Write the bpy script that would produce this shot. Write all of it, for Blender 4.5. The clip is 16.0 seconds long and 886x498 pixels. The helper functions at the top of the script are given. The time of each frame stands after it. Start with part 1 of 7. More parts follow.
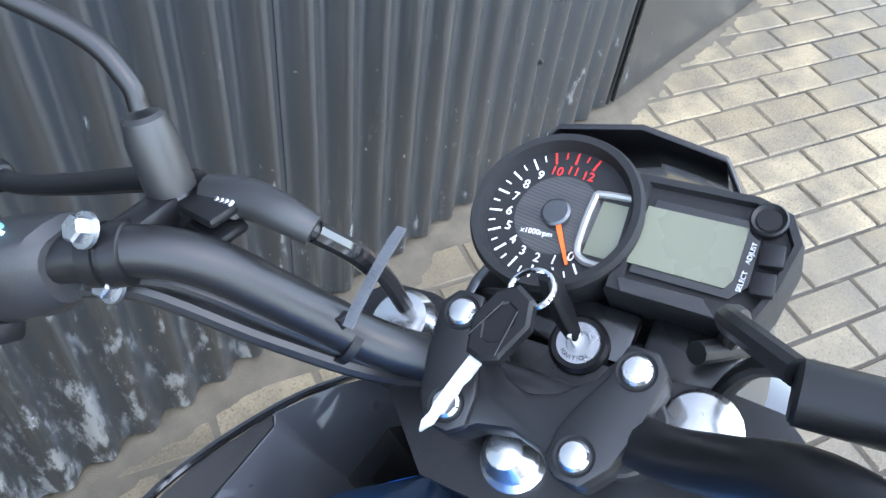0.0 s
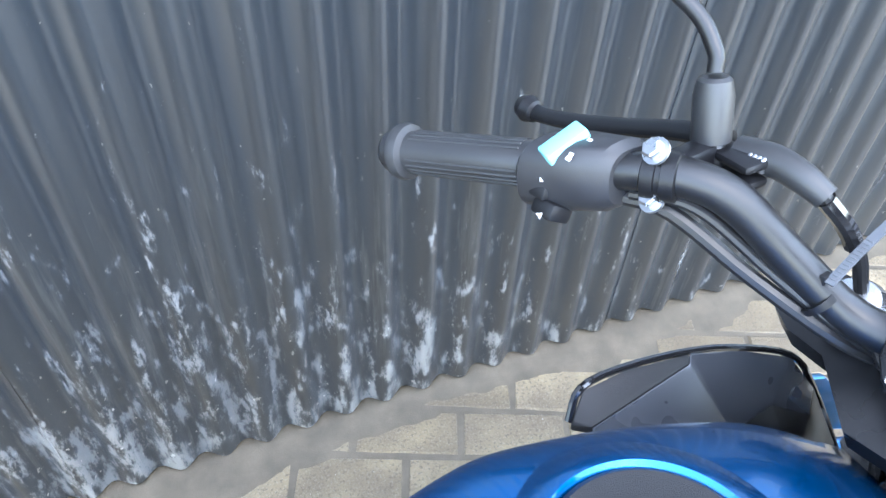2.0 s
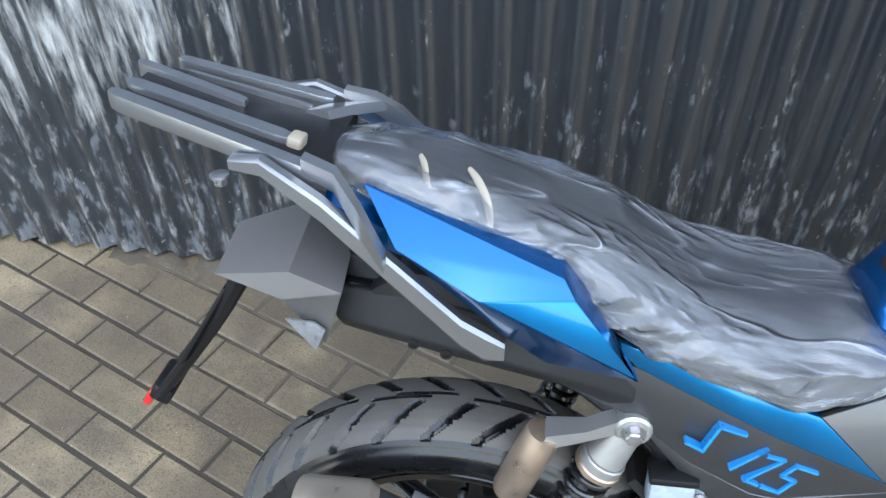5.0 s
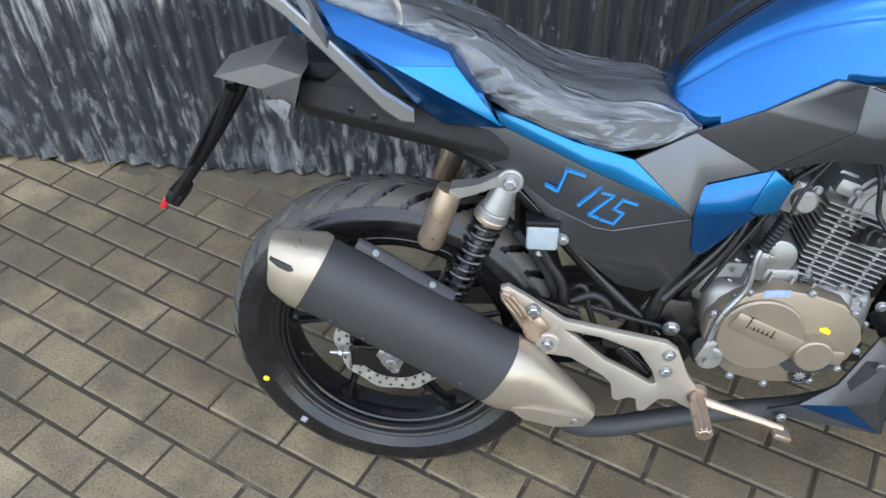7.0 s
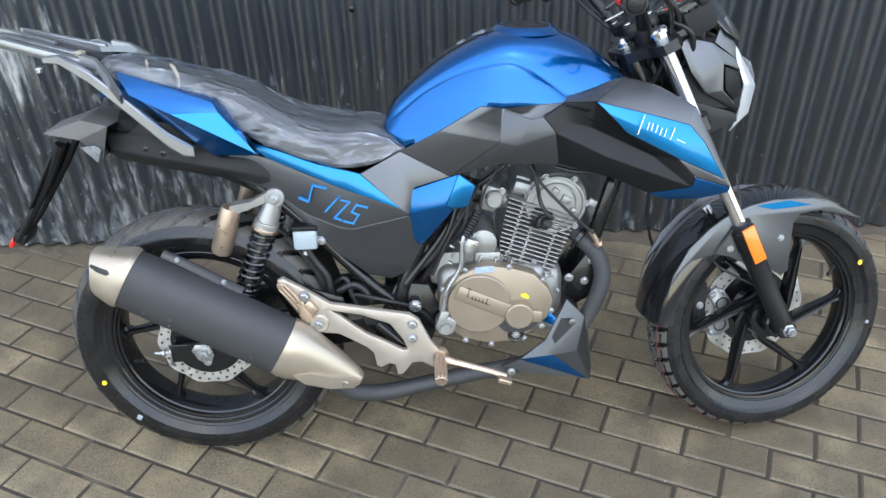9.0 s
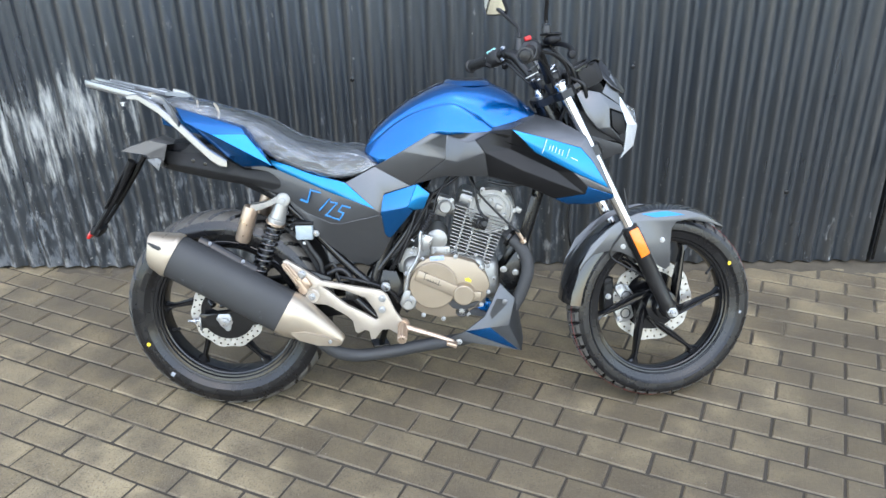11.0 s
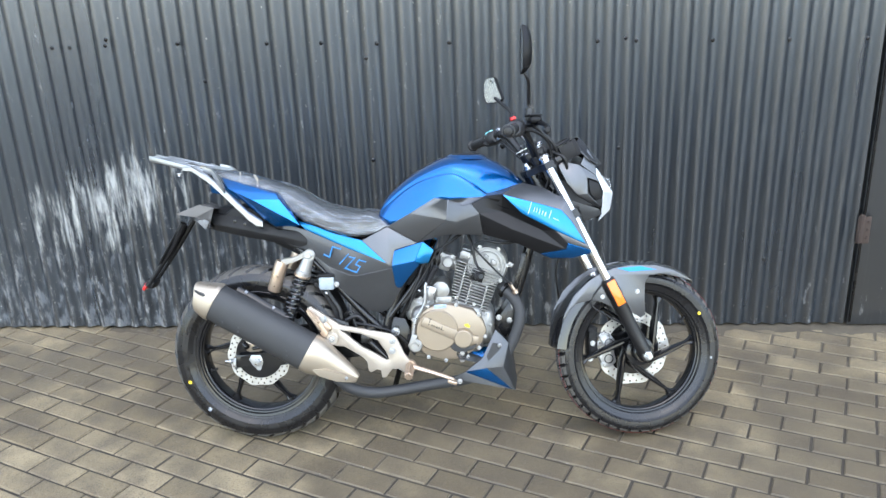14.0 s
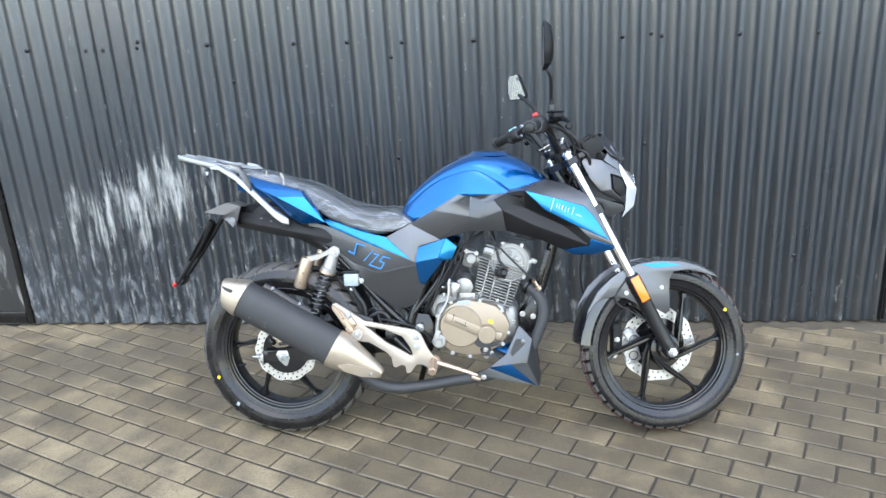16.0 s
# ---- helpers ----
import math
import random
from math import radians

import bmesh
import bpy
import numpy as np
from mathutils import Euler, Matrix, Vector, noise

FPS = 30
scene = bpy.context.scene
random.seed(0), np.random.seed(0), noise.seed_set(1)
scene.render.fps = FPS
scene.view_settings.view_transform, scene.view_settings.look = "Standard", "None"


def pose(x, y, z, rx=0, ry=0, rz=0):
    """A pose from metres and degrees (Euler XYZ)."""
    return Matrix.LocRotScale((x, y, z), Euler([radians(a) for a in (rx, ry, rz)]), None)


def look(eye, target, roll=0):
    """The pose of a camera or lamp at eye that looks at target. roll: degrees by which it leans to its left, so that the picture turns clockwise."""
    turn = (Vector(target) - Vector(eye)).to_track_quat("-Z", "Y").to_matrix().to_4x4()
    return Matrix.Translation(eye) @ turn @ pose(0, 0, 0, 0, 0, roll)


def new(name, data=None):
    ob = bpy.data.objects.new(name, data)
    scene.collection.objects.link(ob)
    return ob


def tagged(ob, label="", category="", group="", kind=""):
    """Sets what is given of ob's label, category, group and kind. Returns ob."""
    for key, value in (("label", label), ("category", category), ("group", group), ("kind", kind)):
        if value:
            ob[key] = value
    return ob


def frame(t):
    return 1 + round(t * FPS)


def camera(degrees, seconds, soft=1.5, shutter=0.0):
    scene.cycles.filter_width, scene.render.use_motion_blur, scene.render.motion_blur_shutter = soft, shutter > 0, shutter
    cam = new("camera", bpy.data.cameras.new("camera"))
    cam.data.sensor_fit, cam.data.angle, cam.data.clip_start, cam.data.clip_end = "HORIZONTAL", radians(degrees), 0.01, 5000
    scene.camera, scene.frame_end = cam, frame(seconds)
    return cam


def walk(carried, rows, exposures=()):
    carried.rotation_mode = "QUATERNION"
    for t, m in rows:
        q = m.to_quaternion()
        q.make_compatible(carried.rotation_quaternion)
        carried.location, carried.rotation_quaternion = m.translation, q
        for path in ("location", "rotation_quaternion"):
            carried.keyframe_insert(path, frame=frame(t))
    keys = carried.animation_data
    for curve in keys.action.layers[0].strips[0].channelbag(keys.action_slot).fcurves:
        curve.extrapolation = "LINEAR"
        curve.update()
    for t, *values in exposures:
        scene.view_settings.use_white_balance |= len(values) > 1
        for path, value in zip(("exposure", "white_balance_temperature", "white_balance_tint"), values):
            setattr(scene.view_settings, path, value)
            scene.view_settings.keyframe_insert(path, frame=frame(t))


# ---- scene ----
cam = camera(59.0, 16.0)
PATH = [
    (0, (0.114, 0.044, 1.287), (1.178, 0.842, -0.206), 8.1),
    (0.5, (0.089, 0.064, 1.285), (1.077, 0.956, -0.208), 7.3),
    (1, (0.045, 0.069, 1.298), (0.92, 1.069, -0.197), 6.0),
    (1.5, (-0.007, 0.054, 1.311), (0.71, 1.178, -0.18), 4.3),
    (2, (-0.065, 0.032, 1.314), (0.5, 1.252, -0.167), 3.2),
    (2.5, (-0.141, -0.012, 1.325), (0.268, 1.289, -0.138), 2.1),
    (3, (-0.219, -0.131, 1.344), (0.045, 1.233, -0.094), 1.2),
    (3.5, (-0.283, -0.293, 1.368), (-0.173, 1.125, -0.038), 0.3),
    (4, (-0.374, -0.371, 1.379), (-0.428, 1.074, -0.003), -0.8),
    (4.3, (-0.465, -0.425, 1.393), (-0.605, 1.014, 0.01), -0.9),
    (4.5, (-0.526, -0.467, 1.402), (-0.707, 0.973, 0.025), -1.0),
    (4.7, (-0.574, -0.515, 1.41), (-0.797, 0.928, 0.042), -1.2),
    (6.8, (-0.434, -0.998, 1.411), (-0.718, 0.449, 0.059), -2.4),
    (7, (-0.413, -1.049, 1.422), (-0.637, 0.416, 0.078), -2.2),
    (7.5, (-0.348, -1.193, 1.446), (-0.451, 0.322, 0.144), -1.7),
    (8, (-0.246, -1.274, 1.47), (-0.286, 0.281, 0.212), -1.5),
    (8.5, (-0.127, -1.393, 1.482), (-0.139, 0.211, 0.288), -1.6),
    (9, (-0.079, -1.498, 1.509), (-0.103, 0.154, 0.382), -1.8),
    (9.2, (-0.089, -1.535, 1.526), (-0.102, 0.124, 0.409), -1.5),
    (11.3, (0.113, -2.218, 1.555), (0.026, -0.409, 0.705), -1.7),
    (11.5, (0.111, -2.25, 1.557), (0.026, -0.428, 0.736), -1.8),
    (12, (0.089, -2.326, 1.566), (0.012, -0.478, 0.805), -1.9),
    (12.5, (0.063, -2.402, 1.57), (-0.009, -0.535, 0.856), -1.9),
    (13, (0.096, -2.441, 1.576), (0.009, -0.562, 0.895), -2.0),
    (13.5, (0.173, -2.486, 1.567), (0.047, -0.605, 0.899), -2.1),
    (14, (0.222, -2.536, 1.566), (0.058, -0.657, 0.9), -2.4),
    (14.5, (0.246, -2.569, 1.565), (0.052, -0.694, 0.895), -2.7),
    (15, (0.257, -2.577, 1.564), (0.045, -0.705, 0.894), -3.1),
    (15.5, (0.26, -2.567, 1.567), (0.03, -0.697, 0.896), -3.3),
    (16, (0.255, -2.552, 1.56), (0.008, -0.681, 0.897), -3.4),
]
EXPOSURES = [(0, 2.6, 5950, 9), (1, 2.95, 6050, 9), (2, 3.2, 5800, 9), (3, 3.03, 5700, 9), (3.5, 2.95, 6100, 9), (4.1, 1.78, 6000, 9), (4.7, 1.7, 6050, 9), (7, 1.25, 6300, 9), (9, 1.42, 6300, 9), (12.5, 1.7, 6250, 9), (16, 1.75, 6250, 9)]
walk(cam, [(t, look(eye, target, roll)) for t, eye, target, roll in PATH], EXPOSURES)

# ---------------------------------------------------------------- light
world = bpy.data.worlds.new("sky")
scene.world = world
world.use_nodes = True
wn = world.node_tree.nodes
sky = wn.new("ShaderNodeTexSky")
sky.sky_type = "NISHITA"
sky.sun_disc = False
SUN_ELEVATION, SUN_AZIMUTH = radians(56), radians(170)
sky.sun_elevation, sky.sun_rotation = SUN_ELEVATION, SUN_AZIMUTH
sky.air_density, sky.dust_density, sky.ozone_density = 1.4, 1.0, 1.0
world.node_tree.links.new(sky.outputs[0], wn["Background"].inputs[0])
wn["Background"].inputs[1].default_value = 0.15

sun = new("sun", bpy.data.lights.new("sun", "SUN"))
sun.data.energy, sun.data.angle, sun.data.color = 1.4, radians(150), (1.0, 0.97, 0.93)
toward = Vector((math.sin(SUN_AZIMUTH) * math.cos(SUN_ELEVATION), math.cos(SUN_AZIMUTH) * math.cos(SUN_ELEVATION), math.sin(SUN_ELEVATION)))
sun.matrix_world = look(toward * 20, (0, 0, 0))


# ---------------------------------------------------------------- materials
def node(mat, kind, **props):
    n = mat.node_tree.nodes.new(kind)
    for k, v in props.items():
        n.inputs[k].default_value = v
    return n


def wire(mat, a, b):
    mat.node_tree.links.new(a, b)


def blank(name):
    mat = bpy.data.materials.new(name)
    mat.use_nodes = True
    return mat, mat.node_tree.nodes["Principled BSDF"]


def mix_colour(mat, fac, a, b, blend="MIX"):
    m = mat.node_tree.nodes.new("ShaderNodeMix")
    m.data_type, m.blend_type = "RGBA", blend
    for sock, v in ((m.inputs[0], fac), (m.inputs[6], a), (m.inputs[7], b)):
        if isinstance(v, (int, float)):
            sock.default_value = v
        elif isinstance(v, tuple):
            sock.default_value = (*v, 1)
        else:
            wire(mat, v, sock)
    return m.outputs[2]


def ramp(mat, src, lo, hi, to_lo=0.0, to_hi=1.0):
    r = node(mat, "ShaderNodeMapRange")
    r.inputs["From Min"].default_value, r.inputs["From Max"].default_value = lo, hi
    r.inputs["To Min"].default_value, r.inputs["To Max"].default_value = to_lo, to_hi
    wire(mat, src, r.inputs["Value"])
    return r.outputs[0]


def maths(mat, op, a, b=0.0):
    m = mat.node_tree.nodes.new("ShaderNodeMath")
    m.operation = op
    for sock, v in zip(m.inputs, (a, b)):
        if isinstance(v, (int, float)):
            sock.default_value = v
        else:
            wire(mat, v, sock)
    return m.outputs[0]


def coords(mat, stretch=(1, 1, 1)):
    c = mat.node_tree.nodes.new("ShaderNodeTexCoord")
    m = mat.node_tree.nodes.new("ShaderNodeMapping")
    m.inputs["Scale"].default_value = stretch
    wire(mat, c.outputs["Object"], m.inputs["Vector"])
    return m.outputs[0]


def noisy(mat, scale, detail=4.0, stretch=(1, 1, 1), rough=0.55):
    n = node(mat, "ShaderNodeTexNoise", Scale=scale, Detail=detail, Roughness=rough)
    wire(mat, coords(mat, stretch), n.inputs["Vector"])
    return n.outputs["Fac"]


def surface(name, colour, rough=0.5, metal=0.0, vary=0.2, scale=9.0, grain=350.0, bump=0.05, coat=0.0, rough_vary=0.12, spec=0.5):
    """A plain material with broad and fine variation of colour, gloss and relief."""
    mat, b = blank(name)
    big, fine = noisy(mat, scale), noisy(mat, grain, 2.0)
    dark = tuple(c * (1 - vary) for c in colour)
    light = tuple(min(1.0, c * (1 + vary)) for c in colour)
    col = mix_colour(mat, big, dark, light)
    col = mix_colour(mat, maths(mat, "MULTIPLY", fine, vary * 0.6), col, tuple(c * 0.6 for c in colour))
    wire(mat, col, b.inputs["Base Color"])
    wire(mat, ramp(mat, big, 0.3, 0.7, max(0.02, rough - rough_vary), min(1, rough + rough_vary)), b.inputs["Roughness"])
    b.inputs["Metallic"].default_value = metal
    b.inputs["Coat Weight"].default_value = coat
    b.inputs["Coat Roughness"].default_value = 0.04
    b.inputs["Specular IOR Level"].default_value = spec
    if bump:
        bp = node(mat, "ShaderNodeBump", Strength=bump, Distance=0.002)
        wire(mat, fine, bp.inputs["Height"])
        wire(mat, bp.outputs[0], b.inputs["Normal"])
    return mat


def flake_paint(name, colour, rough=0.3, coat=1.0):
    """Metallic lacquer: fine flakes under a clear coat."""
    mat, b = blank(name)
    f = node(mat, "ShaderNodeTexVoronoi", Scale=2600.0)
    wire(mat, coords(mat), f.inputs["Vector"])
    shade = ramp(mat, f.outputs["Distance"], 0.0, 0.8, 0.8, 1.25)
    big = noisy(mat, 5.0)
    col = mix_colour(mat, 1.0, colour, ramp(mat, big, 0.2, 0.8, 0.85, 1.1), "MULTIPLY")
    col = mix_colour(mat, 1.0, col, shade, "MULTIPLY")
    wire(mat, col, b.inputs["Base Color"])
    b.inputs["Metallic"].default_value = 0.85
    b.inputs["Roughness"].default_value = rough
    b.inputs["Coat Weight"].default_value = coat
    b.inputs["Coat Roughness"].default_value = 0.055
    b.inputs["Coat IOR"].default_value = 1.5
    return mat


BLUE = flake_paint("blue metallic paint", (0.001, 0.095, 0.31), 0.25, 0.6)
# light blue parts, and the side panel facet whose reflection is coloured in
SKY_BLUE = flake_paint("light blue metallic paint and facet sheen", (0.006, 0.165, 0.42), coat=0.6)
GREY = flake_paint("dark grey metallic paint", (0.085, 0.089, 0.097), rough=0.45, coat=0.3)
MID_GREY = flake_paint("mid grey metallic paint", (0.11, 0.114, 0.122), rough=0.42, coat=0.35)
GLOSS_GREY = surface("dark glossy plastic", (0.035, 0.038, 0.045), 0.28, vary=0.1, scale=8, grain=1500, bump=0.01, coat=0.4)
RAIL_GREY = flake_paint("silver grey lacquer", (0.27, 0.277, 0.287), rough=0.3, coat=0.7)
SWITCH_GREY = surface("worn black switch plastic", (0.017, 0.017, 0.019), 0.45, vary=0.25, scale=30, grain=1200, bump=0.12)
BLACK = surface("black satin plastic", (0.008, 0.008, 0.009), 0.4, vary=0.15, scale=14, grain=900, bump=0.08, spec=0.25)
GLOSS_BLACK = surface("black gloss plastic", (0.01, 0.01, 0.011), 0.1, vary=0.1, bump=0.0, rough_vary=0.04, coat=0.6)
ROUGH_BLACK = surface("black textured plastic", (0.013, 0.013, 0.014), 0.55, vary=0.2, grain=1500, bump=0.3, spec=0.35)
FRAME_BLACK = surface("black frame enamel", (0.007, 0.007, 0.0075), 0.22, vary=0.15, bump=0.03)
MATTE_BLACK = surface("matte black heat paint", (0.032, 0.033, 0.035), 0.62, vary=0.1, scale=7, grain=1200, bump=0.1)
BAR_BLACK = surface("black powder-coated steel", (0.012, 0.012, 0.013), 0.34, metal=0.2, vary=0.15, grain=1500, bump=0.08)
RIM_BLACK = surface("black cast wheel paint", (0.007, 0.007, 0.008), 0.15, vary=0.2, grain=700, bump=0.03, rough_vary=0.06)
RUBBER = surface("tyre rubber", (0.008, 0.008, 0.009), 0.27, vary=0.4, scale=18, grain=1200, bump=0.05, spec=0.5)
TREAD = surface("dusty tread rubber", (0.085, 0.08, 0.072), 0.65, vary=0.4, scale=25, grain=900, bump=0.1, spec=0.35)
SOFT_RUBBER = surface("grip rubber", (0.02, 0.02, 0.021), 0.42, vary=0.25, grain=1600, bump=0.05)
CHROME = surface("bright chrome", (0.82, 0.83, 0.85), 0.1, metal=1.0, vary=0.05, bump=0.02, rough_vary=0.05)
POLISHED = surface("polished steel bolt", (0.6, 0.6, 0.6), 0.2, metal=0.95, vary=0.1, scale=60, bump=0.03)
ZINC = surface("zinc-plated steel", (0.42, 0.43, 0.45), 0.34, metal=0.95, vary=0.2, scale=60, bump=0.08)
DARK_ZINC = surface("dull zinc-plated steel", (0.22, 0.225, 0.235), 0.4, metal=0.9, vary=0.2, scale=60, bump=0.05)
KEY_STEEL = surface("bright nickel silver", (0.72, 0.72, 0.7), 0.42, metal=0.6, vary=0.1, bump=0.02)
COPPER_ZINC = surface("yellowish zinc-plated steel", (0.5, 0.39, 0.3), 0.36, metal=0.85, vary=0.2, scale=40, bump=0.08)
CAST = surface("cast aluminium", (0.35, 0.35, 0.34), 0.44, metal=0.8, vary=0.22, scale=30, grain=700, bump=0.35)
SILVER = surface("silver lacquered aluminium", (0.38, 0.38, 0.37), 0.34, metal=0.7, vary=0.1, scale=20, bump=0.06)
BRONZE = surface("champagne lacquered metal", (0.3, 0.25, 0.19), 0.4, metal=0.6, vary=0.1, scale=16, grain=900, bump=0.08)
SATIN_BRONZE = surface("satin champagne metal", (0.4, 0.345, 0.275), 0.38, metal=0.7, vary=0.12, scale=20, bump=0.06)
DISC_STEEL = surface("brushed stainless steel", (0.5, 0.49, 0.465), 0.4, metal=0.75, vary=0.15, scale=50, bump=0.1)
ORANGE = surface("orange reflector plastic", (0.9, 0.2, 0.01), 0.14, vary=0.2, scale=300, grain=500, bump=0.4, coat=0.8)
RED = surface("red reflector plastic", (0.5, 0.015, 0.015), 0.15, vary=0.2, scale=300, coat=0.8)
RED_SWITCH = surface("red switch plastic", (0.55, 0.02, 0.02), 0.4, vary=0.1)
WHITE_PLASTIC = surface("translucent white plastic", (0.3, 0.35, 0.38), 0.3, vary=0.12, scale=30)
REFLECT_GREY = surface("scratched clear reflector", (0.16, 0.165, 0.17), 0.35, vary=0.6, scale=120, bump=0.4)
DECAL_BLACK = surface("black carbon-look decal", (0.01, 0.01, 0.012), 0.4, vary=0.3, scale=200, grain=1200, bump=0.05)
HAZE_EDGE = surface("hazy sticker edge", (0.03, 0.05, 0.12), 0.5, vary=0.2, bump=0)
LAMP_STRIP = surface("clear lens over silver", (0.62, 0.65, 0.68), 0.12, metal=0.4, vary=0.1, scale=60, coat=1.0, bump=0.02)
MUD_GREY = surface("weathered dark grey plastic", (0.14, 0.135, 0.13), 0.5, vary=0.2, grain=900, bump=0.15)
DULL_RED = surface("faded red line", (0.2, 0.025, 0.025), 0.6, vary=0.5, scale=60, bump=0)
TIE_GREY = surface("grey nylon", (0.085, 0.09, 0.1), 0.4, vary=0.15, scale=80, bump=0.02)
DULL_PRINT = surface("greyed white print", (0.27, 0.29, 0.33), 0.4, vary=0.2, scale=80, bump=0)
WHITE_PRINT = surface("white print", (0.8, 0.8, 0.8), 0.5, vary=0.05, bump=0)
RED_PRINT = surface("red print", (0.75, 0.03, 0.03), 0.5, vary=0.05, bump=0)
LABEL_BLUE = surface("pale blue label", (0.3, 0.38, 0.56), 0.3, vary=0.3, scale=90, bump=0)
BLUE_PRINT = surface("blue print", (0.02, 0.2, 0.5), 0.35, vary=0.1, bump=0)
YELLOW = surface("yellow paint mark", (0.75, 0.56, 0.03), 0.5, vary=0.1)
FILM_BLUE = surface("pale turquoise film", (0.2, 0.55, 0.58), 0.2, vary=0.1, scale=40, coat=0.5)
CABLE = surface("black cable sheath", (0.012, 0.012, 0.013), 0.36, vary=0.2, scale=30, grain=1500, bump=0.02, spec=0.4)
LCD = surface("grey-green display", (0.15, 0.155, 0.108), 0.3, vary=0.06, scale=12, bump=0, coat=0.3)
NEEDLE = surface("orange needle", (0.9, 0.13, 0.02), 0.35, vary=0.05, bump=0)
SEAT_VINYL = surface("black seat vinyl", (0.03, 0.03, 0.032), 0.5, vary=0.2, grain=700, bump=0.3)
CLEAR, cb = blank("clear lens")
cb.inputs["Base Color"].default_value = (0.92, 0.95, 0.97, 1)
cb.inputs["Roughness"].default_value, cb.inputs["Transmission Weight"].default_value, cb.inputs["IOR"].default_value = 0.03, 0.92, 1.45
MIRROR, mb = blank("mirror glass")
mb.inputs["Base Color"].default_value = (0.85, 0.87, 0.9, 1)
mb.inputs["Metallic"].default_value, mb.inputs["Roughness"].default_value = 1.0, 0.02


def film_material():
    """Thin crumpled polythene: see-through and milky, drawn into long fine creases, with their glints partly painted as
    pale lines.
    """
    mat, b = blank("clear polythene film")
    nodes = mat.node_tree.nodes

    def creases(scale, stretch, turn, width):
        c = nodes.new("ShaderNodeTexCoord")
        m = nodes.new("ShaderNodeMapping")
        m.inputs["Scale"].default_value, m.inputs["Rotation"].default_value = stretch, turn
        wire(mat, c.outputs["Object"], m.inputs["Vector"])
        n = node(mat, "ShaderNodeTexNoise", Scale=scale, Detail=3.0, Roughness=0.6, Distortion=0.5)
        wire(mat, m.outputs[0], n.inputs["Vector"])
        return ramp(mat, maths(mat, "ABSOLUTE", maths(mat, "SUBTRACT", n.outputs["Fac"], 0.5)), 0.0, width, 1.0, 0.0)

    c = nodes.new("ShaderNodeTexCoord")
    sep = nodes.new("ShaderNodeSeparateXYZ")
    wire(mat, c.outputs["Object"], sep.inputs[0])
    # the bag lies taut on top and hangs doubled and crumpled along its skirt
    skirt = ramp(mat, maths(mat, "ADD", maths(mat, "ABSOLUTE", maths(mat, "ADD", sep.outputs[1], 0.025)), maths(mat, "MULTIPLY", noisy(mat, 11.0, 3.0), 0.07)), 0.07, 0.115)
    long_ = creases(3.0, (0.35, 2.0, 2.0), (0.3, 0.6, 0.3), 0.04)
    cross = creases(3.4, (0.5, 2.6, 1.4), (0.1, -0.4, 0.7), 0.04)
    fine = creases(11.0, (0.6, 1.3, 1.5), (0.5, 0.5, -0.3), 0.12)
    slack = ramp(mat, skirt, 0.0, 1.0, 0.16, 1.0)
    height = maths(mat, "MULTIPLY", maths(mat, "ADD", maths(mat, "ADD", long_, maths(mat, "MULTIPLY", cross, 0.8)), maths(mat, "MULTIPLY", fine, 0.4)), slack)
    bp = node(mat, "ShaderNodeBump", Strength=0.55, Distance=0.012)
    wire(mat, height, bp.inputs["Height"])
    cloud = ramp(mat, noisy(mat, 9.0, 5.0, (0.8, 1.2, 0.8), 0.65), 0.35, 0.7, 0.04, 0.11)
    thin = ramp(mat, noisy(mat, 14.0, 2.0), 0.45, 0.6)
    # pale lines along the creases paint their glints into the film
    line = maths(mat, "MULTIPLY", maths(mat, "ADD", maths(mat, "POWER", long_, 5.0), maths(mat, "POWER", cross, 5.0)), maths(mat, "MULTIPLY", thin, 0.4))
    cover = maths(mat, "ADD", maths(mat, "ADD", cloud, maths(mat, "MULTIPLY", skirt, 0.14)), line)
    b.inputs["Base Color"].default_value = (0.55, 0.585, 0.63, 1)
    b.inputs["Roughness"].default_value = 0.3
    wire(mat, bp.outputs[0], b.inputs["Normal"])
    see = nodes.new("ShaderNodeBsdfTransparent")
    gloss = node(mat, "ShaderNodeBsdfGlossy", Roughness=0.13)
    gloss.inputs["Color"].default_value = (0.92, 0.94, 0.97, 1)
    wire(mat, bp.outputs[0], gloss.inputs["Normal"])
    m1, m2 = nodes.new("ShaderNodeMixShader"), nodes.new("ShaderNodeMixShader")
    wire(mat, cover, m1.inputs[0])
    wire(mat, see.outputs[0], m1.inputs[1])
    wire(mat, b.outputs[0], m1.inputs[2])
    rim = node(mat, "ShaderNodeFresnel", IOR=1.5)
    wire(mat, bp.outputs[0], rim.inputs["Normal"])
    wire(mat, rim.outputs[0], m2.inputs[0])
    wire(mat, m1.outputs[0], m2.inputs[1])
    wire(mat, gloss.outputs[0], m2.inputs[2])
    wire(mat, m2.outputs[0], nodes["Material Output"].inputs["Surface"])
    return mat


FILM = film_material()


PITCH = 0.0765


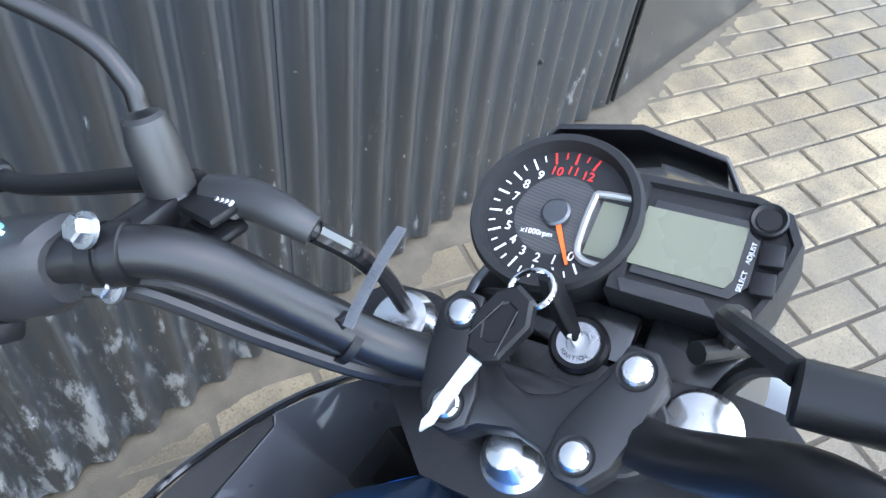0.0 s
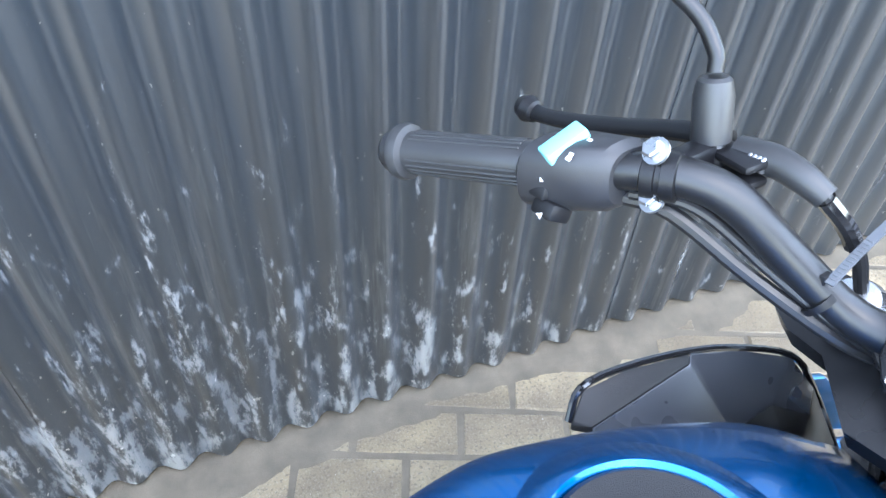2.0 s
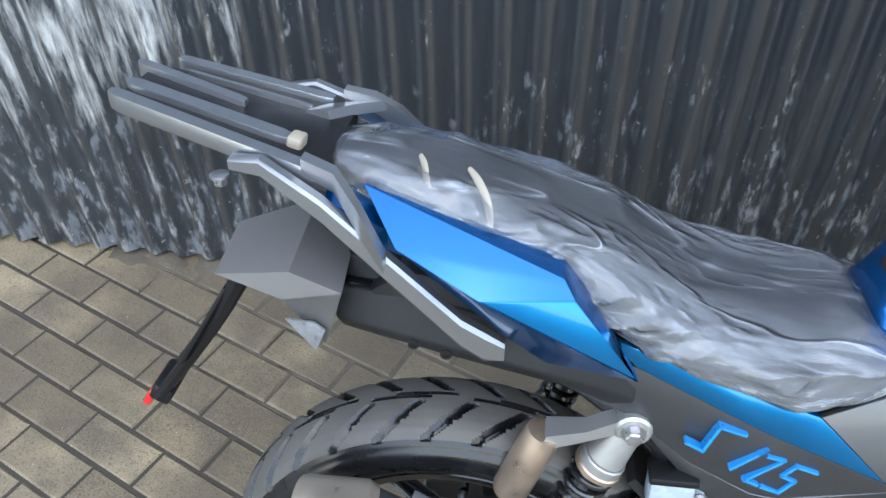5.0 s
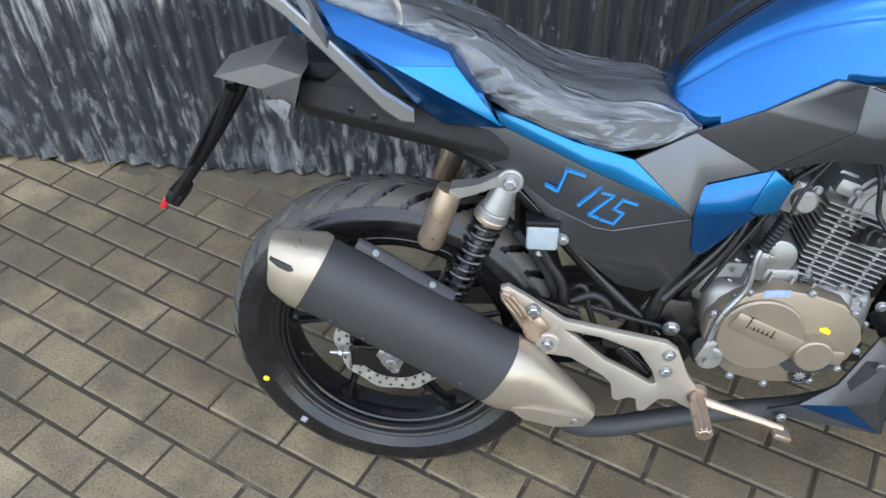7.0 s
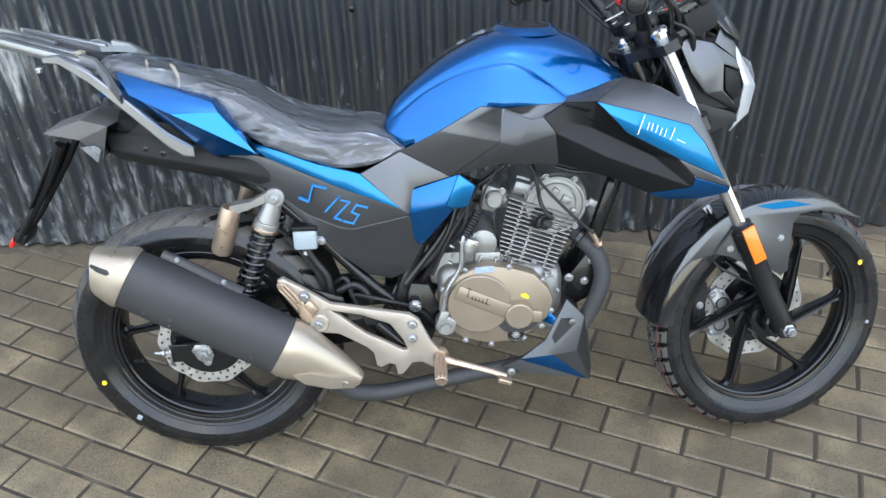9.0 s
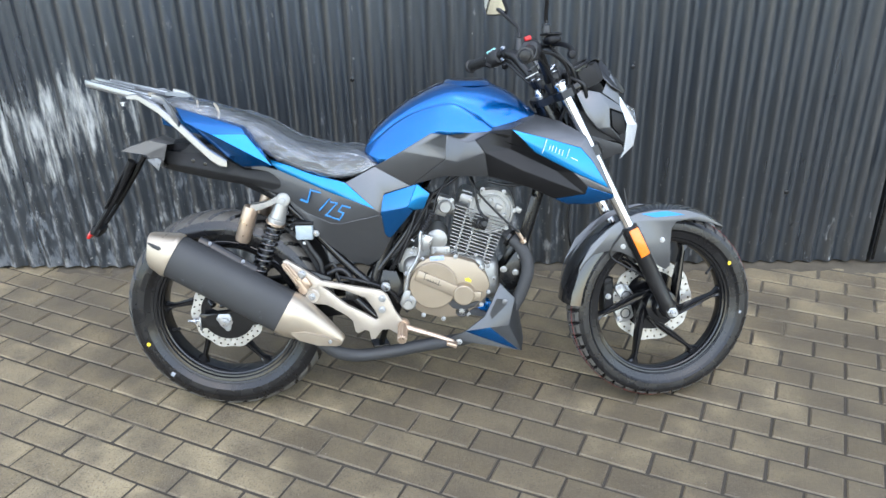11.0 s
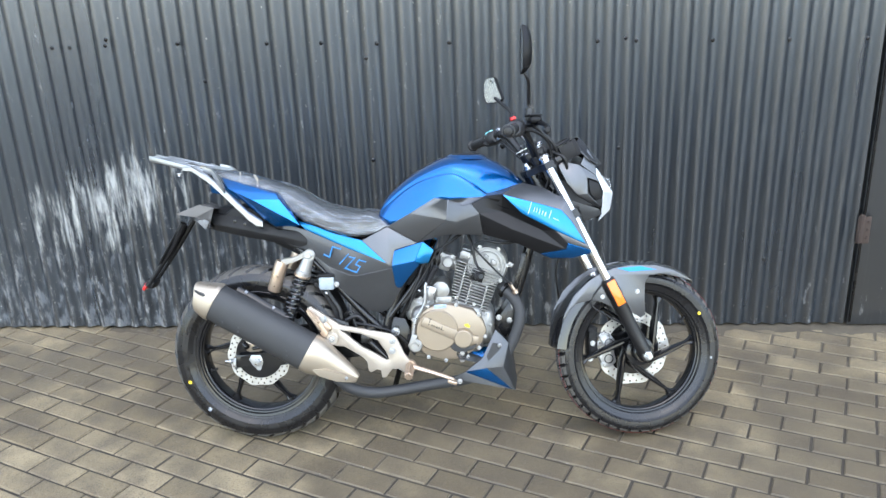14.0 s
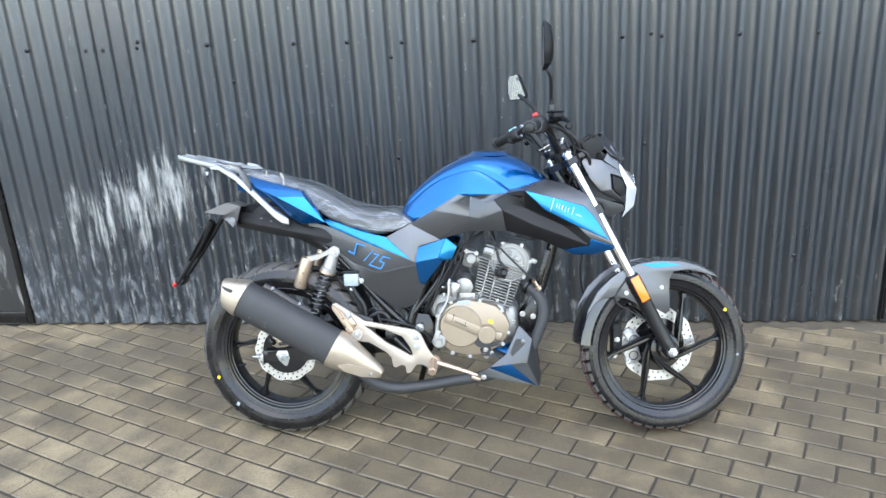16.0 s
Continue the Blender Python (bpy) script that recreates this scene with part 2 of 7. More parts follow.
def wall_material(name, base, patch, ribs):
    """Dark grey coated steel sheet with dust, lightened rib crests, scuffs and pale splashed runs. patch: x, z, half
    width, half height of the splash.
    """
    mat, b = blank(name)
    c = mat.node_tree.nodes.new("ShaderNodeTexCoord")
    sep = mat.node_tree.nodes.new("ShaderNodeSeparateXYZ")
    wire(mat, c.outputs["Object"], sep.inputs[0])
    x, z = sep.outputs[0], sep.outputs[2]
    big = noisy(mat, 1.6, 3.0)
    sheet = noisy(mat, 3.0, 4.0, (1, 1, 0.15))
    col = mix_colour(mat, big, tuple(v * 0.85 for v in base), tuple(v * 1.2 for v in base))
    # brown-grey dust on the ribs, lightened to paint in the crests' brighter light
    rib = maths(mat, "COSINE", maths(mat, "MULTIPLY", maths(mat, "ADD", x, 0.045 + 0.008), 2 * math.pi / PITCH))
    dust_crest_light = maths(mat, "MULTIPLY", ramp(mat, rib, 0.2, 1.0), ramp(mat, sheet, 0.3, 0.65, 0.3, 1.0)) if ribs else ramp(mat, sheet, 0.45, 0.75, 0.0, 0.35)
    col = mix_colour(mat, maths(mat, "MULTIPLY", dust_crest_light, 0.65), col, (0.125, 0.119, 0.111))
    # splashes of pale lime: streaky runs inside a ragged patch
    dx = maths(mat, "DIVIDE", maths(mat, "SUBTRACT", x, patch[0]), patch[2])
    slope = maths(mat, "SUBTRACT", maths(mat, "SUBTRACT", z, patch[1]), maths(mat, "MULTIPLY", maths(mat, "SUBTRACT", x, patch[0]), 0.32))
    dz = maths(mat, "DIVIDE", slope, patch[3])
    d = maths(mat, "ADD", maths(mat, "MULTIPLY", dx, dx), maths(mat, "MULTIPLY", dz, dz))
    near = ramp(mat, d, 0.0, 1.8, 0.12, -0.25)
    runs = noisy(mat, 15.0, 7.0, (1.5, 1, 0.22), 0.7)
    splash = ramp(mat, maths(mat, "ADD", runs, near), 0.56, 0.72)
    col = mix_colour(mat, maths(mat, "MULTIPLY", splash, 0.8), col, (0.55, 0.56, 0.54))
    # scuffs and dried spray, denser towards the foot of the sheet
    low = ramp(mat, z, 0.0, 0.8, 0.13, -0.02)
    low = maths(mat, "SUBTRACT", low, ramp(mat, x, 0.1, 1.0, 0.0, 0.1)) if ribs else maths(mat, "SUBTRACT", low, 0.12)
    scuff = noisy(mat, 30.0, 8.0, (1.3, 1, 0.38), 0.75)
    mark = ramp(mat, maths(mat, "ADD", scuff, low), 0.6, 0.67)
    col = mix_colour(mat, maths(mat, "MULTIPLY", mark, ramp(mat, rib, -0.6, 0.7, 0.2, 0.65) if ribs else 0.6), col, (0.27, 0.275, 0.275))
    drip = noisy(mat, 30.0, 5.0, (1.6, 1, 0.09), 0.65)
    trace = ramp(mat, maths(mat, "ADD", drip, maths(mat, "MULTIPLY", noisy(mat, 2.2, 2.0), 0.25)), 0.7, 0.84)
    col = mix_colour(mat, maths(mat, "MULTIPLY", trace, ramp(mat, z, 0.45, 1.0, 0.4 if ribs else 0.08, 0.03)), col, (0.25, 0.26, 0.26))
    fleck = noisy(mat, 75.0, 3.0, (1, 1, 0.7))
    spot = ramp(mat, maths(mat, "ADD", fleck, maths(mat, "MULTIPLY", low, 0.4)), 0.715, 0.745)
    col = mix_colour(mat, maths(mat, "MULTIPLY", spot, 0.6), col, (0.5, 0.51, 0.5))
    wire(mat, col, b.inputs["Base Color"])
    rgh = maths(mat, "ADD", ramp(mat, sheet, 0.3, 0.7, 0.26, 0.36), maths(mat, "MULTIPLY", splash, 0.3))
    wire(mat, rgh, b.inputs["Roughness"])
    wire(mat, maths(mat, "MULTIPLY", maths(mat, "SUBTRACT", 1.0, maths(mat, "MAXIMUM", splash, mark)), 0.83), b.inputs["Metallic"])
    b.inputs["Coat Weight"].default_value, b.inputs["Coat Roughness"].default_value, b.inputs["Coat IOR"].default_value = 0.8, 0.2, 1.6
    bp = node(mat, "ShaderNodeBump", Strength=0.25, Distance=0.003)
    wire(mat, maths(mat, "ADD", scuff, splash), bp.inputs["Height"])
    wire(mat, bp.outputs[0], b.inputs["Normal"])
    return mat


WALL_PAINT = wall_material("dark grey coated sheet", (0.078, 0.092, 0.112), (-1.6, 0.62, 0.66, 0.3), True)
PANEL_PAINT = wall_material("dark grey flat sheet", (0.095, 0.103, 0.115), (-2.6, 0.4, 0.5, 0.5), False)
EARTH = surface("dark joint sand", (0.045, 0.037, 0.027), 0.85, vary=0.35, scale=14, grain=220, bump=0.6)
RUST = surface("rusty dark steel", (0.045, 0.03, 0.024), 0.75, vary=0.4, scale=60, bump=0.5)


def paver_material(name, per_object):
    """Concrete block: grey-brown, gritty, each block its own tone; damp film in broad patches."""
    mat, b = blank(name)
    if per_object:
        tone = mat.node_tree.nodes.new("ShaderNodeObjectInfo").outputs["Random"]
    else:
        tone = mat.node_tree.nodes.new("ShaderNodeNewGeometry").outputs["Random Per Island"]
    g = mat.node_tree.nodes.new("ShaderNodeNewGeometry")

    def at(scale, detail, rough=0.55):
        n = node(mat, "ShaderNodeTexNoise", Scale=scale, Detail=detail, Roughness=rough)
        wire(mat, g.outputs["Position"], n.inputs["Vector"])
        return n.outputs["Fac"]

    blotch, grit, damp = at(7.0, 4.0), at(260.0, 3.0), at(1.1, 3.0)
    col = mix_colour(mat, tone, (0.165, 0.128, 0.074), (0.305, 0.244, 0.147))
    col = mix_colour(mat, ramp(mat, blotch, 0.38, 0.66, 0.0, 0.75), col, (0.11, 0.088, 0.06))
    col = mix_colour(mat, ramp(mat, grit, 0.52, 0.66, 0.0, 0.5), col, (0.29, 0.255, 0.195))
    col = mix_colour(mat, ramp(mat, at(170.0, 3.0), 0.34, 0.46, 0.65, 0.0), col, (0.07, 0.058, 0.042))
    wet = ramp(mat, maths(mat, "ADD", damp, maths(mat, "MULTIPLY", blotch, 0.25)), 0.55, 0.68)
    col = mix_colour(mat, maths(mat, "MULTIPLY", wet, 0.55), col, (0.07, 0.056, 0.039))
    speck = ramp(mat, at(120.0, 2.0), 0.74, 0.78)
    col = mix_colour(mat, maths(mat, "MULTIPLY", speck, 0.7), col, (0.45, 0.44, 0.41))
    wire(mat, col, b.inputs["Base Color"])
    b.inputs["Specular IOR Level"].default_value = 0.3
    wire(mat, ramp(mat, maths(mat, "ADD", maths(mat, "MULTIPLY", wet, -0.3), maths(mat, "MULTIPLY", grit, 0.2)), -0.3, 0.2, 0.3, 0.8), b.inputs["Roughness"])
    bp = node(mat, "ShaderNodeBump", Strength=0.6, Distance=0.004)
    wire(mat, maths(mat, "ADD", maths(mat, "MULTIPLY", grit, 0.7), at(45.0, 5.0)), bp.inputs["Height"])
    wire(mat, bp.outputs[0], b.inputs["Normal"])
    return mat


SAND = surface("damp sandy grit", (0.105, 0.089, 0.066), 0.75, vary=0.75, scale=16, grain=420, bump=0.6, spec=0.2)
PAVER = paver_material("concrete paver", True)
PAVER_FIELD = paver_material("concrete pavers beyond", False)


# ---------------------------------------------------------------- shape helpers
def finish(bm, sharp=32):
    bmesh.ops.recalc_face_normals(bm, faces=bm.faces)
    for f in bm.faces:
        f.smooth = True
    lim = radians(sharp)
    for e in bm.edges:
        if len(e.link_faces) == 2 and e.calc_face_angle(0) > lim:
            e.smooth = False


def part(name, bm, material, parent=None, label="", m=None, sharp=32):
    """One mesh object under a thing or a part; m moves its vertices first."""
    if m is not None:
        bm.transform(m)
    finish(bm, sharp)
    mesh = bpy.data.meshes.new(name)
    bm.to_mesh(mesh)
    bm.free()
    mesh.materials.append(material)
    ob = new(name, mesh)
    ob.parent = parent
    if label:
        ob["label"] = label
    return ob


def join(*bms):
    out = bms[0]
    for b in bms[1:]:
        tmp = bpy.data.meshes.new("tmp")
        b.to_mesh(tmp)
        b.free()
        out.from_mesh(tmp)
        bpy.data.meshes.remove(tmp)
    return out


def flipped(bm):
    """A mirrored copy across the plane y = 0."""
    out = bm.copy()
    out.transform(Matrix.Diagonal((1, -1, 1, 1)))
    bmesh.ops.reverse_faces(out, faces=out.faces)
    return out


def box(c, s, bevel=0.002, rot=(0, 0, 0), seg=2):
    bm = bmesh.new()
    bmesh.ops.create_cube(bm, size=1.0, matrix=Matrix.Diagonal((*s, 1)))
    if bevel:
        bmesh.ops.bevel(bm, geom=bm.edges[:], offset=min(bevel, min(s) * 0.45), segments=seg, affect="EDGES", profile=0.5)
    bm.transform(pose(*c, *rot))
    return bm


def basis(axis):
    a = Vector(axis).normalized()
    return a.to_track_quat("Z", "Y").to_matrix().to_4x4()


def lathe(origin, axis, profile, seg=32, closed=False):
    """Turn (height, radius) pairs round an axis. closed: the profile is a loop."""
    bm = bmesh.new()
    rings = []
    for h, r in profile:
        if r < 1e-6:
            rings.append([bm.verts.new((0, 0, h))])
        else:
            rings.append([bm.verts.new((r * math.cos(2 * math.pi * i / seg), r * math.sin(2 * math.pi * i / seg), h)) for i in range(seg)])
    pairs = list(zip(rings, rings[1:])) + ([(rings[-1], rings[0])] if closed else [])
    for a, b in pairs:
        for i in range(seg):
            j = (i + 1) % seg
            vs = [a[i % len(a)], a[j % len(a)], b[j % len(b)], b[i % len(b)]]
            vs = [v for k, v in enumerate(vs) if v not in vs[:k]]
            if len(vs) > 2:
                bm.faces.new(vs)
    if not closed:
        for r in (rings[0], rings[-1]):
            if len(r) > 2:
                bm.faces.new(r)
    bm.transform(Matrix.Translation(origin) @ basis(axis))
    return bm


def rod(p, q, r, r2=None, seg=16, bevel=0.0015):
    """A round bar from p to q with softened ends."""
    p, q = Vector(p), Vector(q)
    h, r2 = (q - p).length, r if r2 is None else r2
    b = min(bevel, r * 0.4, r2 * 0.4, h * 0.3)
    return lathe(p, q - p, [(0, r - b), (b, r), (h - b, r2), (h, r2 - b)], seg)


def bolt(p, axis, r=0.007, h=0.006):
    """A hexagon bolt head on a washer."""
    w = lathe(p, axis, [(0, r * 1.35), (h * 0.25, r * 1.35), (h * 0.26, r * 1.0)], 16)
    hx = lathe(p, axis, [(h * 0.2, r), (h * 0.85, r), (h, r * 0.8), (h, 0)], 6)
    return join(w, hx)


def spline(points, steps):
    pts = [Vector(p) for p in points]
    pts = [pts[0] * 2 - pts[1]] + pts + [pts[-1] * 2 - pts[-2]]
    out = []
    for i in range(1, len(pts) - 2):
        a, b, c, d = pts[i - 1:i + 3]
        for k in range(steps):
            t = k / steps
            out.append(0.5 * (2 * b + (c - a) * t + (2 * a - 5 * b + 4 * c - d) * t * t + (3 * b - a - 3 * c + d) * t ** 3))
    out.append(pts[-2])
    return out


def tube(points, r, seg=10, steps=6, flat=1.0):
    """A bent bar or cable along points; r is one radius or one for each point."""
    path = spline(points, steps) if steps > 1 else [Vector(p) for p in points]
    if isinstance(r, (int, float)):
        radii = [r] * len(path)
    else:
        radii = np.interp(np.linspace(0, len(r) - 1, len(path)), range(len(r)), r).tolist()
    bm = bmesh.new()
    side = None
    rings = []
    for i, p in enumerate(path):
        d = (path[min(i + 1, len(path) - 1)] - path[max(i - 1, 0)]).normalized()
        if side is None:
            side = d.orthogonal().normalized()
        side = (side - d * side.dot(d)).normalized()
        up = d.cross(side)
        rings.append([bm.verts.new(p + radii[i] * (math.cos(2 * math.pi * k / seg) * side + flat * math.sin(2 * math.pi * k / seg) * up)) for k in range(seg)])
    for a, b in zip(rings, rings[1:]):
        for k in range(seg):
            bm.faces.new((a[k], a[(k + 1) % seg], b[(k + 1) % seg], b[k]))
    bm.faces.new(rings[0])
    bm.faces.new(rings[-1])
    return bm


def loft(rings, capped=True):
    """A skin over closed rings of equal length."""
    bm = bmesh.new()
    vs = [[bm.verts.new(p) for p in r] for r in rings]
    n = len(vs[0])
    for a, b in zip(vs, vs[1:]):
        for k in range(n):
            bm.faces.new((a[k], a[(k + 1) % n], b[(k + 1) % n], b[k]))
    if capped:
        bm.faces.new(vs[0])
        bm.faces.new(vs[-1])
    return bm


def panel(verts, faces, thick=0.006, bevel=0.003, inward=(0, 1, 0)):
    """A facetted shell of moulded plastic: faces over verts, given a thickness inwards and softened edges."""
    bm = bmesh.new()
    d = Vector(inward) * thick
    a = [bm.verts.new(v) for v in verts]
    b = [bm.verts.new(Vector(v) + d) for v in verts]
    count = {}
    for f in faces:
        bm.faces.new([a[i] for i in f])
        bm.faces.new([b[i] for i in reversed(f)])
        for i, j in zip(f, f[1:] + f[:1]):
            count[(i, j)] = 1
    for (i, j) in list(count):
        if (j, i) not in count:
            bm.faces.new((a[j], a[i], b[i], b[j]))
    for v in [v for v in bm.verts if not v.link_faces]:
        bm.verts.remove(v)
    bmesh.ops.recalc_face_normals(bm, faces=bm.faces)
    if bevel:
        es = [e for e in bm.edges if len(e.link_faces) == 2 and e.calc_face_angle(0) > 0.12]
        bmesh.ops.bevel(bm, geom=es, offset=bevel, segments=2, affect="EDGES", profile=0.5, clamp_overlap=True)
    return bm


def slab(outline, y0, y1, bevel=0.002):
    """A plate cut to an outline of (x, z), between two y."""
    bm = bmesh.new()
    f = bm.faces.new([bm.verts.new((x, y0, z)) for x, z in outline])
    r = bmesh.ops.extrude_face_region(bm, geom=[f])
    bmesh.ops.translate(bm, verts=[v for v in r["geom"] if isinstance(v, bmesh.types.BMVert)], vec=(0, y1 - y0, 0))
    bmesh.ops.recalc_face_normals(bm, faces=bm.faces)
    if bevel:
        es = [e for e in bm.edges if len(e.link_faces) == 2 and e.calc_face_angle(0) > 0.6]
        bmesh.ops.bevel(bm, geom=es, offset=bevel, segments=2, affect="EDGES", profile=0.5, clamp_overlap=True)
    return bm


def pierced_slab(outer, inner, y0, y1, bevel=0.003):
    """A plate cut to an outline of (x, z) with one window through it."""
    bm = bmesh.new()
    for line in (outer, inner):
        vs = [bm.verts.new((x, y0, z)) for x, z in line]
        for a, b in zip(vs, vs[1:] + vs[:1]):
            bm.edges.new((a, b))
    bmesh.ops.triangle_fill(bm, edges=bm.edges[:], use_beauty=True, use_dissolve=False)
    r = bmesh.ops.extrude_face_region(bm, geom=bm.faces[:])
    bmesh.ops.translate(bm, verts=[v for v in r["geom"] if isinstance(v, bmesh.types.BMVert)], vec=(0, y1 - y0, 0))
    bmesh.ops.recalc_face_normals(bm, faces=bm.faces)
    es = [e for e in bm.edges if len(e.link_faces) == 2 and e.calc_face_angle(0) > 1.0]
    bmesh.ops.bevel(bm, geom=es, offset=bevel, segments=2, affect="EDGES", profile=0.5, clamp_overlap=True)
    return bm


def drilled_ring(centre, r_in, r_out, holes, hole_r, y, thick, wave=0.0, petals=10):
    """A brake disc across the y axis: a flat ring with real holes in two rows and a wavy rim."""
    bm = bmesh.new()
    faces = []
    rows = ((r_in, (r_in + r_out) / 2, 0.0), ((r_in + r_out) / 2, r_out, 0.5))
    for r0, r1, shift in rows:
        for i in range(holes):
            a0, a1 = 2 * math.pi * (i + shift) / holes, 2 * math.pi * (i + shift + 1) / holes
            am, rm = (a0 + a1) / 2, (r0 + r1) / 2

            def spot(r, a):
                if wave and abs(r - r_out) < 1e-6:
                    r = r + wave * math.cos(petals * a)
                if wave and abs(r - r_in) < 1e-6:
                    r = r + wave * math.cos(petals * a + 1.0)
                return r, a
            edge = [spot(r0, a0), spot(r0, am), spot(r0, a1), spot(rm, a1), spot(r1, a1), spot(r1, am), spot(r1, a0), spot(rm, a0)]
            outer = [bm.verts.new((r * math.cos(a), 0, r * math.sin(a))) for r, a in edge]
            cx, cz = rm * math.cos(am), rm * math.sin(am)
            inner = []
            for v in outer:
                d = Vector((v.co.x - cx, 0, v.co.z - cz)).normalized()
                inner.append(bm.verts.new((cx + d.x * hole_r, 0, cz + d.z * hole_r)))
            for k in range(8):
                faces.append(bm.faces.new((outer[k], outer[(k + 1) % 8], inner[(k + 1) % 8], inner[k])))
    bmesh.ops.remove_doubles(bm, verts=bm.verts, dist=1e-5)
    r = bmesh.ops.extrude_face_region(bm, geom=bm.faces[:])
    bmesh.ops.translate(bm, verts=[v for v in r["geom"] if isinstance(v, bmesh.types.BMVert)], vec=(0, thick, 0))
    bm.transform(Matrix.Translation((centre[0], y, centre[1])))
    return bm


def text(name, words, size, material, parent, m, depth=0.0004, align="CENTER"):
    """Lettering as a thin mesh, in the built-in font, in the plane that m gives it."""
    cu = bpy.data.curves.new(name, "FONT")
    cu.body, cu.size, cu.extrude, cu.align_x, cu.align_y = words, size, depth, align, "CENTER"
    tmp = bpy.data.objects.new("tmp", cu)
    mesh = bpy.data.meshes.new_from_object(tmp)
    bpy.data.objects.remove(tmp)
    bpy.data.curves.remove(cu)
    mesh.transform(m)
    mesh.materials.clear()
    mesh.materials.append(material)
    ob = new(name, mesh)
    ob.parent = parent
    return ob


def interp(keys, x):
    ks = sorted(keys)
    return float(np.interp(x, [k[0] for k in ks], [k[1] for k in ks]))


def hermite(keys, x):
    """Smooth curve through (x, value) pairs."""
    ks = sorted(keys)
    xs, ys = [k[0] for k in ks], [k[1] for k in ks]
    if x <= xs[0]:
        return ys[0]
    if x >= xs[-1]:
        return ys[-1]
    i = max(k for k in range(len(xs) - 1) if xs[k] <= x)
    def slope(k):
        lo, hi = max(k - 1, 0), min(k + 1, len(xs) - 1)
        return (ys[hi] - ys[lo]) / (xs[hi] - xs[lo])
    h = xs[i + 1] - xs[i]
    t = (x - xs[i]) / h
    return (ys[i] * (2 * t ** 3 - 3 * t * t + 1) + slope(i) * h * (t ** 3 - 2 * t * t + t)
            + ys[i + 1] * (3 * t * t - 2 * t ** 3) + slope(i + 1) * h * (t ** 3 - t * t))


# ---------------------------------------------------------------- the yard
WALL_Y, WAVE = 0.79, 0.0105
# wall and gates above about 2.6 m are unseen, added to block sky light
LEFT_END, RIGHT_END, WALL_TOP = -2.27, 1.715, 4.6


def wall_face(x):
    return WALL_Y - WAVE * math.cos(2 * math.pi * (x + 0.045) / PITCH)


def corrugated_sheet(x0, x1, z0, z1, lift=0.0, wobble=0.004):
    """A steel sheet with sine ribs; its foot is slightly uneven."""
    n = int((x1 - x0) / PITCH * 14)
    bm = bmesh.new()
    cols = []
    for i in range(n + 1):
        x = x0 + (x1 - x0) * i / n
        y = wall_face(x) - lift
        foot = z0 + wobble * noise.noise((x * 3.1, 0.3, 0))
        dent = lambda z: 0.0035 * noise.noise((x * 2.2, z * 2.0, 5.0))
        zs = [foot, 0.12, 0.3, 0.55, 0.9, 1.3, 1.8, z1]
        cols.append([bm.verts.new((x, y + dent(z), z)) for z in zs])
    for a, b in zip(cols, cols[1:]):
        for k in range(len(a) - 1):
            bm.faces.new((a[k], b[k], b[k + 1], a[k + 1]))
    r = bmesh.ops.extrude_face_region(bm, geom=bm.faces[:])
    bmesh.ops.translate(bm, verts=[v for v in r["geom"] if isinstance(v, bmesh.types.BMVert)], vec=(0, 0.0012, 0))
    return bm


wall = part("wall_north", box((-0.28, 0.865, 2.3), (4.1, 0.1, 4.6), 0), PANEL_PAINT)
tagged(wall, "solid wall core behind the corrugated steel cladding", "wall", kind="structure")
edges = [LEFT_END, -1.478, -0.356, 0.711, RIGHT_END]
for i, (x0, x1) in enumerate(zip(edges, edges[1:])):
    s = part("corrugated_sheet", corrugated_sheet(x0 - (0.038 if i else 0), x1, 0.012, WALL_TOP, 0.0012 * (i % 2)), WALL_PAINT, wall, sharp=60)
# roofing screws with washers
row = [(-2.0, 1.338), (-1.713, 1.326), (-1.635, 1.324), (-1.473, 1.352), (-1.478, 1.328), (-1.163, 1.325), (-0.778, 1.313), (-0.546, 1.307),
       (-0.31, 1.297), (-0.007, 1.291), (0.3, 1.285), (0.599, 1.277), (0.711, 1.287), (0.754, 1.274), (1.059, 1.266), (1.358, 1.258), (1.656, 1.252)]
for x, z in row + [(-1.061, 1.166), (-0.356, 1.241), (-0.356, 0.808), (0.699, 0.834), (1.343, 0.325)]:
    y = wall_face(x) - 0.003
    s = join(lathe((x, y, z), (0, -1, 0), [(0, 0.009), (0.002, 0.009), (0.0035, 0.0065)], 14), lathe((x, y, z), (0, -1, 0), [(0.002, 0.0055), (0.007, 0.0055), (0.008, 0.0045), (0.008, 0)], 6))
    part("screw", s, FRAME_BLACK, wall)

# flat steel doors at both ends of the cladding
door = part("door_1", box((4.23, 0.80, 2.3), (5.0, 0.05, 4.58), 0.004), PANEL_PAINT)
tagged(door, "flat dark grey sheet steel gate with a rusty hinge", "gate", kind="structure")
part("edge_trim", box((1.738, 0.774, 2.3), (0.01, 0.016, 4.55), 0.003), FRAME_BLACK, door)
hinge = part("hinge", join(box((1.735, 0.757, 0.46), (0.055, 0.006, 0.12), 0.002), rod((1.722, 0.752, 0.405), (1.722, 0.752, 0.53), 0.011)), RUST, door, "rusty steel strap hinge")
for k in range(3):
    part("bolt", bolt((1.752, 0.754, 0.425 + 0.035 * k), (0, -1, 0), 0.006, 0.005), RUST, hinge)
door2 = part("door_2", box((-4.8, 0.81, 2.3), (5.0, 0.05, 4.58), 0.004), PANEL_PAINT)
tagged(door2, "flat dark grey sheet steel gate splashed with lime", "gate", kind="structure")
part("edge_trim", box((-2.287, 0.785, 2.3), (0.03, 0.03, 4.56), 0.003), FRAME_BLACK, door2)
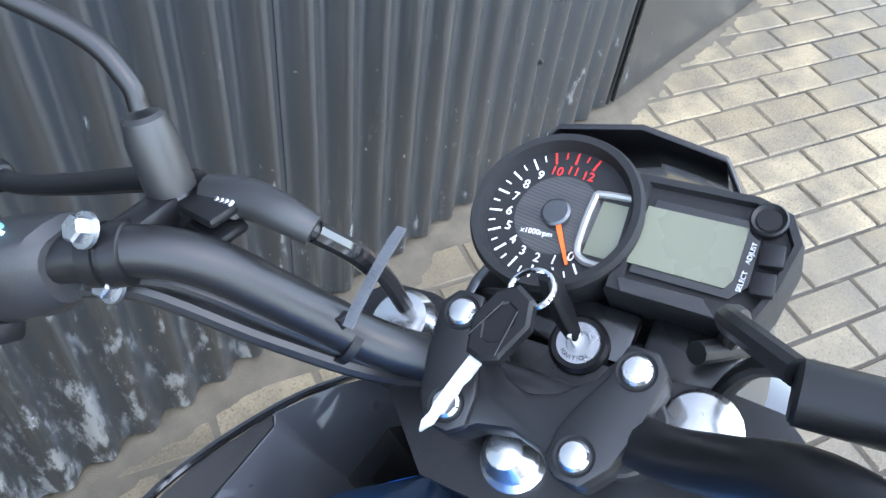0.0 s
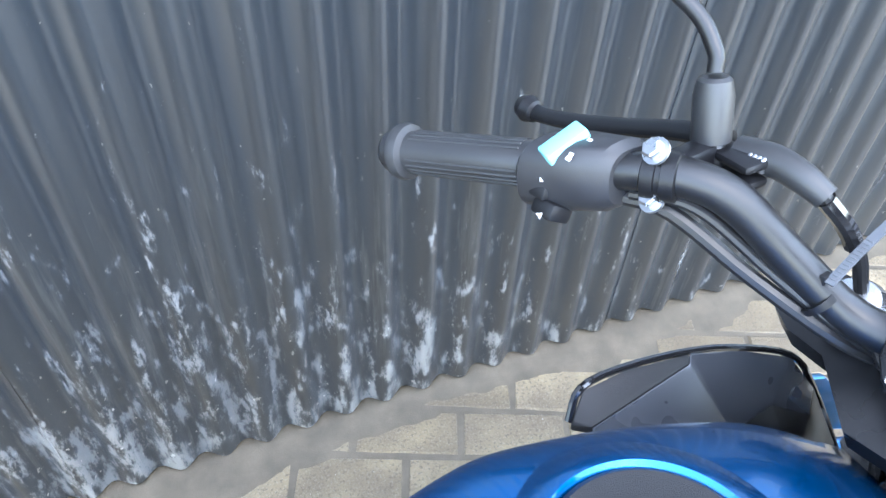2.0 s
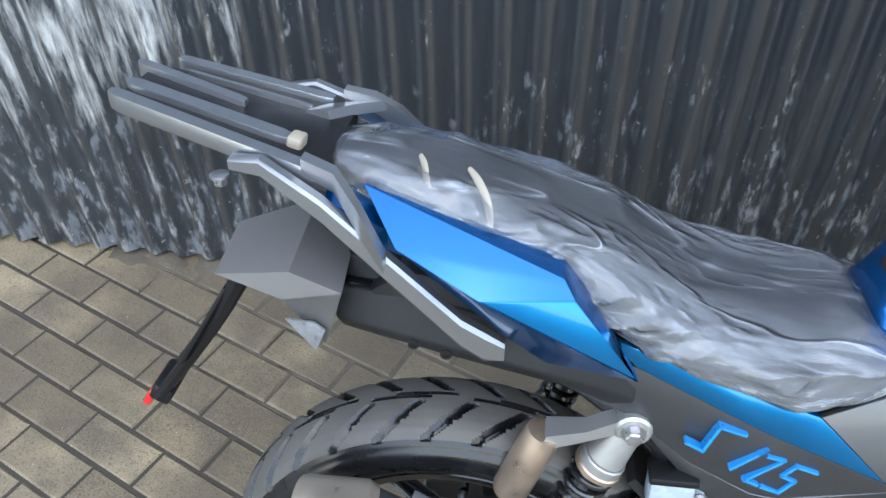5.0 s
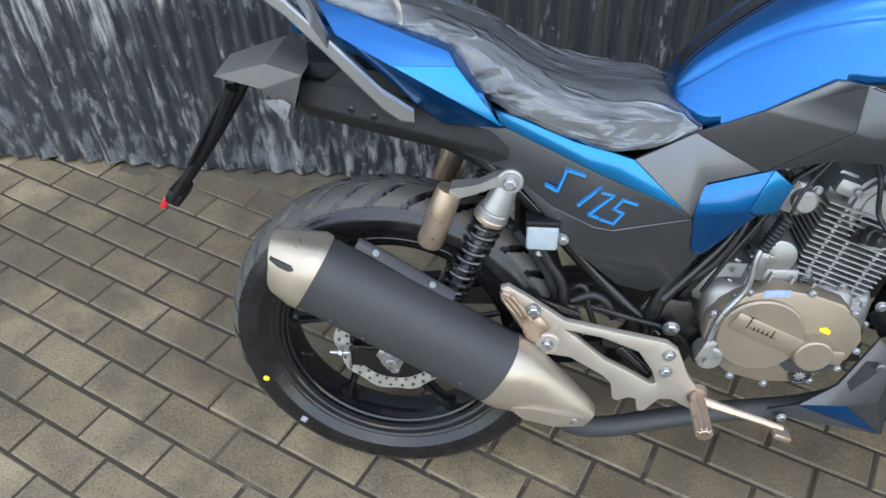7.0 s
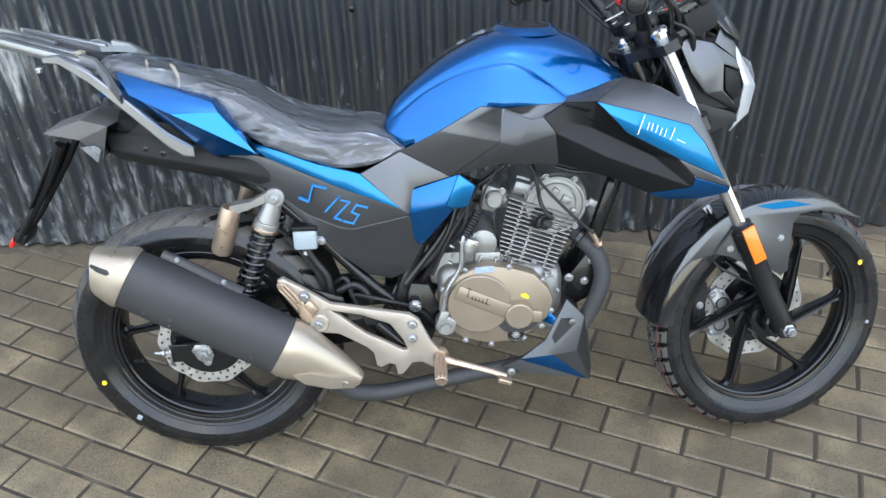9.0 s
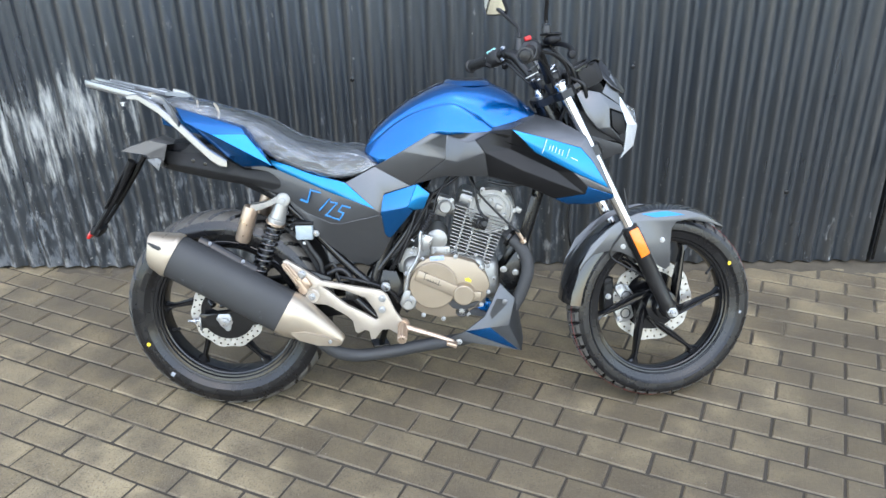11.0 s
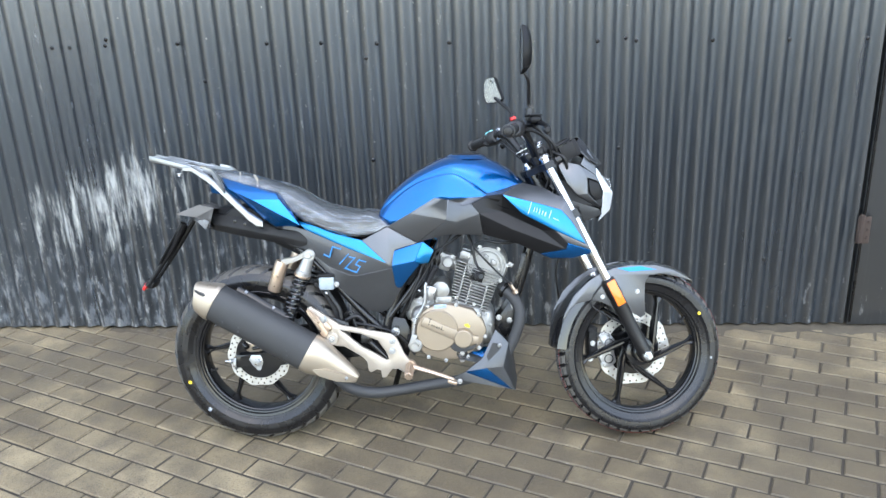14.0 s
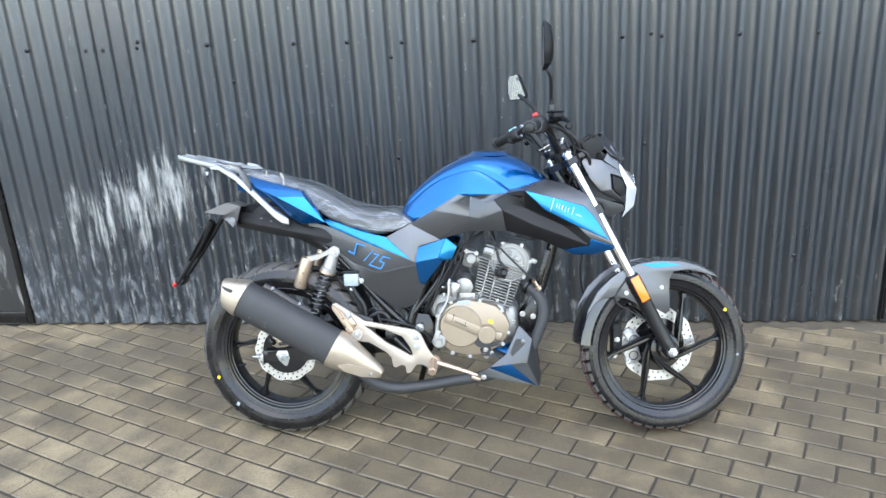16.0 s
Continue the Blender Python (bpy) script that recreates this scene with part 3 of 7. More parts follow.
part("cross_rail", box((-4.8, 0.783, 0.05), (4.98, 0.012, 0.06), 0.003), FRAME_BLACK, door2)


# ---------------------------------------------------------------- the motorcycle
# Its own axes: x forward from the rear axle, y to its left, z up from the ground; it leans on its side stand.
LEAN_ANGLE, HEADING = 10.5, 1.4
bike = new("motorcycle")
bike.empty_display_size = 0.2
bike.matrix_world = pose(-0.655, -0.075, 0.0, 0, 0, HEADING) @ pose(0, 0, 0, -LEAN_ANGLE, 0, 0)
tagged(bike, "blue and dark grey naked motorcycle leaning on its side stand", "motorcycle")

REAR_R, FRONT_R = 0.315, 0.291
REAR_HUB, FRONT_HUB = Vector((0, -0.05, 0.308)), Vector((1.3244, -0.031, 0.284))
STEM, RAKE, STEER_ANGLE = Vector((0.95, 0, 0.95)), radians(26.5), 11.0
STEER_AXIS = Vector((-math.sin(RAKE), 0, math.cos(RAKE)))
# turns the fork and all on it about the steering stem
STEER = Matrix.Translation(STEM) @ Matrix.Rotation(radians(STEER_ANGLE), 4, STEER_AXIS) @ Matrix.Translation(-STEM)


def tyre_mesh(R, hw, rim_r, repeats, block, seg_per):
    """A tyre round the y axis with cut tread grooves."""
    h = R - rim_r
    half = [(rim_r + 0.002, hw * 0.72), (rim_r + 0.014, hw * 0.79), (rim_r + 0.016, hw * 0.82), (rim_r + 0.019, hw * 0.82), (rim_r + 0.021, hw * 0.86), (rim_r + h * 0.36, hw * 0.965), (rim_r + h * 0.37, hw * 0.985), (rim_r + h * 0.4, hw * 0.985), (rim_r + h * 0.5, hw), (rim_r + h * 0.62, hw * 0.985), (rim_r + h * 0.63, hw * 0.965), (rim_r + h * 0.7, hw * 0.945),
            (R - h * 0.2, hw * 0.86), (R - h * 0.12, hw * 0.74), (R - h * 0.065, hw * 0.57), (R - h * 0.028, hw * 0.38), (R - h * 0.006, hw * 0.18), (R, 0.0)]
    fine = []
    for (r0, y0), (r1, y1) in zip(half, half[1:]):
        k = 4 if r1 > R - h * 0.25 else 1
        fine += [(r0 + (r1 - r0) * i / k, y0 + (y1 - y0) * i / k) for i in range(k)]
    prof = [(r, y) for r, y in fine] + [(R, 0.0)] + [(r, -y) for r, y in reversed(fine)]
    seg = repeats * seg_per
    bm = bmesh.new()
    worn = set()
    rings = []
    for i in range(seg):
        a = 2 * math.pi * i / seg
        ring = []
        for r, y in prof:
            yn, r_full = y / hw, r
            if r > R - h * 0.24:
                p = (i / seg_per)
                if block:
                    s = abs(yn)
                    q = (p + 0.45 * s + (0.5 if yn > 0 else 0)) % 1.0
                    cut = q < 0.2 or (0.30 < s < 0.37 and q < 0.7) or (0.62 < s < 0.68 and q > 0.4)
                else:
                    s = abs(yn)
                    q = (p - 1.1 * s ** 1.4 + (0.5 if yn > 0 else 0)) % 1.0
                    q2 = (p + 0.8 * s + (0.5 if yn > 0 else 0)) % 2.0
                    cut = q < 0.17 and 0.14 < s < 0.93 or abs(s - 0.05) < 0.02 and q2 < 1.2
                if cut:
                    r -= 0.009
            v = bm.verts.new((r * math.cos(a), y, r * math.sin(a)))
            if r_full > R - h * 0.24 and r == r_full:
                worn.add(v)
            ring.append(v)
        rings.append(ring)
    n = len(prof)
    for i in range(seg):
        a, b = rings[i], rings[(i + 1) % seg]
        for k in range(n):
            f = bm.faces.new((a[k], a[(k + 1) % n], b[(k + 1) % n], b[k]))
            if all(v in worn for v in f.verts):
                f.material_index = 1
    return bm


def rim_mesh(rim_r, w):
    """A cast rim: bead flanges with a rounded lip and a shallow stepped well."""
    half = [(w - 0.004, rim_r + 0.014), (w, rim_r + 0.0135), (w + 0.0015, rim_r + 0.011), (w, rim_r + 0.003), (w - 0.003, rim_r), (w - 0.005, rim_r - 0.001), (w - 0.006, rim_r - 0.006), (w - 0.013, rim_r - 0.008), (w - 0.015, rim_r - 0.012), (w * 0.45, rim_r - 0.015)]
    inside = half + [(-y, r) for y, r in reversed(half)]
    outside = [(-w + 0.006, rim_r + 0.012), (-w + 0.012, rim_r + 0.004), (w - 0.012, rim_r + 0.004), (w - 0.006, rim_r + 0.012)]
    return lathe((0, 0, 0), (0, 1, 0), inside + outside, 120, True)


def spoke_mesh(tip, r0, r1, depth):
    """One cast spoke, set off the middle like a pinwheel's arm: broad at the hub, narrow, then forked where it meets the rim."""
    rings = []
    OFF = 0.05
    for k in range(13):
        u = k / 12
        r = r0 + (r1 - r0) * u
        a = tip + math.asin(OFF / r1) - math.asin(OFF / r)
        w = 0.017 - 0.011 * min(1.0, u * 1.25) + 0.3 * max(0.0, u - 0.78) ** 1.75
        d = depth * (1 - 0.4 * u)
        c, tan = Vector((r * math.cos(a), 0, r * math.sin(a))), Vector((-math.sin(a), 0, math.cos(a)))
        pts = []
        for s, q in ((-1, -0.5), (-0.6, -1), (-0.3, -0.8), (0.3, -0.8), (0.6, -1), (1, -0.5), (1, 0.6), (0.55, 1), (-0.55, 1), (-1, 0.6)):
            pts.append(c + tan * (s * w) + Vector((0, q * d, 0)))
        rings.append(pts)
    return loft(rings)


def valve(angle, r, y):
    p, d = Vector((r * math.cos(angle), y, r * math.sin(angle))), Vector((-math.cos(angle), 0, -math.sin(angle)))
    return lathe(p, d + Vector((0, -0.5, 0)), [(0, 0.005), (0.01, 0.005), (0.012, 0.0035), (0.03, 0.0035), (0.031, 0.0045), (0.038, 0.0045), (0.039, 0.003)], 10)


def wheel(name, centre, R, hw, rim_w, phase, valve_at, m, block, label):
    at = Matrix.Translation(centre)
    at = m @ at if m is not None else at
    root = part(name, join(rim_mesh(0.216, rim_w), lathe((0, -0.035, 0), (0, 1, 0), [(0, 0.03), (0.004, 0.05), (0.03, 0.056), (0.04, 0.056), (0.066, 0.05), (0.07, 0.03)], 36)), RIM_BLACK, bike, label, at)
    for k in range(6):
        part("spoke", spoke_mesh(radians(phase + 60 * k), 0.0515, 0.209, 0.02), RIM_BLACK, root, "", at)
    tyre = part("tyre", tyre_mesh(R, hw, 0.2165, 44 if block else 30, block, 12 if block else 18), RUBBER, root, "black treaded rubber tyre", at, sharp=50)
    tyre.data.materials.append(TREAD)
    part("valve_stem", valve(radians(valve_at), 0.206, -0.01), CABLE, root, "", at)
    return root, at


# ---- rear wheel
rear_wheel, rear_at = wheel("rear_wheel", REAR_HUB, REAR_R, 0.062, 0.048, -1.3, 199, None, False, "black six-spoke cast alloy rear wheel")
part("paint_dot", lathe((-0.251, -0.0618, -0.093), (0.1, -1, 0), [(0, 0.0065), (0.001, 0.006), (0.001, 0)], 14), YELLOW, rear_wheel, "yellow paint dot", rear_at)
part("paint_dot", box((-0.187, -0.0618, -0.194), (0.012, 0.0016, 0.014), 0.0003, (0, 30, 0)), DULL_PRINT, rear_wheel, "white paint mark", rear_at)
part("brake_disc", drilled_ring((0, 0), 0.082, 0.112, 30, 0.0038, -0.046, 0.004, 0.0028, 10), DISC_STEEL, rear_wheel, "wavy drilled steel brake disc", rear_at)
part("disc_carrier", lathe((0, -0.049, 0), (0, 1, 0), [(0, 0.03), (0.002, 0.084), (0.006, 0.084), (0.02, 0.045)], 40), RIM_BLACK, rear_wheel, "", rear_at)
part("rear_axle", rod((0, -0.135, 0.293), (0, 0.08, 0.293), 0.008), ZINC, bike)
part("axle_nut", join(lathe((0, -0.126, 0.293), (0, -1, 0), [(0, 0.021), (0.003, 0.021), (0.004, 0.014)], 20), lathe((0, -0.129, 0.293), (0, -1, 0), [(0, 0.0135), (0.012, 0.0135), (0.0125, 0.009), (0.018, 0.009), (0.018, 0)], 6)), ZINC, bike, "large zinc-plated axle nut")

# ---- front wheel
front_wheel, front_at = wheel("front_wheel", FRONT_HUB, FRONT_R, 0.055, 0.037, 8.0, 33, STEER, True, "black six-spoke cast alloy front wheel")
part("red_line", lathe((0, -0.0245, 0), (0, 1, 0), [(-0.0007, FRONT_R - 0.0022), (0, FRONT_R - 0.0012), (0.0007, FRONT_R - 0.0018)], 120, True), DULL_RED, front_wheel, "thin red line round the tread", front_at)
part("paint_dot", lathe((0.205, -0.054, 0.128), (0.1, -1, 0), [(0, 0.0065), (0.001, 0.006), (0.001, 0)], 14), YELLOW, front_wheel, "yellow paint dot", front_at)
part("paint_dot", box((0.247, -0.0545, -0.03), (0.008, 0.001, 0.008), 0.0003, (0, 20, 0)), DULL_PRINT, front_wheel, "white paint mark", front_at)
part("brake_disc", drilled_ring((0, 0), 0.092, 0.132, 34, 0.0038, 0.045, 0.004, 0.0028, 10), DISC_STEEL, front_wheel, "wavy drilled steel brake disc", front_at)
part("disc_carrier", lathe((0, 0.043, 0), (0, 1, 0), [(-0.012, 0.05), (0, 0.06), (0.001, 0.095), (0.005, 0.095), (0.006, 0.05)], 40), RIM_BLACK, front_wheel, "", front_at)
part("front_axle", join(rod((0, -0.105, 0), (0, 0.105, 0), 0.008), lathe((0, -0.104, 0), (0, -1, 0), [(0, 0.016), (0.003, 0.016), (0.004, 0.012), (0.014, 0.012), (0.0145, 0.008), (0.02, 0.008), (0.02, 0)], 6)), ZINC, front_wheel, "", front_at)

# ---- swingarm, frame, shocks
for s in (-1, 1):
    arm = loft([[(x, -0.012 + s * (y + dy), z + dz) for dy, dz in ((-0.009, -h), (0.009, -h), (0.009, h), (-0.009, h))] for x, y, z, h in
                ((-0.06, 0.103, 0.293, 0.016), (0.02, 0.103, 0.296, 0.026), (0.1, 0.1, 0.303, 0.024), (0.25, 0.092, 0.315, 0.023), (0.42, 0.085, 0.33, 0.024), (0.47, 0.085, 0.334, 0.02))])
    part("swingarm_leg", arm, FRAME_BLACK, bike, "black box-section swingarm leg")
part("chain_adjuster", join(box((-0.03, -0.119, 0.292), (0.1, 0.004, 0.045), 0.002), box((0.0, -0.1215, 0.284), (0.05, 0.003, 0.032), 0.002)), FRAME_BLACK, bike)
part("adjuster_plate", join(slab([(-0.03, 0.3), (-0.02, 0.315), (0.012, 0.315), (0.02, 0.298), (0.014, 0.27), (0.002, 0.262), (-0.012, 0.272)], -0.1255, -0.1225, 0.001)), ZINC, bike, "zinc-plated axle plate")
part("tensioner_plate", box((-0.079, -0.113, 0.283), (0.005, 0.026, 0.044), 0.0015), ZINC, bike)
part("bolt", bolt((0.004, -0.1255, 0.27), (0, -1, 0), 0.007, 0.006), ZINC, bike)
part("adjuster_screw", join(rod((-0.12, -0.112, 0.29), (-0.06, -0.112, 0.292), 0.004), bolt((-0.095, -0.112, 0.29), (-1, 0, 0), 0.007, 0.008)), ZINC, bike)
# rear brake caliper on its bracket
cal = part("rear_caliper", join(box((0.03, -0.075, 0.372), (0.075, 0.04, 0.045), 0.008, (0, 20, 0)), slab([(-0.05, 0.33), (-0.046, 0.36), (-0.01, 0.366), (0.02, 0.356), (0.025, 0.33), (0.0, 0.322), (-0.03, 0.32)], -0.108, -0.09, 0.004)), SATIN_BRONZE, bike, "two-pin rear brake caliper in dull gold metal")
part("pad_pin", join(rod((-0.05, -0.105, 0.352), (-0.035, -0.118, 0.34), 0.01), rod((-0.02, -0.108, 0.335), (0.018, -0.108, 0.34), 0.006)), RIM_BLACK, cal)
for dx in (-0.018, 0.022):
    part("bolt", bolt((0.02 + dx, -0.096, 0.37 - dx * 0.3), (0, -1, 0), 0.006, 0.006), ZINC, cal)
part("brake_hose", tube([(0.05, -0.09, 0.38), (0.16, -0.08, 0.37), (0.26, -0.085, 0.41), (0.33, -0.1, 0.46), (0.345, -0.105, 0.42), (0.36, -0.105, 0.38)], 0.0055, 10), CABLE, bike)

frame_tubes = [
    ("subframe_tube", [(-0.12, 0.082, 0.80), (0.1, 0.085, 0.765), (0.3, 0.085, 0.72), (0.52, 0.07, 0.74)], 0.0125),
    ("seat_stay", [(0.1, 0.09, 0.735), (0.22, 0.09, 0.63), (0.36, 0.09, 0.47), (0.47, 0.09, 0.36)], 0.0125),
    ("down_tube", [(0.56, 0.075, 0.66), (0.5, 0.085, 0.52), (0.455, 0.09, 0.40), (0.46, 0.09, 0.31)], 0.016),
    ("cradle_strut", [(0.62, 0.08, 0.68), (0.56, 0.09, 0.56), (0.47, 0.1, 0.44)], 0.009),
]
for nm, pts, r in frame_tubes:
    for s in (-1, 1):
        part(nm, tube([(x, s * y, z) for x, y, z in pts], r, 14), FRAME_BLACK, bike)
part("backbone", tube([(0.52, 0, 0.74), (0.7, 0, 0.82), (0.9, 0, 0.86), (0.985, 0, 0.86)], 0.022, 16), FRAME_BLACK, bike)
part("front_down_tube", join(tube([(0.985, 0, 0.8), (0.955, 0, 0.65), (0.9, 0, 0.46), (0.868, 0, 0.34)], 0.018, 16), box((0.915, -0.03, 0.56), (0.018, 0.012, 0.17), 0.003, (0, 16, 0))), FRAME_BLACK, bike)
part("head_tube", rod(STEM + STEER_AXIS * -0.17, STEM + STEER_AXIS * -0.03, 0.03, seg=28), FRAME_BLACK, bike)
for s in (-1, 1):
    mp = part("engine_mount_plate", slab([(0.83, 0.40), (0.862, 0.35), (0.9, 0.37), (0.915, 0.43), (0.905, 0.475), (0.885, 0.48)], s * 0.052, s * 0.058), FRAME_BLACK, bike)
    for x, z in ((0.897, 0.462), (0.882, 0.41), (0.845, 0.42)):
        part("bolt", bolt((x, s * 0.058, z), (0, s, 0), 0.0075, 0.008), ZINC, mp)
    pv = part("pivot_plate", slab([(0.40, 0.27), (0.52, 0.28), (0.55, 0.36), (0.52, 0.43), (0.45, 0.44), (0.41, 0.37)], s * 0.083, s * 0.092), FRAME_BLACK, bike)
    part("pivot_bolt", bolt((0.488, s * 0.112, 0.389), (0, s, 0), 0.011, 0.01), ZINC, pv)
    part("spacer", rod((0.488, s * 0.09, 0.389), (0.488, s * 0.113, 0.389), 0.012), FRAME_BLACK, pv)


def shock(s):
    """Twin-shock unit with a piggyback reservoir; s is the side."""
    top, low = Vector((0.203, s * 0.112, 0.664)), Vector((0.095, s * 0.105, 0.405))
    d = (low - top).normalized()
    root = part("shock_absorber", join(lathe(top - Vector((0, 0.016 * s, 0)), (0, s, 0), [(0, 0.018), (0.003, 0.021), (0.029, 0.021), (0.032, 0.018)], 24), rod(top + d * 0.012, top + d * 0.06, 0.019, 0.024), rod(top + d * 0.06, top + d * 0.075, 0.027)), SILVER, bike, "rear shock absorber with black spring and gas reservoir")
    part("damper_rod", rod(top + d * 0.07, low, 0.0095), ZINC, root)
    n, turns = 220, 9.5
    u = d.orthogonal().normalized()
    v = d.cross(u)
    pts = [top + d * (0.076 + 0.165 * k / n) + 0.0235 * (math.cos(2 * math.pi * turns * k / n) * u + math.sin(2 * math.pi * turns * k / n) * v) for k in range(n + 1)]
    part("spring", tube(pts, 0.0044, 8, 1), GLOSS_BLACK, root, "gloss black coil spring")
    part("adjuster_ring", rod(top + d * 0.073, top + d * 0.082, 0.029, seg=28), COPPER_ZINC, root)
    part("spring_seat", rod(top + d * 0.238, top + d * 0.25, 0.026, seg=24), FRAME_BLACK, root)
    part("lower_eye", join(rod(low - Vector((0, 0.014, 0)), low + Vector((0, 0.014, 0)), 0.017, seg=20), rod(top + d * 0.25, low, 0.012)), FRAME_BLACK, root)
    a = Vector((0.118, s * 0.118, 0.647))
    part("reservoir_arm", loft([[c + Vector((0, q[0] * w, 0)) + Vector((0.1, 0, 0.35)).normalized() * q[1] * h for q in ((-1, -1), (1, -1), (1, 1), (-1, 1))] for c, w, h in ((top + Vector((-0.012, 0, 0.004)), 0.012, 0.012), (Vector((0.15, s * 0.116, 0.65)), 0.012, 0.009), (a + Vector((-0.012, 0, -0.006)), 0.016, 0.012))]), SILVER, root)
    rd = (Vector((-0.34, 0, -1))).normalized()
    part("gas_reservoir", lathe(a + Vector((-0.01, 0, 0.0)), rd, [(0, 0.012), (0.002, 0.02), (0.02, 0.0225), (0.105, 0.0225), (0.112, 0.02), (0.113, 0)], 32), COPPER_ZINC, root, "champagne coloured gas reservoir")
    part("shock_bolt", bolt(top + Vector((0, s * 0.016, 0)), (0, s, 0), 0.01, 0.012), ZINC, root)
    return root


shock(-1), shock(1)

# ---- brake fluid reservoir of the rear brake
bfr = part("brake_fluid_reservoir", box((0.258, -0.112, 0.566), (0.052, 0.034, 0.046), 0.006), WHITE_PLASTIC, bike, "translucent white brake fluid reservoir")
part("lid", box((0.258, -0.112, 0.593), (0.056, 0.038, 0.011), 0.003), BLACK, bfr)
part("lug", box((0.288, -0.112, 0.561), (0.02, 0.014, 0.016), 0.003), WHITE_PLASTIC, bfr)
part("bolt", bolt((0.292, -0.12, 0.561), (0, -1, 0), 0.007, 0.008), ZINC, bfr)
part("hose_clip", lathe((0.257, -0.112, 0.536), (-0.2, 0, -1), [(0, 0.008), (0.008, 0.009), (0.01, 0.007)], 14), ZINC, bfr)
part("hose", tube([(0.257, -0.112, 0.54), (0.272, -0.112, 0.51), (0.296, -0.112, 0.47), (0.302, -0.112, 0.42), (0.315, -0.11, 0.37)], 0.0085, 12), CABLE, bfr)
part("linkage_boot", tube([(0.315, -0.105, 0.43), (0.35, -0.105, 0.445), (0.375, -0.105, 0.43), (0.39, -0.105, 0.40)], 0.008, 12), CABLE, bike)

# ---- seat, its plastic bag, tail
SEAT_TOP = [(-0.15, 0.950), (-0.11, 0.957), (-0.05, 0.950), (0.05, 0.922), (0.15, 0.888), (0.21, 0.852), (0.27, 0.822), (0.35, 0.804), (0.42, 0.802), (0.455, 0.785), (0.48, 0.765)]
SEAT_LOW = [(-0.15, 0.93), (-0.07, 0.918), (0.098, 0.87), (0.172, 0.805), (0.269, 0.764), (0.366, 0.738), (0.426, 0.742), (0.48, 0.768)]
SEAT_W = [(-0.15, 0.028), (-0.11, 0.046), (-0.02, 0.07), (0.1, 0.088), (0.2, 0.11), (0.3, 0.122), (0.38, 0.115), (0.44, 0.1), (0.48, 0.085)]


def seat_rings(grow=0.0, wrinkle=0.0):
    rings = []
    xs = np.linspace(-0.15 - grow, 0.48 + grow * 0.4, 170 if wrinkle else 42)
    for x in xs.tolist():
        xc = min(max(x, -0.15), 0.48)
        zt, zl, w = hermite(SEAT_TOP, xc) + grow, hermite(SEAT_LOW, xc) - grow, hermite(SEAT_W, xc) + grow
        n = 96 if wrinkle else 24
        ring = []
        for k in range(n):
            a = 2 * math.pi * k / n
            c, s = math.cos(a), math.sin(a)
            y = w * (abs(c) ** 0.6) * (1 if c > 0 else -1)
            mid = zl + 0.35 * (zt - zl)
            z = mid + (zt - mid) * (abs(s) ** 0.6) if s > 0 else mid - (mid - zl) * (abs(s) ** 0.6)
            p = Vector((x, y + interp([(-0.15, -0.032), (0.45, -0.018)], x), z - 0.01))
            if wrinkle:
                q = Vector((p.x * 8, p.y * 10, p.z * 10))
                side = min(1.0, max(0.0, (abs(y) / w - 0.55) * 2.4))
                out = Vector((0, c, s)).normalized()
                f1 = noise.voronoi(q * 1.3 + Vector((3, 1, 2)))[0][0]
                f2 = noise.voronoi(q * 3.1 + Vector((7, 4, 1)))[0][0]
                fold = 1 - 2 * abs(noise.noise(q * 0.7 + Vector((1, 5, 2))))
                pull = max(0.0, 1 - 5 * abs(noise.noise(Vector((p.x * 5 + p.y * 9, p.y * 14 - p.x * 4, 3.0)))))
                crease = max(0.0, 1 - 6 * abs(noise.noise(Vector((p.x * 7 + p.z * 6, p.y * 6, p.z * 22 - p.x * 5)))))
                p += out * wrinkle * (0.3 * fold + 0.45 * pull + side * (1.0 * crease + 0.2 * f1 + 0.25 * f2 - 0.3) + 0.05 * f2)
            ring.append(p)
        rings.append(ring)
    return rings


part("seat", loft(seat_rings()), SEAT_VINYL, bike, "black vinyl two-level seat")
bag = new("plastic_cover")
bag.matrix_world = bike.matrix_world
tagged(bag, "wrinkled clear plastic bag pulled over the motorcycle seat", "plastic cover")
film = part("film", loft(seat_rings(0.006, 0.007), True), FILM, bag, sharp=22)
TAPE = surface("yellowed tape", (0.34, 0.3, 0.23), 0.4)
for pts in ([(-0.04, -0.048, 0.944), (-0.034, -0.062, 0.94), (-0.03, -0.075, 0.93), (-0.027, -0.084, 0.918)], [(0.01, -0.052, 0.934), (0.02, -0.068, 0.93), (0.03, -0.085, 0.92), (0.035, -0.097, 0.906), (0.036, -0.103, 0.895)]):
    part("tape_strip", tube([(x, y - 0.004, z + 0.004) for x, y, z in pts], [0.0025] + [0.0042] * (len(pts) - 2) + [0.003], 8, 5, 0.3), TAPE, bag)

# tail covers: (x, y, z) of the right one; the left is its mirror
tail_v = [(-0.09, -0.095, 0.934), (-0.049, -0.155, 0.899), (0.033, -0.182, 0.865), (0.122, -0.165, 0.861), (0.110, -0.155, 0.879), (0.190, -0.165, 0.771), (0.100, -0.145, 0.768), (0.061, -0.147, 0.797), (-0.087, -0.07, 0.934), (0.110, -0.130, 0.881), (0.130, -0.136, 0.858), (0.180, -0.14, 0.780)]
tail_faces = ((BLUE, "tail_cover", [(0, 1, 2, 3, 4), (1, 7, 6, 5, 2), (0, 4, 9, 8), (4, 3, 10, 9), (3, 5, 11, 10)], "blue metallic tail side cover"), (SKY_BLUE, "lower_facet", [(2, 5, 3)], "light blue facet of the tail cover"))
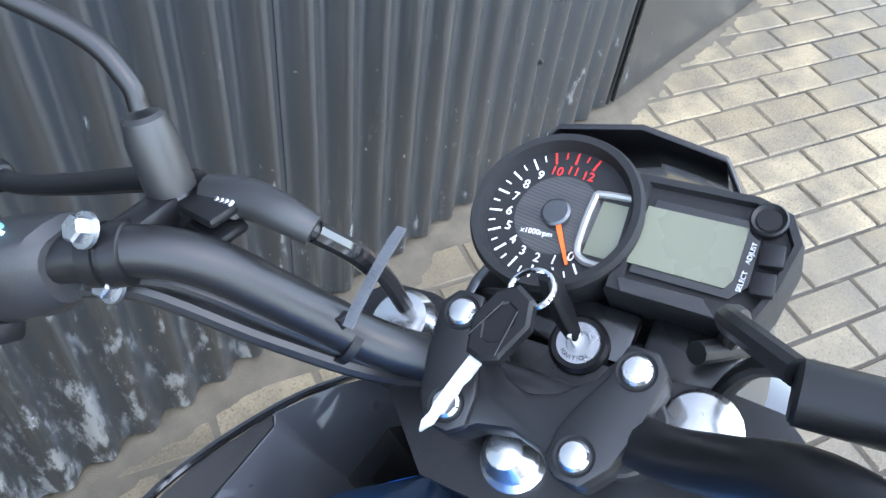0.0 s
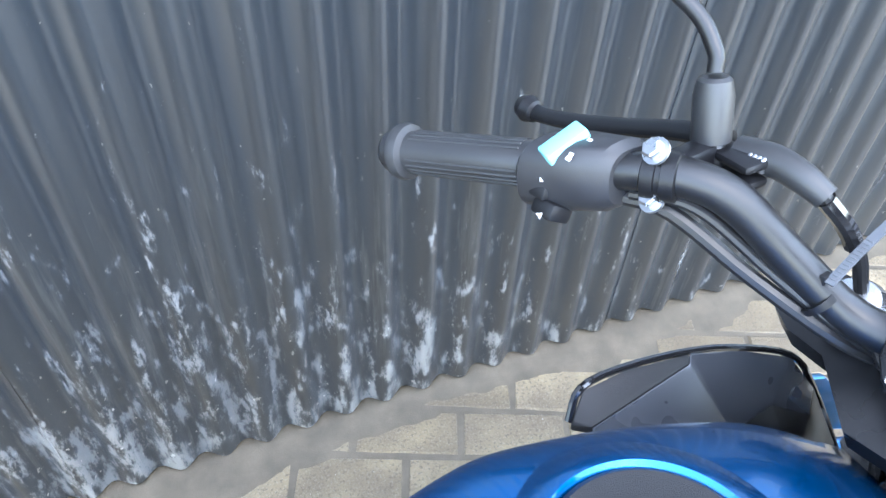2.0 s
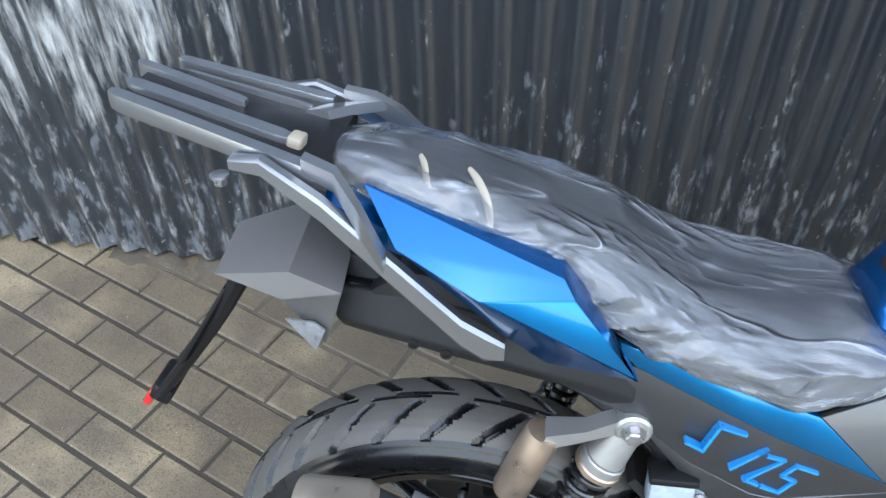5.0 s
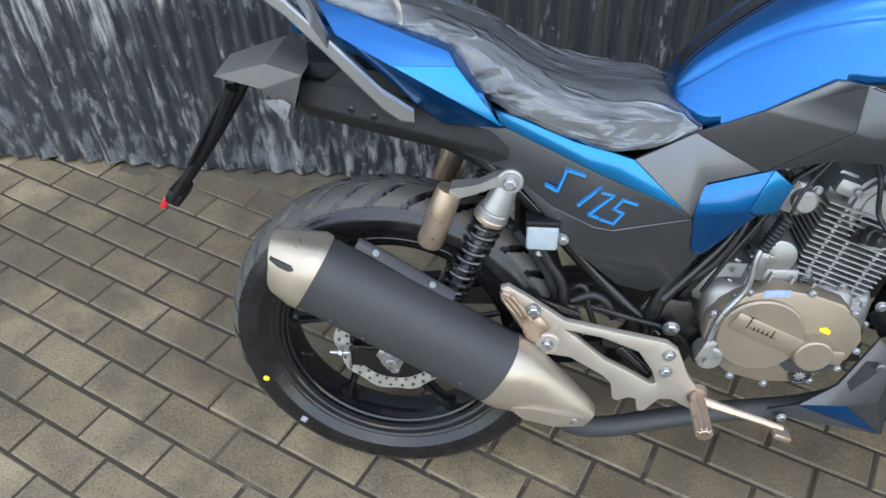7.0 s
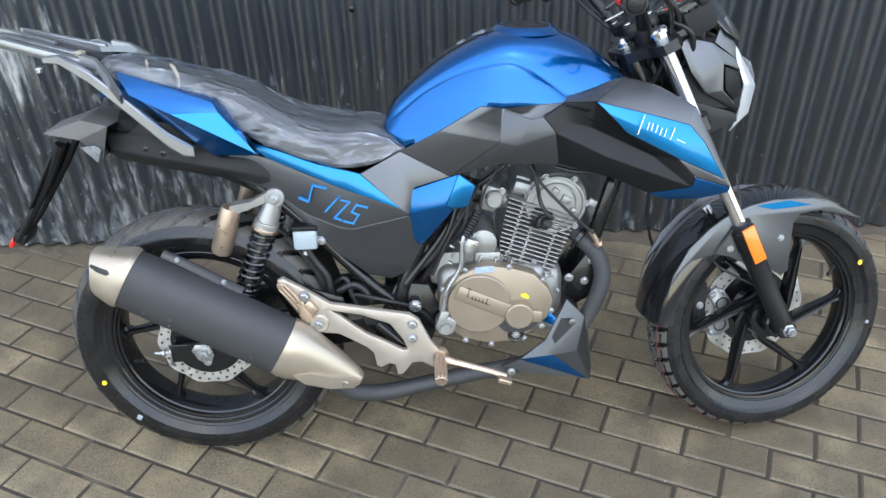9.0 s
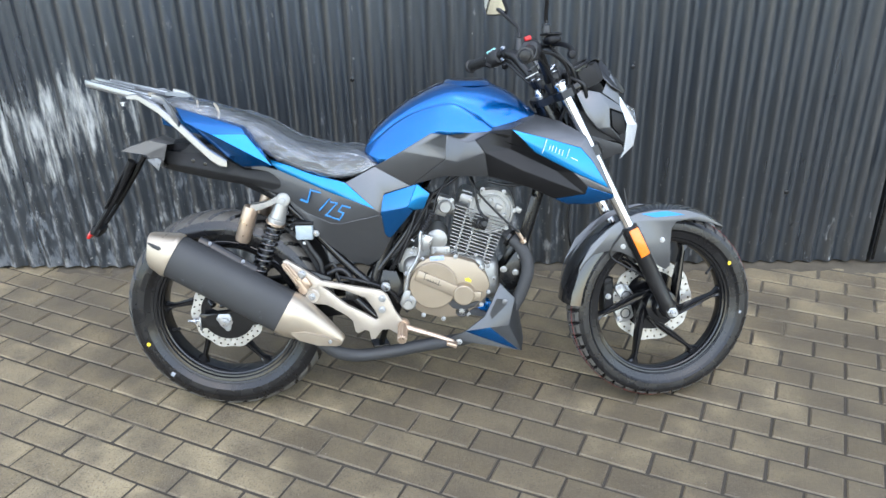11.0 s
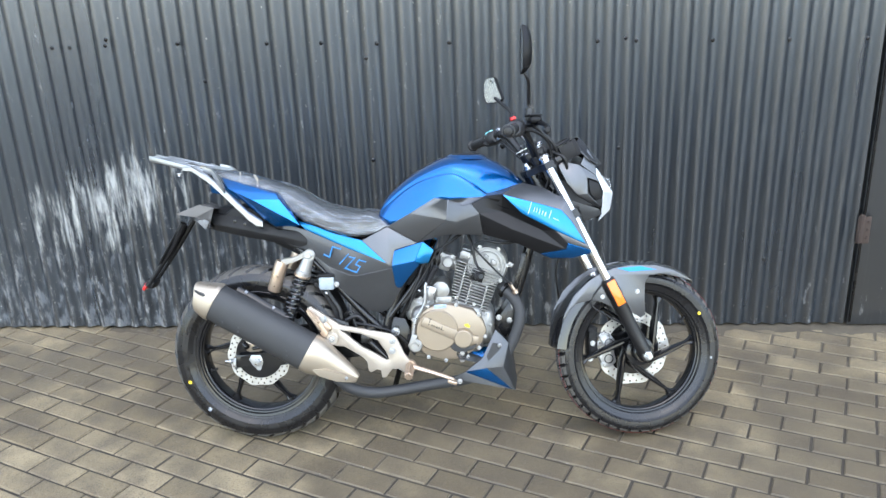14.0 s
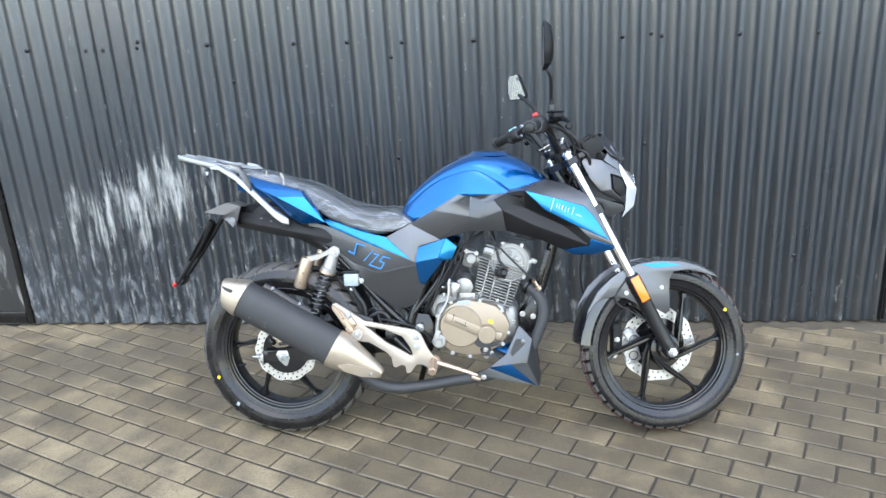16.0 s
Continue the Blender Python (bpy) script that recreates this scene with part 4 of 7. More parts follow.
for s in (-1, 1):
    tc = None
    for mat_, nm, faces, label in tail_faces:
        bm = panel(tail_v, faces, 0.008, 0.002)
        if s > 0:
            bm = flipped(bm)
            bm.transform(Matrix.Translation((0, -0.085, 0)))
        ob = part(nm, bm, mat_, tc or bike, label)
        tc = tc or ob
part("tail_top", loft([[(x, -0.03 + y, z - 0.025 + dz) for y, dz in ((-w, 0), (-w * 0.6, 0.012), (w * 0.6, 0.012), (w, 0), (w * 0.9, -0.03), (-w * 0.9, -0.03))] for x, w, z in ((-0.13, 0.07, 0.94), (-0.06, 0.095, 0.925), (0.02, 0.104, 0.9))]), BLUE, bike)

# under-tail, rear mudguard and plate holder
part("under_tail", loft([[(x, y * w, z + q * h) for y, q in ((-1, 0.6), (-0.8, 1), (0.8, 1), (1, 0.6), (1, -0.4), (0.75, -1), (-0.75, -1), (-1, -0.4))] for x, w, z, h in
     ((-0.19, 0.05, 0.79, 0.028), (-0.13, 0.072, 0.785, 0.04), (-0.04, 0.085, 0.782, 0.046), (0.06, 0.088, 0.758, 0.05), (0.14, 0.088, 0.715, 0.05), (0.2, 0.085, 0.69, 0.06), (0.3, 0.08, 0.67, 0.06))]), ROUGH_BLACK, bike, "black plastic under-tail moulding")
part("tail_side", panel([(-0.135, -0.095, 0.81), (-0.125, -0.09, 0.752), (-0.014, -0.095, 0.726), (0.124, -0.1, 0.698), (0.2, -0.112, 0.674), (0.205, -0.118, 0.748), (0.1, -0.112, 0.755), (0.048, -0.105, 0.785), (-0.02, -0.098, 0.802), (-0.125, -0.112, 0.778), (0.0, -0.117, 0.752), (0.115, -0.12, 0.727), (0.2, -0.122, 0.708)],
     [(0, 9, 10, 8), (9, 1, 2, 10), (8, 10, 11, 6, 7), (10, 2, 3, 11), (6, 11, 12, 5), (11, 3, 4, 12)], 0.012, 0.004), ROUGH_BLACK, bike, "black plastic tail moulding", sharp=60)
part("tail_body", slab([(-0.1, 0.80), (-0.05, 0.835), (0.02, 0.825), (0.1, 0.77), (0.17, 0.752), (0.13, 0.70), (0.05, 0.727), (-0.06, 0.745)], -0.098, 0.03, 0.006), ROUGH_BLACK, bike, "black plastic tail body")
mg = part("rear_mudguard", panel([(-0.262, -0.095, 0.812), (-0.165, -0.13, 0.846), (-0.107, -0.145, 0.835), (-0.128, -0.145, 0.768), (-0.18, -0.12, 0.803), (-0.275, 0.02, 0.81), (-0.18, 0.04, 0.838), (-0.135, 0.075, 0.81), (-0.16, 0.06, 0.755), (-0.21, 0.06, 0.775)],
     [(0, 1, 6, 5), (1, 2, 7, 6), (0, 4, 3, 2, 1), (5, 6, 7, 8, 9), (0, 5, 9, 4), (4, 9, 8, 3)], 0.0, 0.004), MUD_GREY, bike, "dark grey plastic rear mudguard")
part("side_reflector", panel([(-0.172, -0.14, 0.793), (-0.138, -0.149, 0.798), (-0.126, -0.151, 0.79), (-0.138, -0.15, 0.762)], [(0, 1, 2, 3)], 0.004, 0.001), REFLECT_GREY, mg, "small clear side reflector")
holder = part("plate_holder", join(tube([(-0.255, -0.045, 0.775), (-0.3, -0.035, 0.7), (-0.36, -0.03, 0.615), (-0.41, -0.025, 0.55)], [0.012, 0.01, 0.009, 0.008], 8, 5), tube([(-0.255, 0.045, 0.775), (-0.3, 0.035, 0.7), (-0.36, 0.03, 0.615), (-0.41, 0.025, 0.55)], [0.012, 0.01, 0.009, 0.008], 8, 5),
     box((-0.315, 0, 0.695), (0.006, 0.1, 0.15), 0.003, (0, 32, 0)), box((-0.405, 0, 0.555), (0.03, 0.06, 0.03), 0.006, (0, 30, 0))), BLACK, mg, "black number plate carrier without a plate")
part("red_reflector", box((-0.424, 0, 0.545), (0.012, 0.055, 0.03), 0.004, (0, 35, 0)), RED, holder, "red rear reflector")

# luggage rack: a plate with slots between long bars
RC = -0.035
RAIL_PATH = [(-0.207, 0.095, 0.968, 0.006), (-0.176, 0.100, 0.968, 0.009), (-0.117, 0.115, 0.934, 0.012), (-0.065, 0.120, 0.887, 0.014), (0.014, 0.115, 0.805, 0.017), (0.038, 0.110, 0.786, 0.018), (0.058, 0.105, 0.777, 0.011)]
rack = part("luggage_rack", loft([[(x, RC + y, z + dz) for y, dz in ((-w, 0), (-w * 0.9, 0.005), (w * 0.9, 0.005), (w, 0), (w * 0.8, -0.012), (-w * 0.8, -0.012))] for x, w, z in ((-0.335, 0.05, 1.002), (-0.25, 0.065, 0.982), (-0.16, 0.078, 0.959), (-0.125, 0.085, 0.95))]), BLACK, bike, "luggage rack, black plate with grey raised ribs")
for (xa, ya), (xb, yb), w in (((-0.34, -0.083), (-0.118, -0.125), 0.0105), ((-0.335, -0.052), (-0.165, -0.075), 0.0115), ((-0.347, -0.003), (-0.226, -0.026), 0.0085), ((-0.318, 0.032), (-0.15, 0.04), 0.0095), ((-0.3, 0.006), (-0.165, 0.004), 0.0035)):
    part("rib", loft([[(xa + (xb - xa) * u, ya + (yb - ya) * u + q[0] * w * f, 0.995 - (xa + (xb - xa) * u + 0.3) * 0.245 + q[1]) for q in ((-1, 0), (-0.8, 0.01), (0.8, 0.01), (1, 0), (0.8, -0.008), (-0.8, -0.008))] for u, f in ((0, 0.55), (0.05, 1), (0.94, 1), (1, 0.7))]), RAIL_GREY, rack, "grey cast rib of the rack")
part("front_bridge", loft([[(x + q[0] * w, y, 0.96 - (x + 0.14) * 0.245 + q[1]) for q in ((-1, -0.006), (-0.8, 0.006), (0.8, 0.006), (1, -0.006))] for x, y, w in ((-0.158, -0.005, 0.014), (-0.14, 0.025, 0.016), (-0.106, 0.062, 0.01))]), RAIL_GREY, rack)
part("end_plug", box((-0.159, -0.077, 0.967), (0.016, 0.022, 0.016), 0.004, (0, 13, -7)), TAPE, rack, "pale end plug")
for s in (-1, 1):
    part("rack_foot", loft([[(x, RC + s * y + q[0] * 0.008, z + q[1] * h) for q in ((-1, -1), (1, -1), (1, 1), (-1, 1))] for x, y, z, h in ((-0.14, 0.088, 0.967, 0.008), (-0.108, 0.096, 0.956, 0.010), (-0.082, 0.118, 0.928, 0.013), (-0.056, 0.138, 0.895, 0.008))]), RAIL_GREY, rack)
    rail = part("grab_rail", loft([[(x, RC + s * y + q[0] * 0.009, z + q[1] * h) for q in ((-1, -0.7), (-0.6, -1), (0.6, -1), (1, -0.7), (1, 0.7), (0.6, 1), (-0.6, 1), (-1, 0.7))] for x, y, z, h in
         RAIL_PATH]), RAIL_GREY, bike, "grey passenger grab rail")
    for x, z in ((-0.033, 0.79), (0.0, 0.78)):
        part("bolt", lathe((x, RC + s * 0.124, z), (0, s, 0), [(0, 0.006), (0.0015, 0.006), (0.002, 0.003), (0.0005, 0.003), (0.0005, 0)], 12), FRAME_BLACK, rail)
    part("end_bolt", bolt((-0.22, RC + s * 0.097, 0.955), (0, 0, -1), 0.007, 0.012), ZINC, rail)

# ---- side covers
side_v = [(0.161, -0.118, 0.786), (0.231, -0.124, 0.763), (0.299, -0.127, 0.736), (0.356, -0.128, 0.721), (0.387, -0.13, 0.712), (0.471, -0.138, 0.633), (0.342, -0.136, 0.686), (0.195, -0.122, 0.752), (0.113, -0.11, 0.773), (0.485, -0.132, 0.616), (0.367, -0.137, 0.593), (0.338, -0.135, 0.596), (0.27, -0.128, 0.626), (0.197, -0.118, 0.68), (0.126, -0.105, 0.702),
          (0.473, -0.122, 0.755), (0.575, -0.128, 0.699), (0.499, -0.131, 0.678), (0.482, -0.134, 0.701), (0.511, -0.112, 0.537), (0.475, -0.106, 0.474), (0.44, -0.102, 0.455), (0.39, -0.102, 0.466), (0.314, -0.11, 0.533)]
side_parts = ((GREY, "side_cover", [(8, 14, 13, 12, 11, 10, 9, 5, 6, 7)], "dark grey metallic side cover"), (SKY_BLUE, "blue_strip", [(7, 6, 5, 4, 3, 2, 1, 0)], "light blue strip along the side cover"), (MID_GREY, "front_facet", [(4, 5, 9, 17, 18, 15), (15, 18, 17, 16)], ""), (GREY, "lower_cover", [(13, 23, 22, 21, 20, 19, 9, 10, 11, 12)], "dark grey lower side cover"))
diamond_v = [(0.493, -0.131, 0.674), (0.593, -0.131, 0.704), (0.629, -0.122, 0.673), (0.611, -0.13, 0.631), (0.581, -0.134, 0.627), (0.516, -0.122, 0.548), (0.504, -0.122, 0.543), (0.494, -0.124, 0.556), (0.486, -0.134, 0.622), (0.565, -0.142, 0.638)]
for s in (-1, 1):
    root = None
    for mat_, nm, faces, label in side_parts:
        bm = panel(side_v, faces, 0.008, 0.0015)
        bm = bm if s < 0 else flipped(bm)
        ob = part(nm, bm, mat_, root or bike, label)
        root = root or ob
    bm1, bm2 = panel(diamond_v, [(0, 8, 9, 1), (8, 7, 6, 5, 4, 9)], 0.01, 0.003), panel(diamond_v, [(1, 9, 3, 2), (9, 4, 3)], 0.01, 0.002)
    if s > 0:
        bm1, bm2 = flipped(bm1), flipped(bm2)
    dp = part("front_side_panel", bm1, BLUE, bike, "blue metallic side panel below the tank")
    # the lighter blue puts this facet's reflection into the colour
    part("reflection_facet", bm2, SKY_BLUE, dp)
# the mark S 125 in slanted strokes
STROKES = [(0.315, 0.686, 0.288, 0.694), (0.288, 0.694, 0.276, 0.658), (0.276, 0.658, 0.258, 0.667), (0.341, 0.667, 0.31, 0.635), (0.341, 0.667, 0.335, 0.662), (0.345, 0.658, 0.362, 0.654), (0.362, 0.654, 0.327, 0.619), (0.327, 0.619, 0.341, 0.614), (0.398, 0.64, 0.376, 0.647), (0.376, 0.647, 0.364, 0.631), (0.364, 0.631, 0.379, 0.624), (0.379, 0.624, 0.366, 0.605), (0.366, 0.605, 0.347, 0.611)]
for xa, za, xb, zb in STROKES:
    d = Vector((xb - xa, 0, zb - za))
    n = Vector((-d.z, 0, d.x)).normalized() * 0.0017
    p, r = Vector((xa, -0.1345, za)), Vector((xb, -0.1345, zb))
    e = d.normalized() * 0.002
    bm = slab([((p - e + n).x, (p - e + n).z), ((r + e + n).x, (r + e + n).z), ((r + e - n).x, (r + e - n).z), ((p - e - n).x, (p - e - n).z)], -0.1395, -0.1285, 0)
    part("model_stroke", bm, BLUE_PRINT, bike)

# ---- fuel tank
TANK_TOP = [(0.44, 0.80), (0.46, 0.84), (0.497, 0.877), (0.559, 0.925), (0.61, 0.954), (0.662, 0.976), (0.7, 0.984), (0.75, 0.985), (0.801, 0.977), (0.859, 0.953), (0.917, 0.91), (0.955, 0.872)]
TANK_LOW = [(0.44, 0.79), (0.493, 0.764), (0.587, 0.806), (0.652, 0.845), (0.694, 0.836), (0.837, 0.846), (0.942, 0.868), (0.955, 0.868)]
TANK_CREASE = [(0.44, 0.795), (0.47, 0.82), (0.517, 0.86), (0.54, 0.876), (0.584, 0.901), (0.64, 0.92), (0.695, 0.929), (0.72, 0.922), (0.774, 0.888), (0.831, 0.852), (0.955, 0.869)]
TANK_Y = -0.014
TANK_CW = [(0.44, 0.045), (0.47, 0.06), (0.517, 0.076), (0.584, 0.1), (0.64, 0.113), (0.695, 0.12), (0.774, 0.126), (0.831, 0.126), (0.9, 0.108), (0.955, 0.07)]
TANK_W = [(0.44, 0.05), (0.455, 0.074), (0.493, 0.1), (0.56, 0.124), (0.65, 0.136), (0.72, 0.135), (0.8, 0.136), (0.84, 0.134), (0.9, 0.112), (0.955, 0.07)]


def tank_ring(x):
    zt, zl, zc, w, wc = hermite(TANK_TOP, x), 0.5 * (interp(TANK_LOW, x) + hermite(TANK_LOW, x)), hermite(TANK_CREASE, x), hermite(TANK_W, x), hermite(TANK_CW, x)
    zc = min(max(zc, zl + 0.002), zt - 0.004)
    half = [(w * 0.86, zl - 0.012), (w, zl)]
    for u in (0.25, 0.5, 0.75):
        half.append((w + (wc + 0.002 - w) * u + 0.004 * u * (1 - u), zl + (zc - 0.005 - zl) * u))
    half += [(wc + 0.002, zc - 0.004), (wc - 0.001, zc), (wc - 0.006, zc + 0.003)]
    for u in np.linspace(0.05, 0.96, 20).tolist():
        a = u * math.pi / 2
        half.append(((wc - 0.006) * math.cos(a) ** 0.82, zc + 0.003 + (zt - zc - 0.003) * math.sin(a)))
    return [(x, TANK_Y - y, z) for y, z in half] + [(x, TANK_Y, zt)] + [(x, TANK_Y + y, z) for y, z in reversed(half)]


tank = part("fuel_tank", loft([tank_ring(x) for x in sorted(list(np.linspace(0.44, 0.955, 62)) + [0.652])]), BLUE, bike, "glossy blue metallic fuel tank", sharp=70)


def tank_top(x, y):
    zt, zc, wc = hermite(TANK_TOP, x), hermite(TANK_CREASE, x), hermite(TANK_CW, x)
    zc = min(max(zc, interp(TANK_LOW, x) + 0.002), zt - 0.004)
    c = min(1.0, abs(y - TANK_Y) / (wc - 0.006))
    return zc + 0.003 + (zt - zc - 0.003) * math.sin(math.acos(c ** (1 / 0.82)))


def tank_patch(x0, x1, ya, yb, lift, nx=24, ny=4):
    """A decal that follows the tank; ya and yb give its edges at x."""
    bm = bmesh.new()
    g = []
    for i in range(nx + 1):
        x = x0 + (x1 - x0) * i / nx
        g.append([bm.verts.new((x, ya(x) + (yb(x) - ya(x)) * j / ny, tank_top(x, ya(x) + (yb(x) - ya(x)) * j / ny) + lift)) for j in range(ny + 1)])
    for a, b in zip(g, g[1:]):
        for j in range(ny):
            bm.faces.new((a[j], b[j], b[j + 1], a[j + 1]))
    return bm


part("stripe", tank_patch(0.452, 0.688, lambda x: -0.036, lambda x: 0.0, 0.0014, 40, 6), DECAL_BLACK, tank, "black stripe with fine dots over the tank")
part("thin_stripe", tank_patch(0.452, 0.688, lambda x: -0.0455, lambda x: -0.0425, 0.0014, 40, 1), DECAL_BLACK, tank)
sticker = part("sticker", tank_patch(0.599, 0.616, lambda x: -0.026, lambda x: 0.016, 0.002, 4, 8), REFLECT_GREY, tank, "small clear sticker with pale print")
for x0, x1, ya, yb in ((0.602, 0.613, -0.024, -0.009), (0.602, 0.607, 0.003, 0.013), (0.609, 0.614, 0.002, 0.011)):
    part("print_bar", tank_patch(x0, x1, lambda x, v=ya: v, lambda x, v=yb: v, 0.0026, 2, 3), DULL_PRINT, sticker)
for k in range(7):
    x = 0.633 + 0.0036 * k
    part("emblem_bar", tank_patch(x, x + 0.0028, lambda x, k=k: -0.036 + 0.0045 * abs(k - 5) - 0.002 * (k % 2), lambda x, k=k: 0.006 + 0.004 * (k % 3) + 0.003 * (k > 2), 0.0028, 2, 6), DULL_PRINT, tank)
HEX = [(0.642, 0.036), (0.661, 0.024), (0.668, -0.036), (0.656, -0.054), (0.643, -0.047), (0.624, 0.002)]
for (xa, ya), (xb, yb) in zip(HEX, HEX[1:] + HEX[:1]):
    part("sticker_edge", tube([(xa + (xb - xa) * u, ya + (yb - ya) * u, tank_top(xa + (xb - xa) * u, ya + (yb - ya) * u) + 0.0006) for u in (0, 0.33, 0.66, 1)], 0.0017, 6, 3, 0.5), HAZE_EDGE, tank)
part("tank_collar", lathe((0.742, TANK_Y, 0.974), (0.03, 0, 1), [(0, 0.076), (0.006, 0.068), (0.0115, 0.06), (0.013, 0.055), (0.009, 0.051)], 64), BLUE, tank)
cap = part("filler_cap", lathe((0.742, TANK_Y, 0.9785), (0.03, 0, 1), [(0, 0.051), (0.007, 0.051), (0.0095, 0.048), (0.0085, 0.035), (0.0085, 0)], 64), ROUGH_BLACK, tank, "round black locking filler cap")
part("cap_flap", lathe((0.752, TANK_Y, 0.9865), (0.03, 0, 1), [(0, 0.028), (0.003, 0.026), (0.0035, 0)], 6), BLACK, cap)

# ---- tank shrouds with their wings; right side, mirrored to the left
sh_v = [(0.473, -0.122, 0.755), (0.638, -0.158, 0.852), (0.683, -0.153, 0.845), (0.807, -0.15, 0.853), (0.761, -0.178, 0.832), (0.787, -0.18, 0.799), (0.737, -0.172, 0.826), (0.575, -0.135, 0.701), (0.677, -0.162, 0.779), (0.673, -0.142, 0.727), (0.798, -0.158, 0.727), (0.71, -0.166, 0.772), (0.556, -0.15, 0.803)]
wing_v = [(0.935, -0.115, 0.891), (0.861, -0.192, 0.862), (0.969, -0.187, 0.832), (1.052, -0.182, 0.806), (1.084, -0.184, 0.77), (1.133, -0.186, 0.691), (0.923, -0.198, 0.799), (1.031, -0.19, 0.74), (1.0, -0.12, 0.873), (1.069, -0.16, 0.836), (1.108, -0.172, 0.761), (1.149, -0.182, 0.671), (1.072, -0.19, 0.698), (0.982, -0.17, 0.661), (1.067, -0.185, 0.676), (1.145, -0.18, 0.66), (1.087, -0.17, 0.644), (1.021, -0.155, 0.641), (0.913, -0.172, 0.695), (0.889, -0.19, 0.749),
          (0.787, -0.18, 0.799), (0.761, -0.178, 0.832), (0.807, -0.15, 0.853), (0.798, -0.158, 0.727), (0.86, -0.163, 0.803), (0.884, -0.198, 0.841), (1.035, -0.188, 0.772), (0.985, -0.17, 0.742), (0.720, -0.135, 0.846), (0.800, -0.125, 0.862), (0.875, -0.115, 0.878), (1.020, -0.045, 0.850), (1.080, -0.050, 0.770), (1.120, -0.080, 0.690)]
shroud_parts = (
    (MID_GREY, "tank_shroud", sh_v, [(0, 7, 8, 12), (12, 8, 2, 1), (2, 6, 4, 3)], "grey metallic tank shroud"),
    (GREY, "lower_facet", sh_v, [(7, 9, 8), (2, 8, 11, 6), (6, 11, 5, 4), (8, 9, 10, 5, 11)], ""),
    (BLACK, "air_scoop", wing_v, [(22, 21, 24, 1), (21, 20, 24), (20, 19, 27, 24), (24, 27, 6, 1), (27, 7, 6), (19, 14, 27), (27, 14, 12, 7), (20, 23, 18, 13, 14, 19)], "black air scoop of the tank shroud"),
    (SKY_BLUE, "wing", wing_v, [(1, 25, 26, 4, 3, 2), (25, 6, 7, 5, 4, 26)], "light blue wing of the tank shroud"),
    (MID_GREY, "wing_top", wing_v, [(0, 1, 2, 3, 9, 8), (3, 4, 10, 9), (4, 5, 11, 10), (7, 12, 11, 5)], "grey top of the wing"),
    (GLOSS_GREY, "inner_cover", wing_v, [(28, 29, 22, 21), (29, 30, 1, 22), (30, 0, 1), (0, 31, 8), (31, 32, 9, 8), (32, 33, 10, 9)], ""),
    (BLUE, "wing_lip", wing_v, [(13, 17, 16, 15, 11, 12, 14)], "blue lower lip of the wing"),
)
fins = ([(0.80, -0.166, 0.852), (0.872, -0.186, 0.842), (0.852, -0.172, 0.834)], [(0.84, -0.168, 0.828), (0.918, -0.192, 0.802), (0.9, -0.174, 0.796)])
SCRIPT = [(136, 203, 127, 232), (144, 215, 141, 226), (150, 217, 147, 228), (157, 220, 154, 231), (164, 224, 161, 235), (171, 227, 168, 238), (184, 225, 178, 243), (188, 243, 202, 250)]
# the bike leans, so the left side is mirrored about a plane off the middle
LEFT_SHIFT = Matrix.Translation((0, -0.035, 0))
for s in (-1, 1):
    root = None
    for mat_, nm, vv, faces, label in shroud_parts:
        if s > 0 and nm in ("air_scoop", "wing_top", "inner_cover"):
            continue
        bm = panel(vv, faces, 0.008, 0.0025)
        bm = bm if s < 0 else flipped(bm)
        if s > 0:
            bm.transform(LEFT_SHIFT)
        ob = part(nm, bm, mat_, root or bike, label)
        root = root or ob
    if s > 0:
        continue
    for f in fins:
        part("vent_blade", panel(f, [(0, 1, 2)], 0.012, 0.001), GLOSS_BLACK, root)
    # maker's mark as plain slanted strokes
    for xa, za, xb, zb in SCRIPT:
        part("script_stroke", tube([(0.961 + (xx - 140) * 0.00133, -0.1985 + (xx - 140) * 0.00016, 0.832 - (zz - 205) * 0.00135) for xx, zz in ((xa, za), ((xa + xb) / 2, (za + zb) / 2), (xb, zb))], 0.0009, 6, 2), WHITE_PRINT, root)
# the left scoop as the rider sees it from above
lid_v = [(0.805, 0.15, 0.866), (0.82, 0.16, 0.884), (0.861, 0.165, 0.882), (0.919, 0.165, 0.872), (0.96, 0.157, 0.865), (1.007, 0.145, 0.847), (1.033, 0.135, 0.809), (1.099, 0.12, 0.677), (0.913, 0.157, 0.871), (0.815, 0.138, 0.87), (0.935, 0.122, 0.818), (0.985, 0.132, 0.814), (0.99, 0.1, 0.77), (1.02, 0.122, 0.795), (0.79, 0.09, 0.86), (0.94, 0.07, 0.78), (1.075, 0.1, 0.67)]
lid = part("scoop_lid", panel(lid_v, [(9, 14, 15, 10, 8), (8, 10, 11, 5, 4, 3), (11, 13, 6, 5)], 0.006, 0.002, (0, 0, -1)), GLOSS_GREY, bike, "black satin lid of the left air scoop")
part("lid_edge", panel(lid_v, [(0, 9, 8, 3, 2, 1)], 0.008, 0.002, (0, 0, -1)), ROUGH_BLACK, lid)
part("scoop_pocket", panel(lid_v, [(10, 15, 12, 11), (11, 12, 16, 7, 13), (13, 7, 6)], 0.005, 0.0015, (0, 0, -1)), BLACK, lid)
part("lid_rim", tube([(x, y + 0.002, z) for x, y, z in lid_v[:8]], 0.003, 8, 4), GLOSS_BLACK, lid)

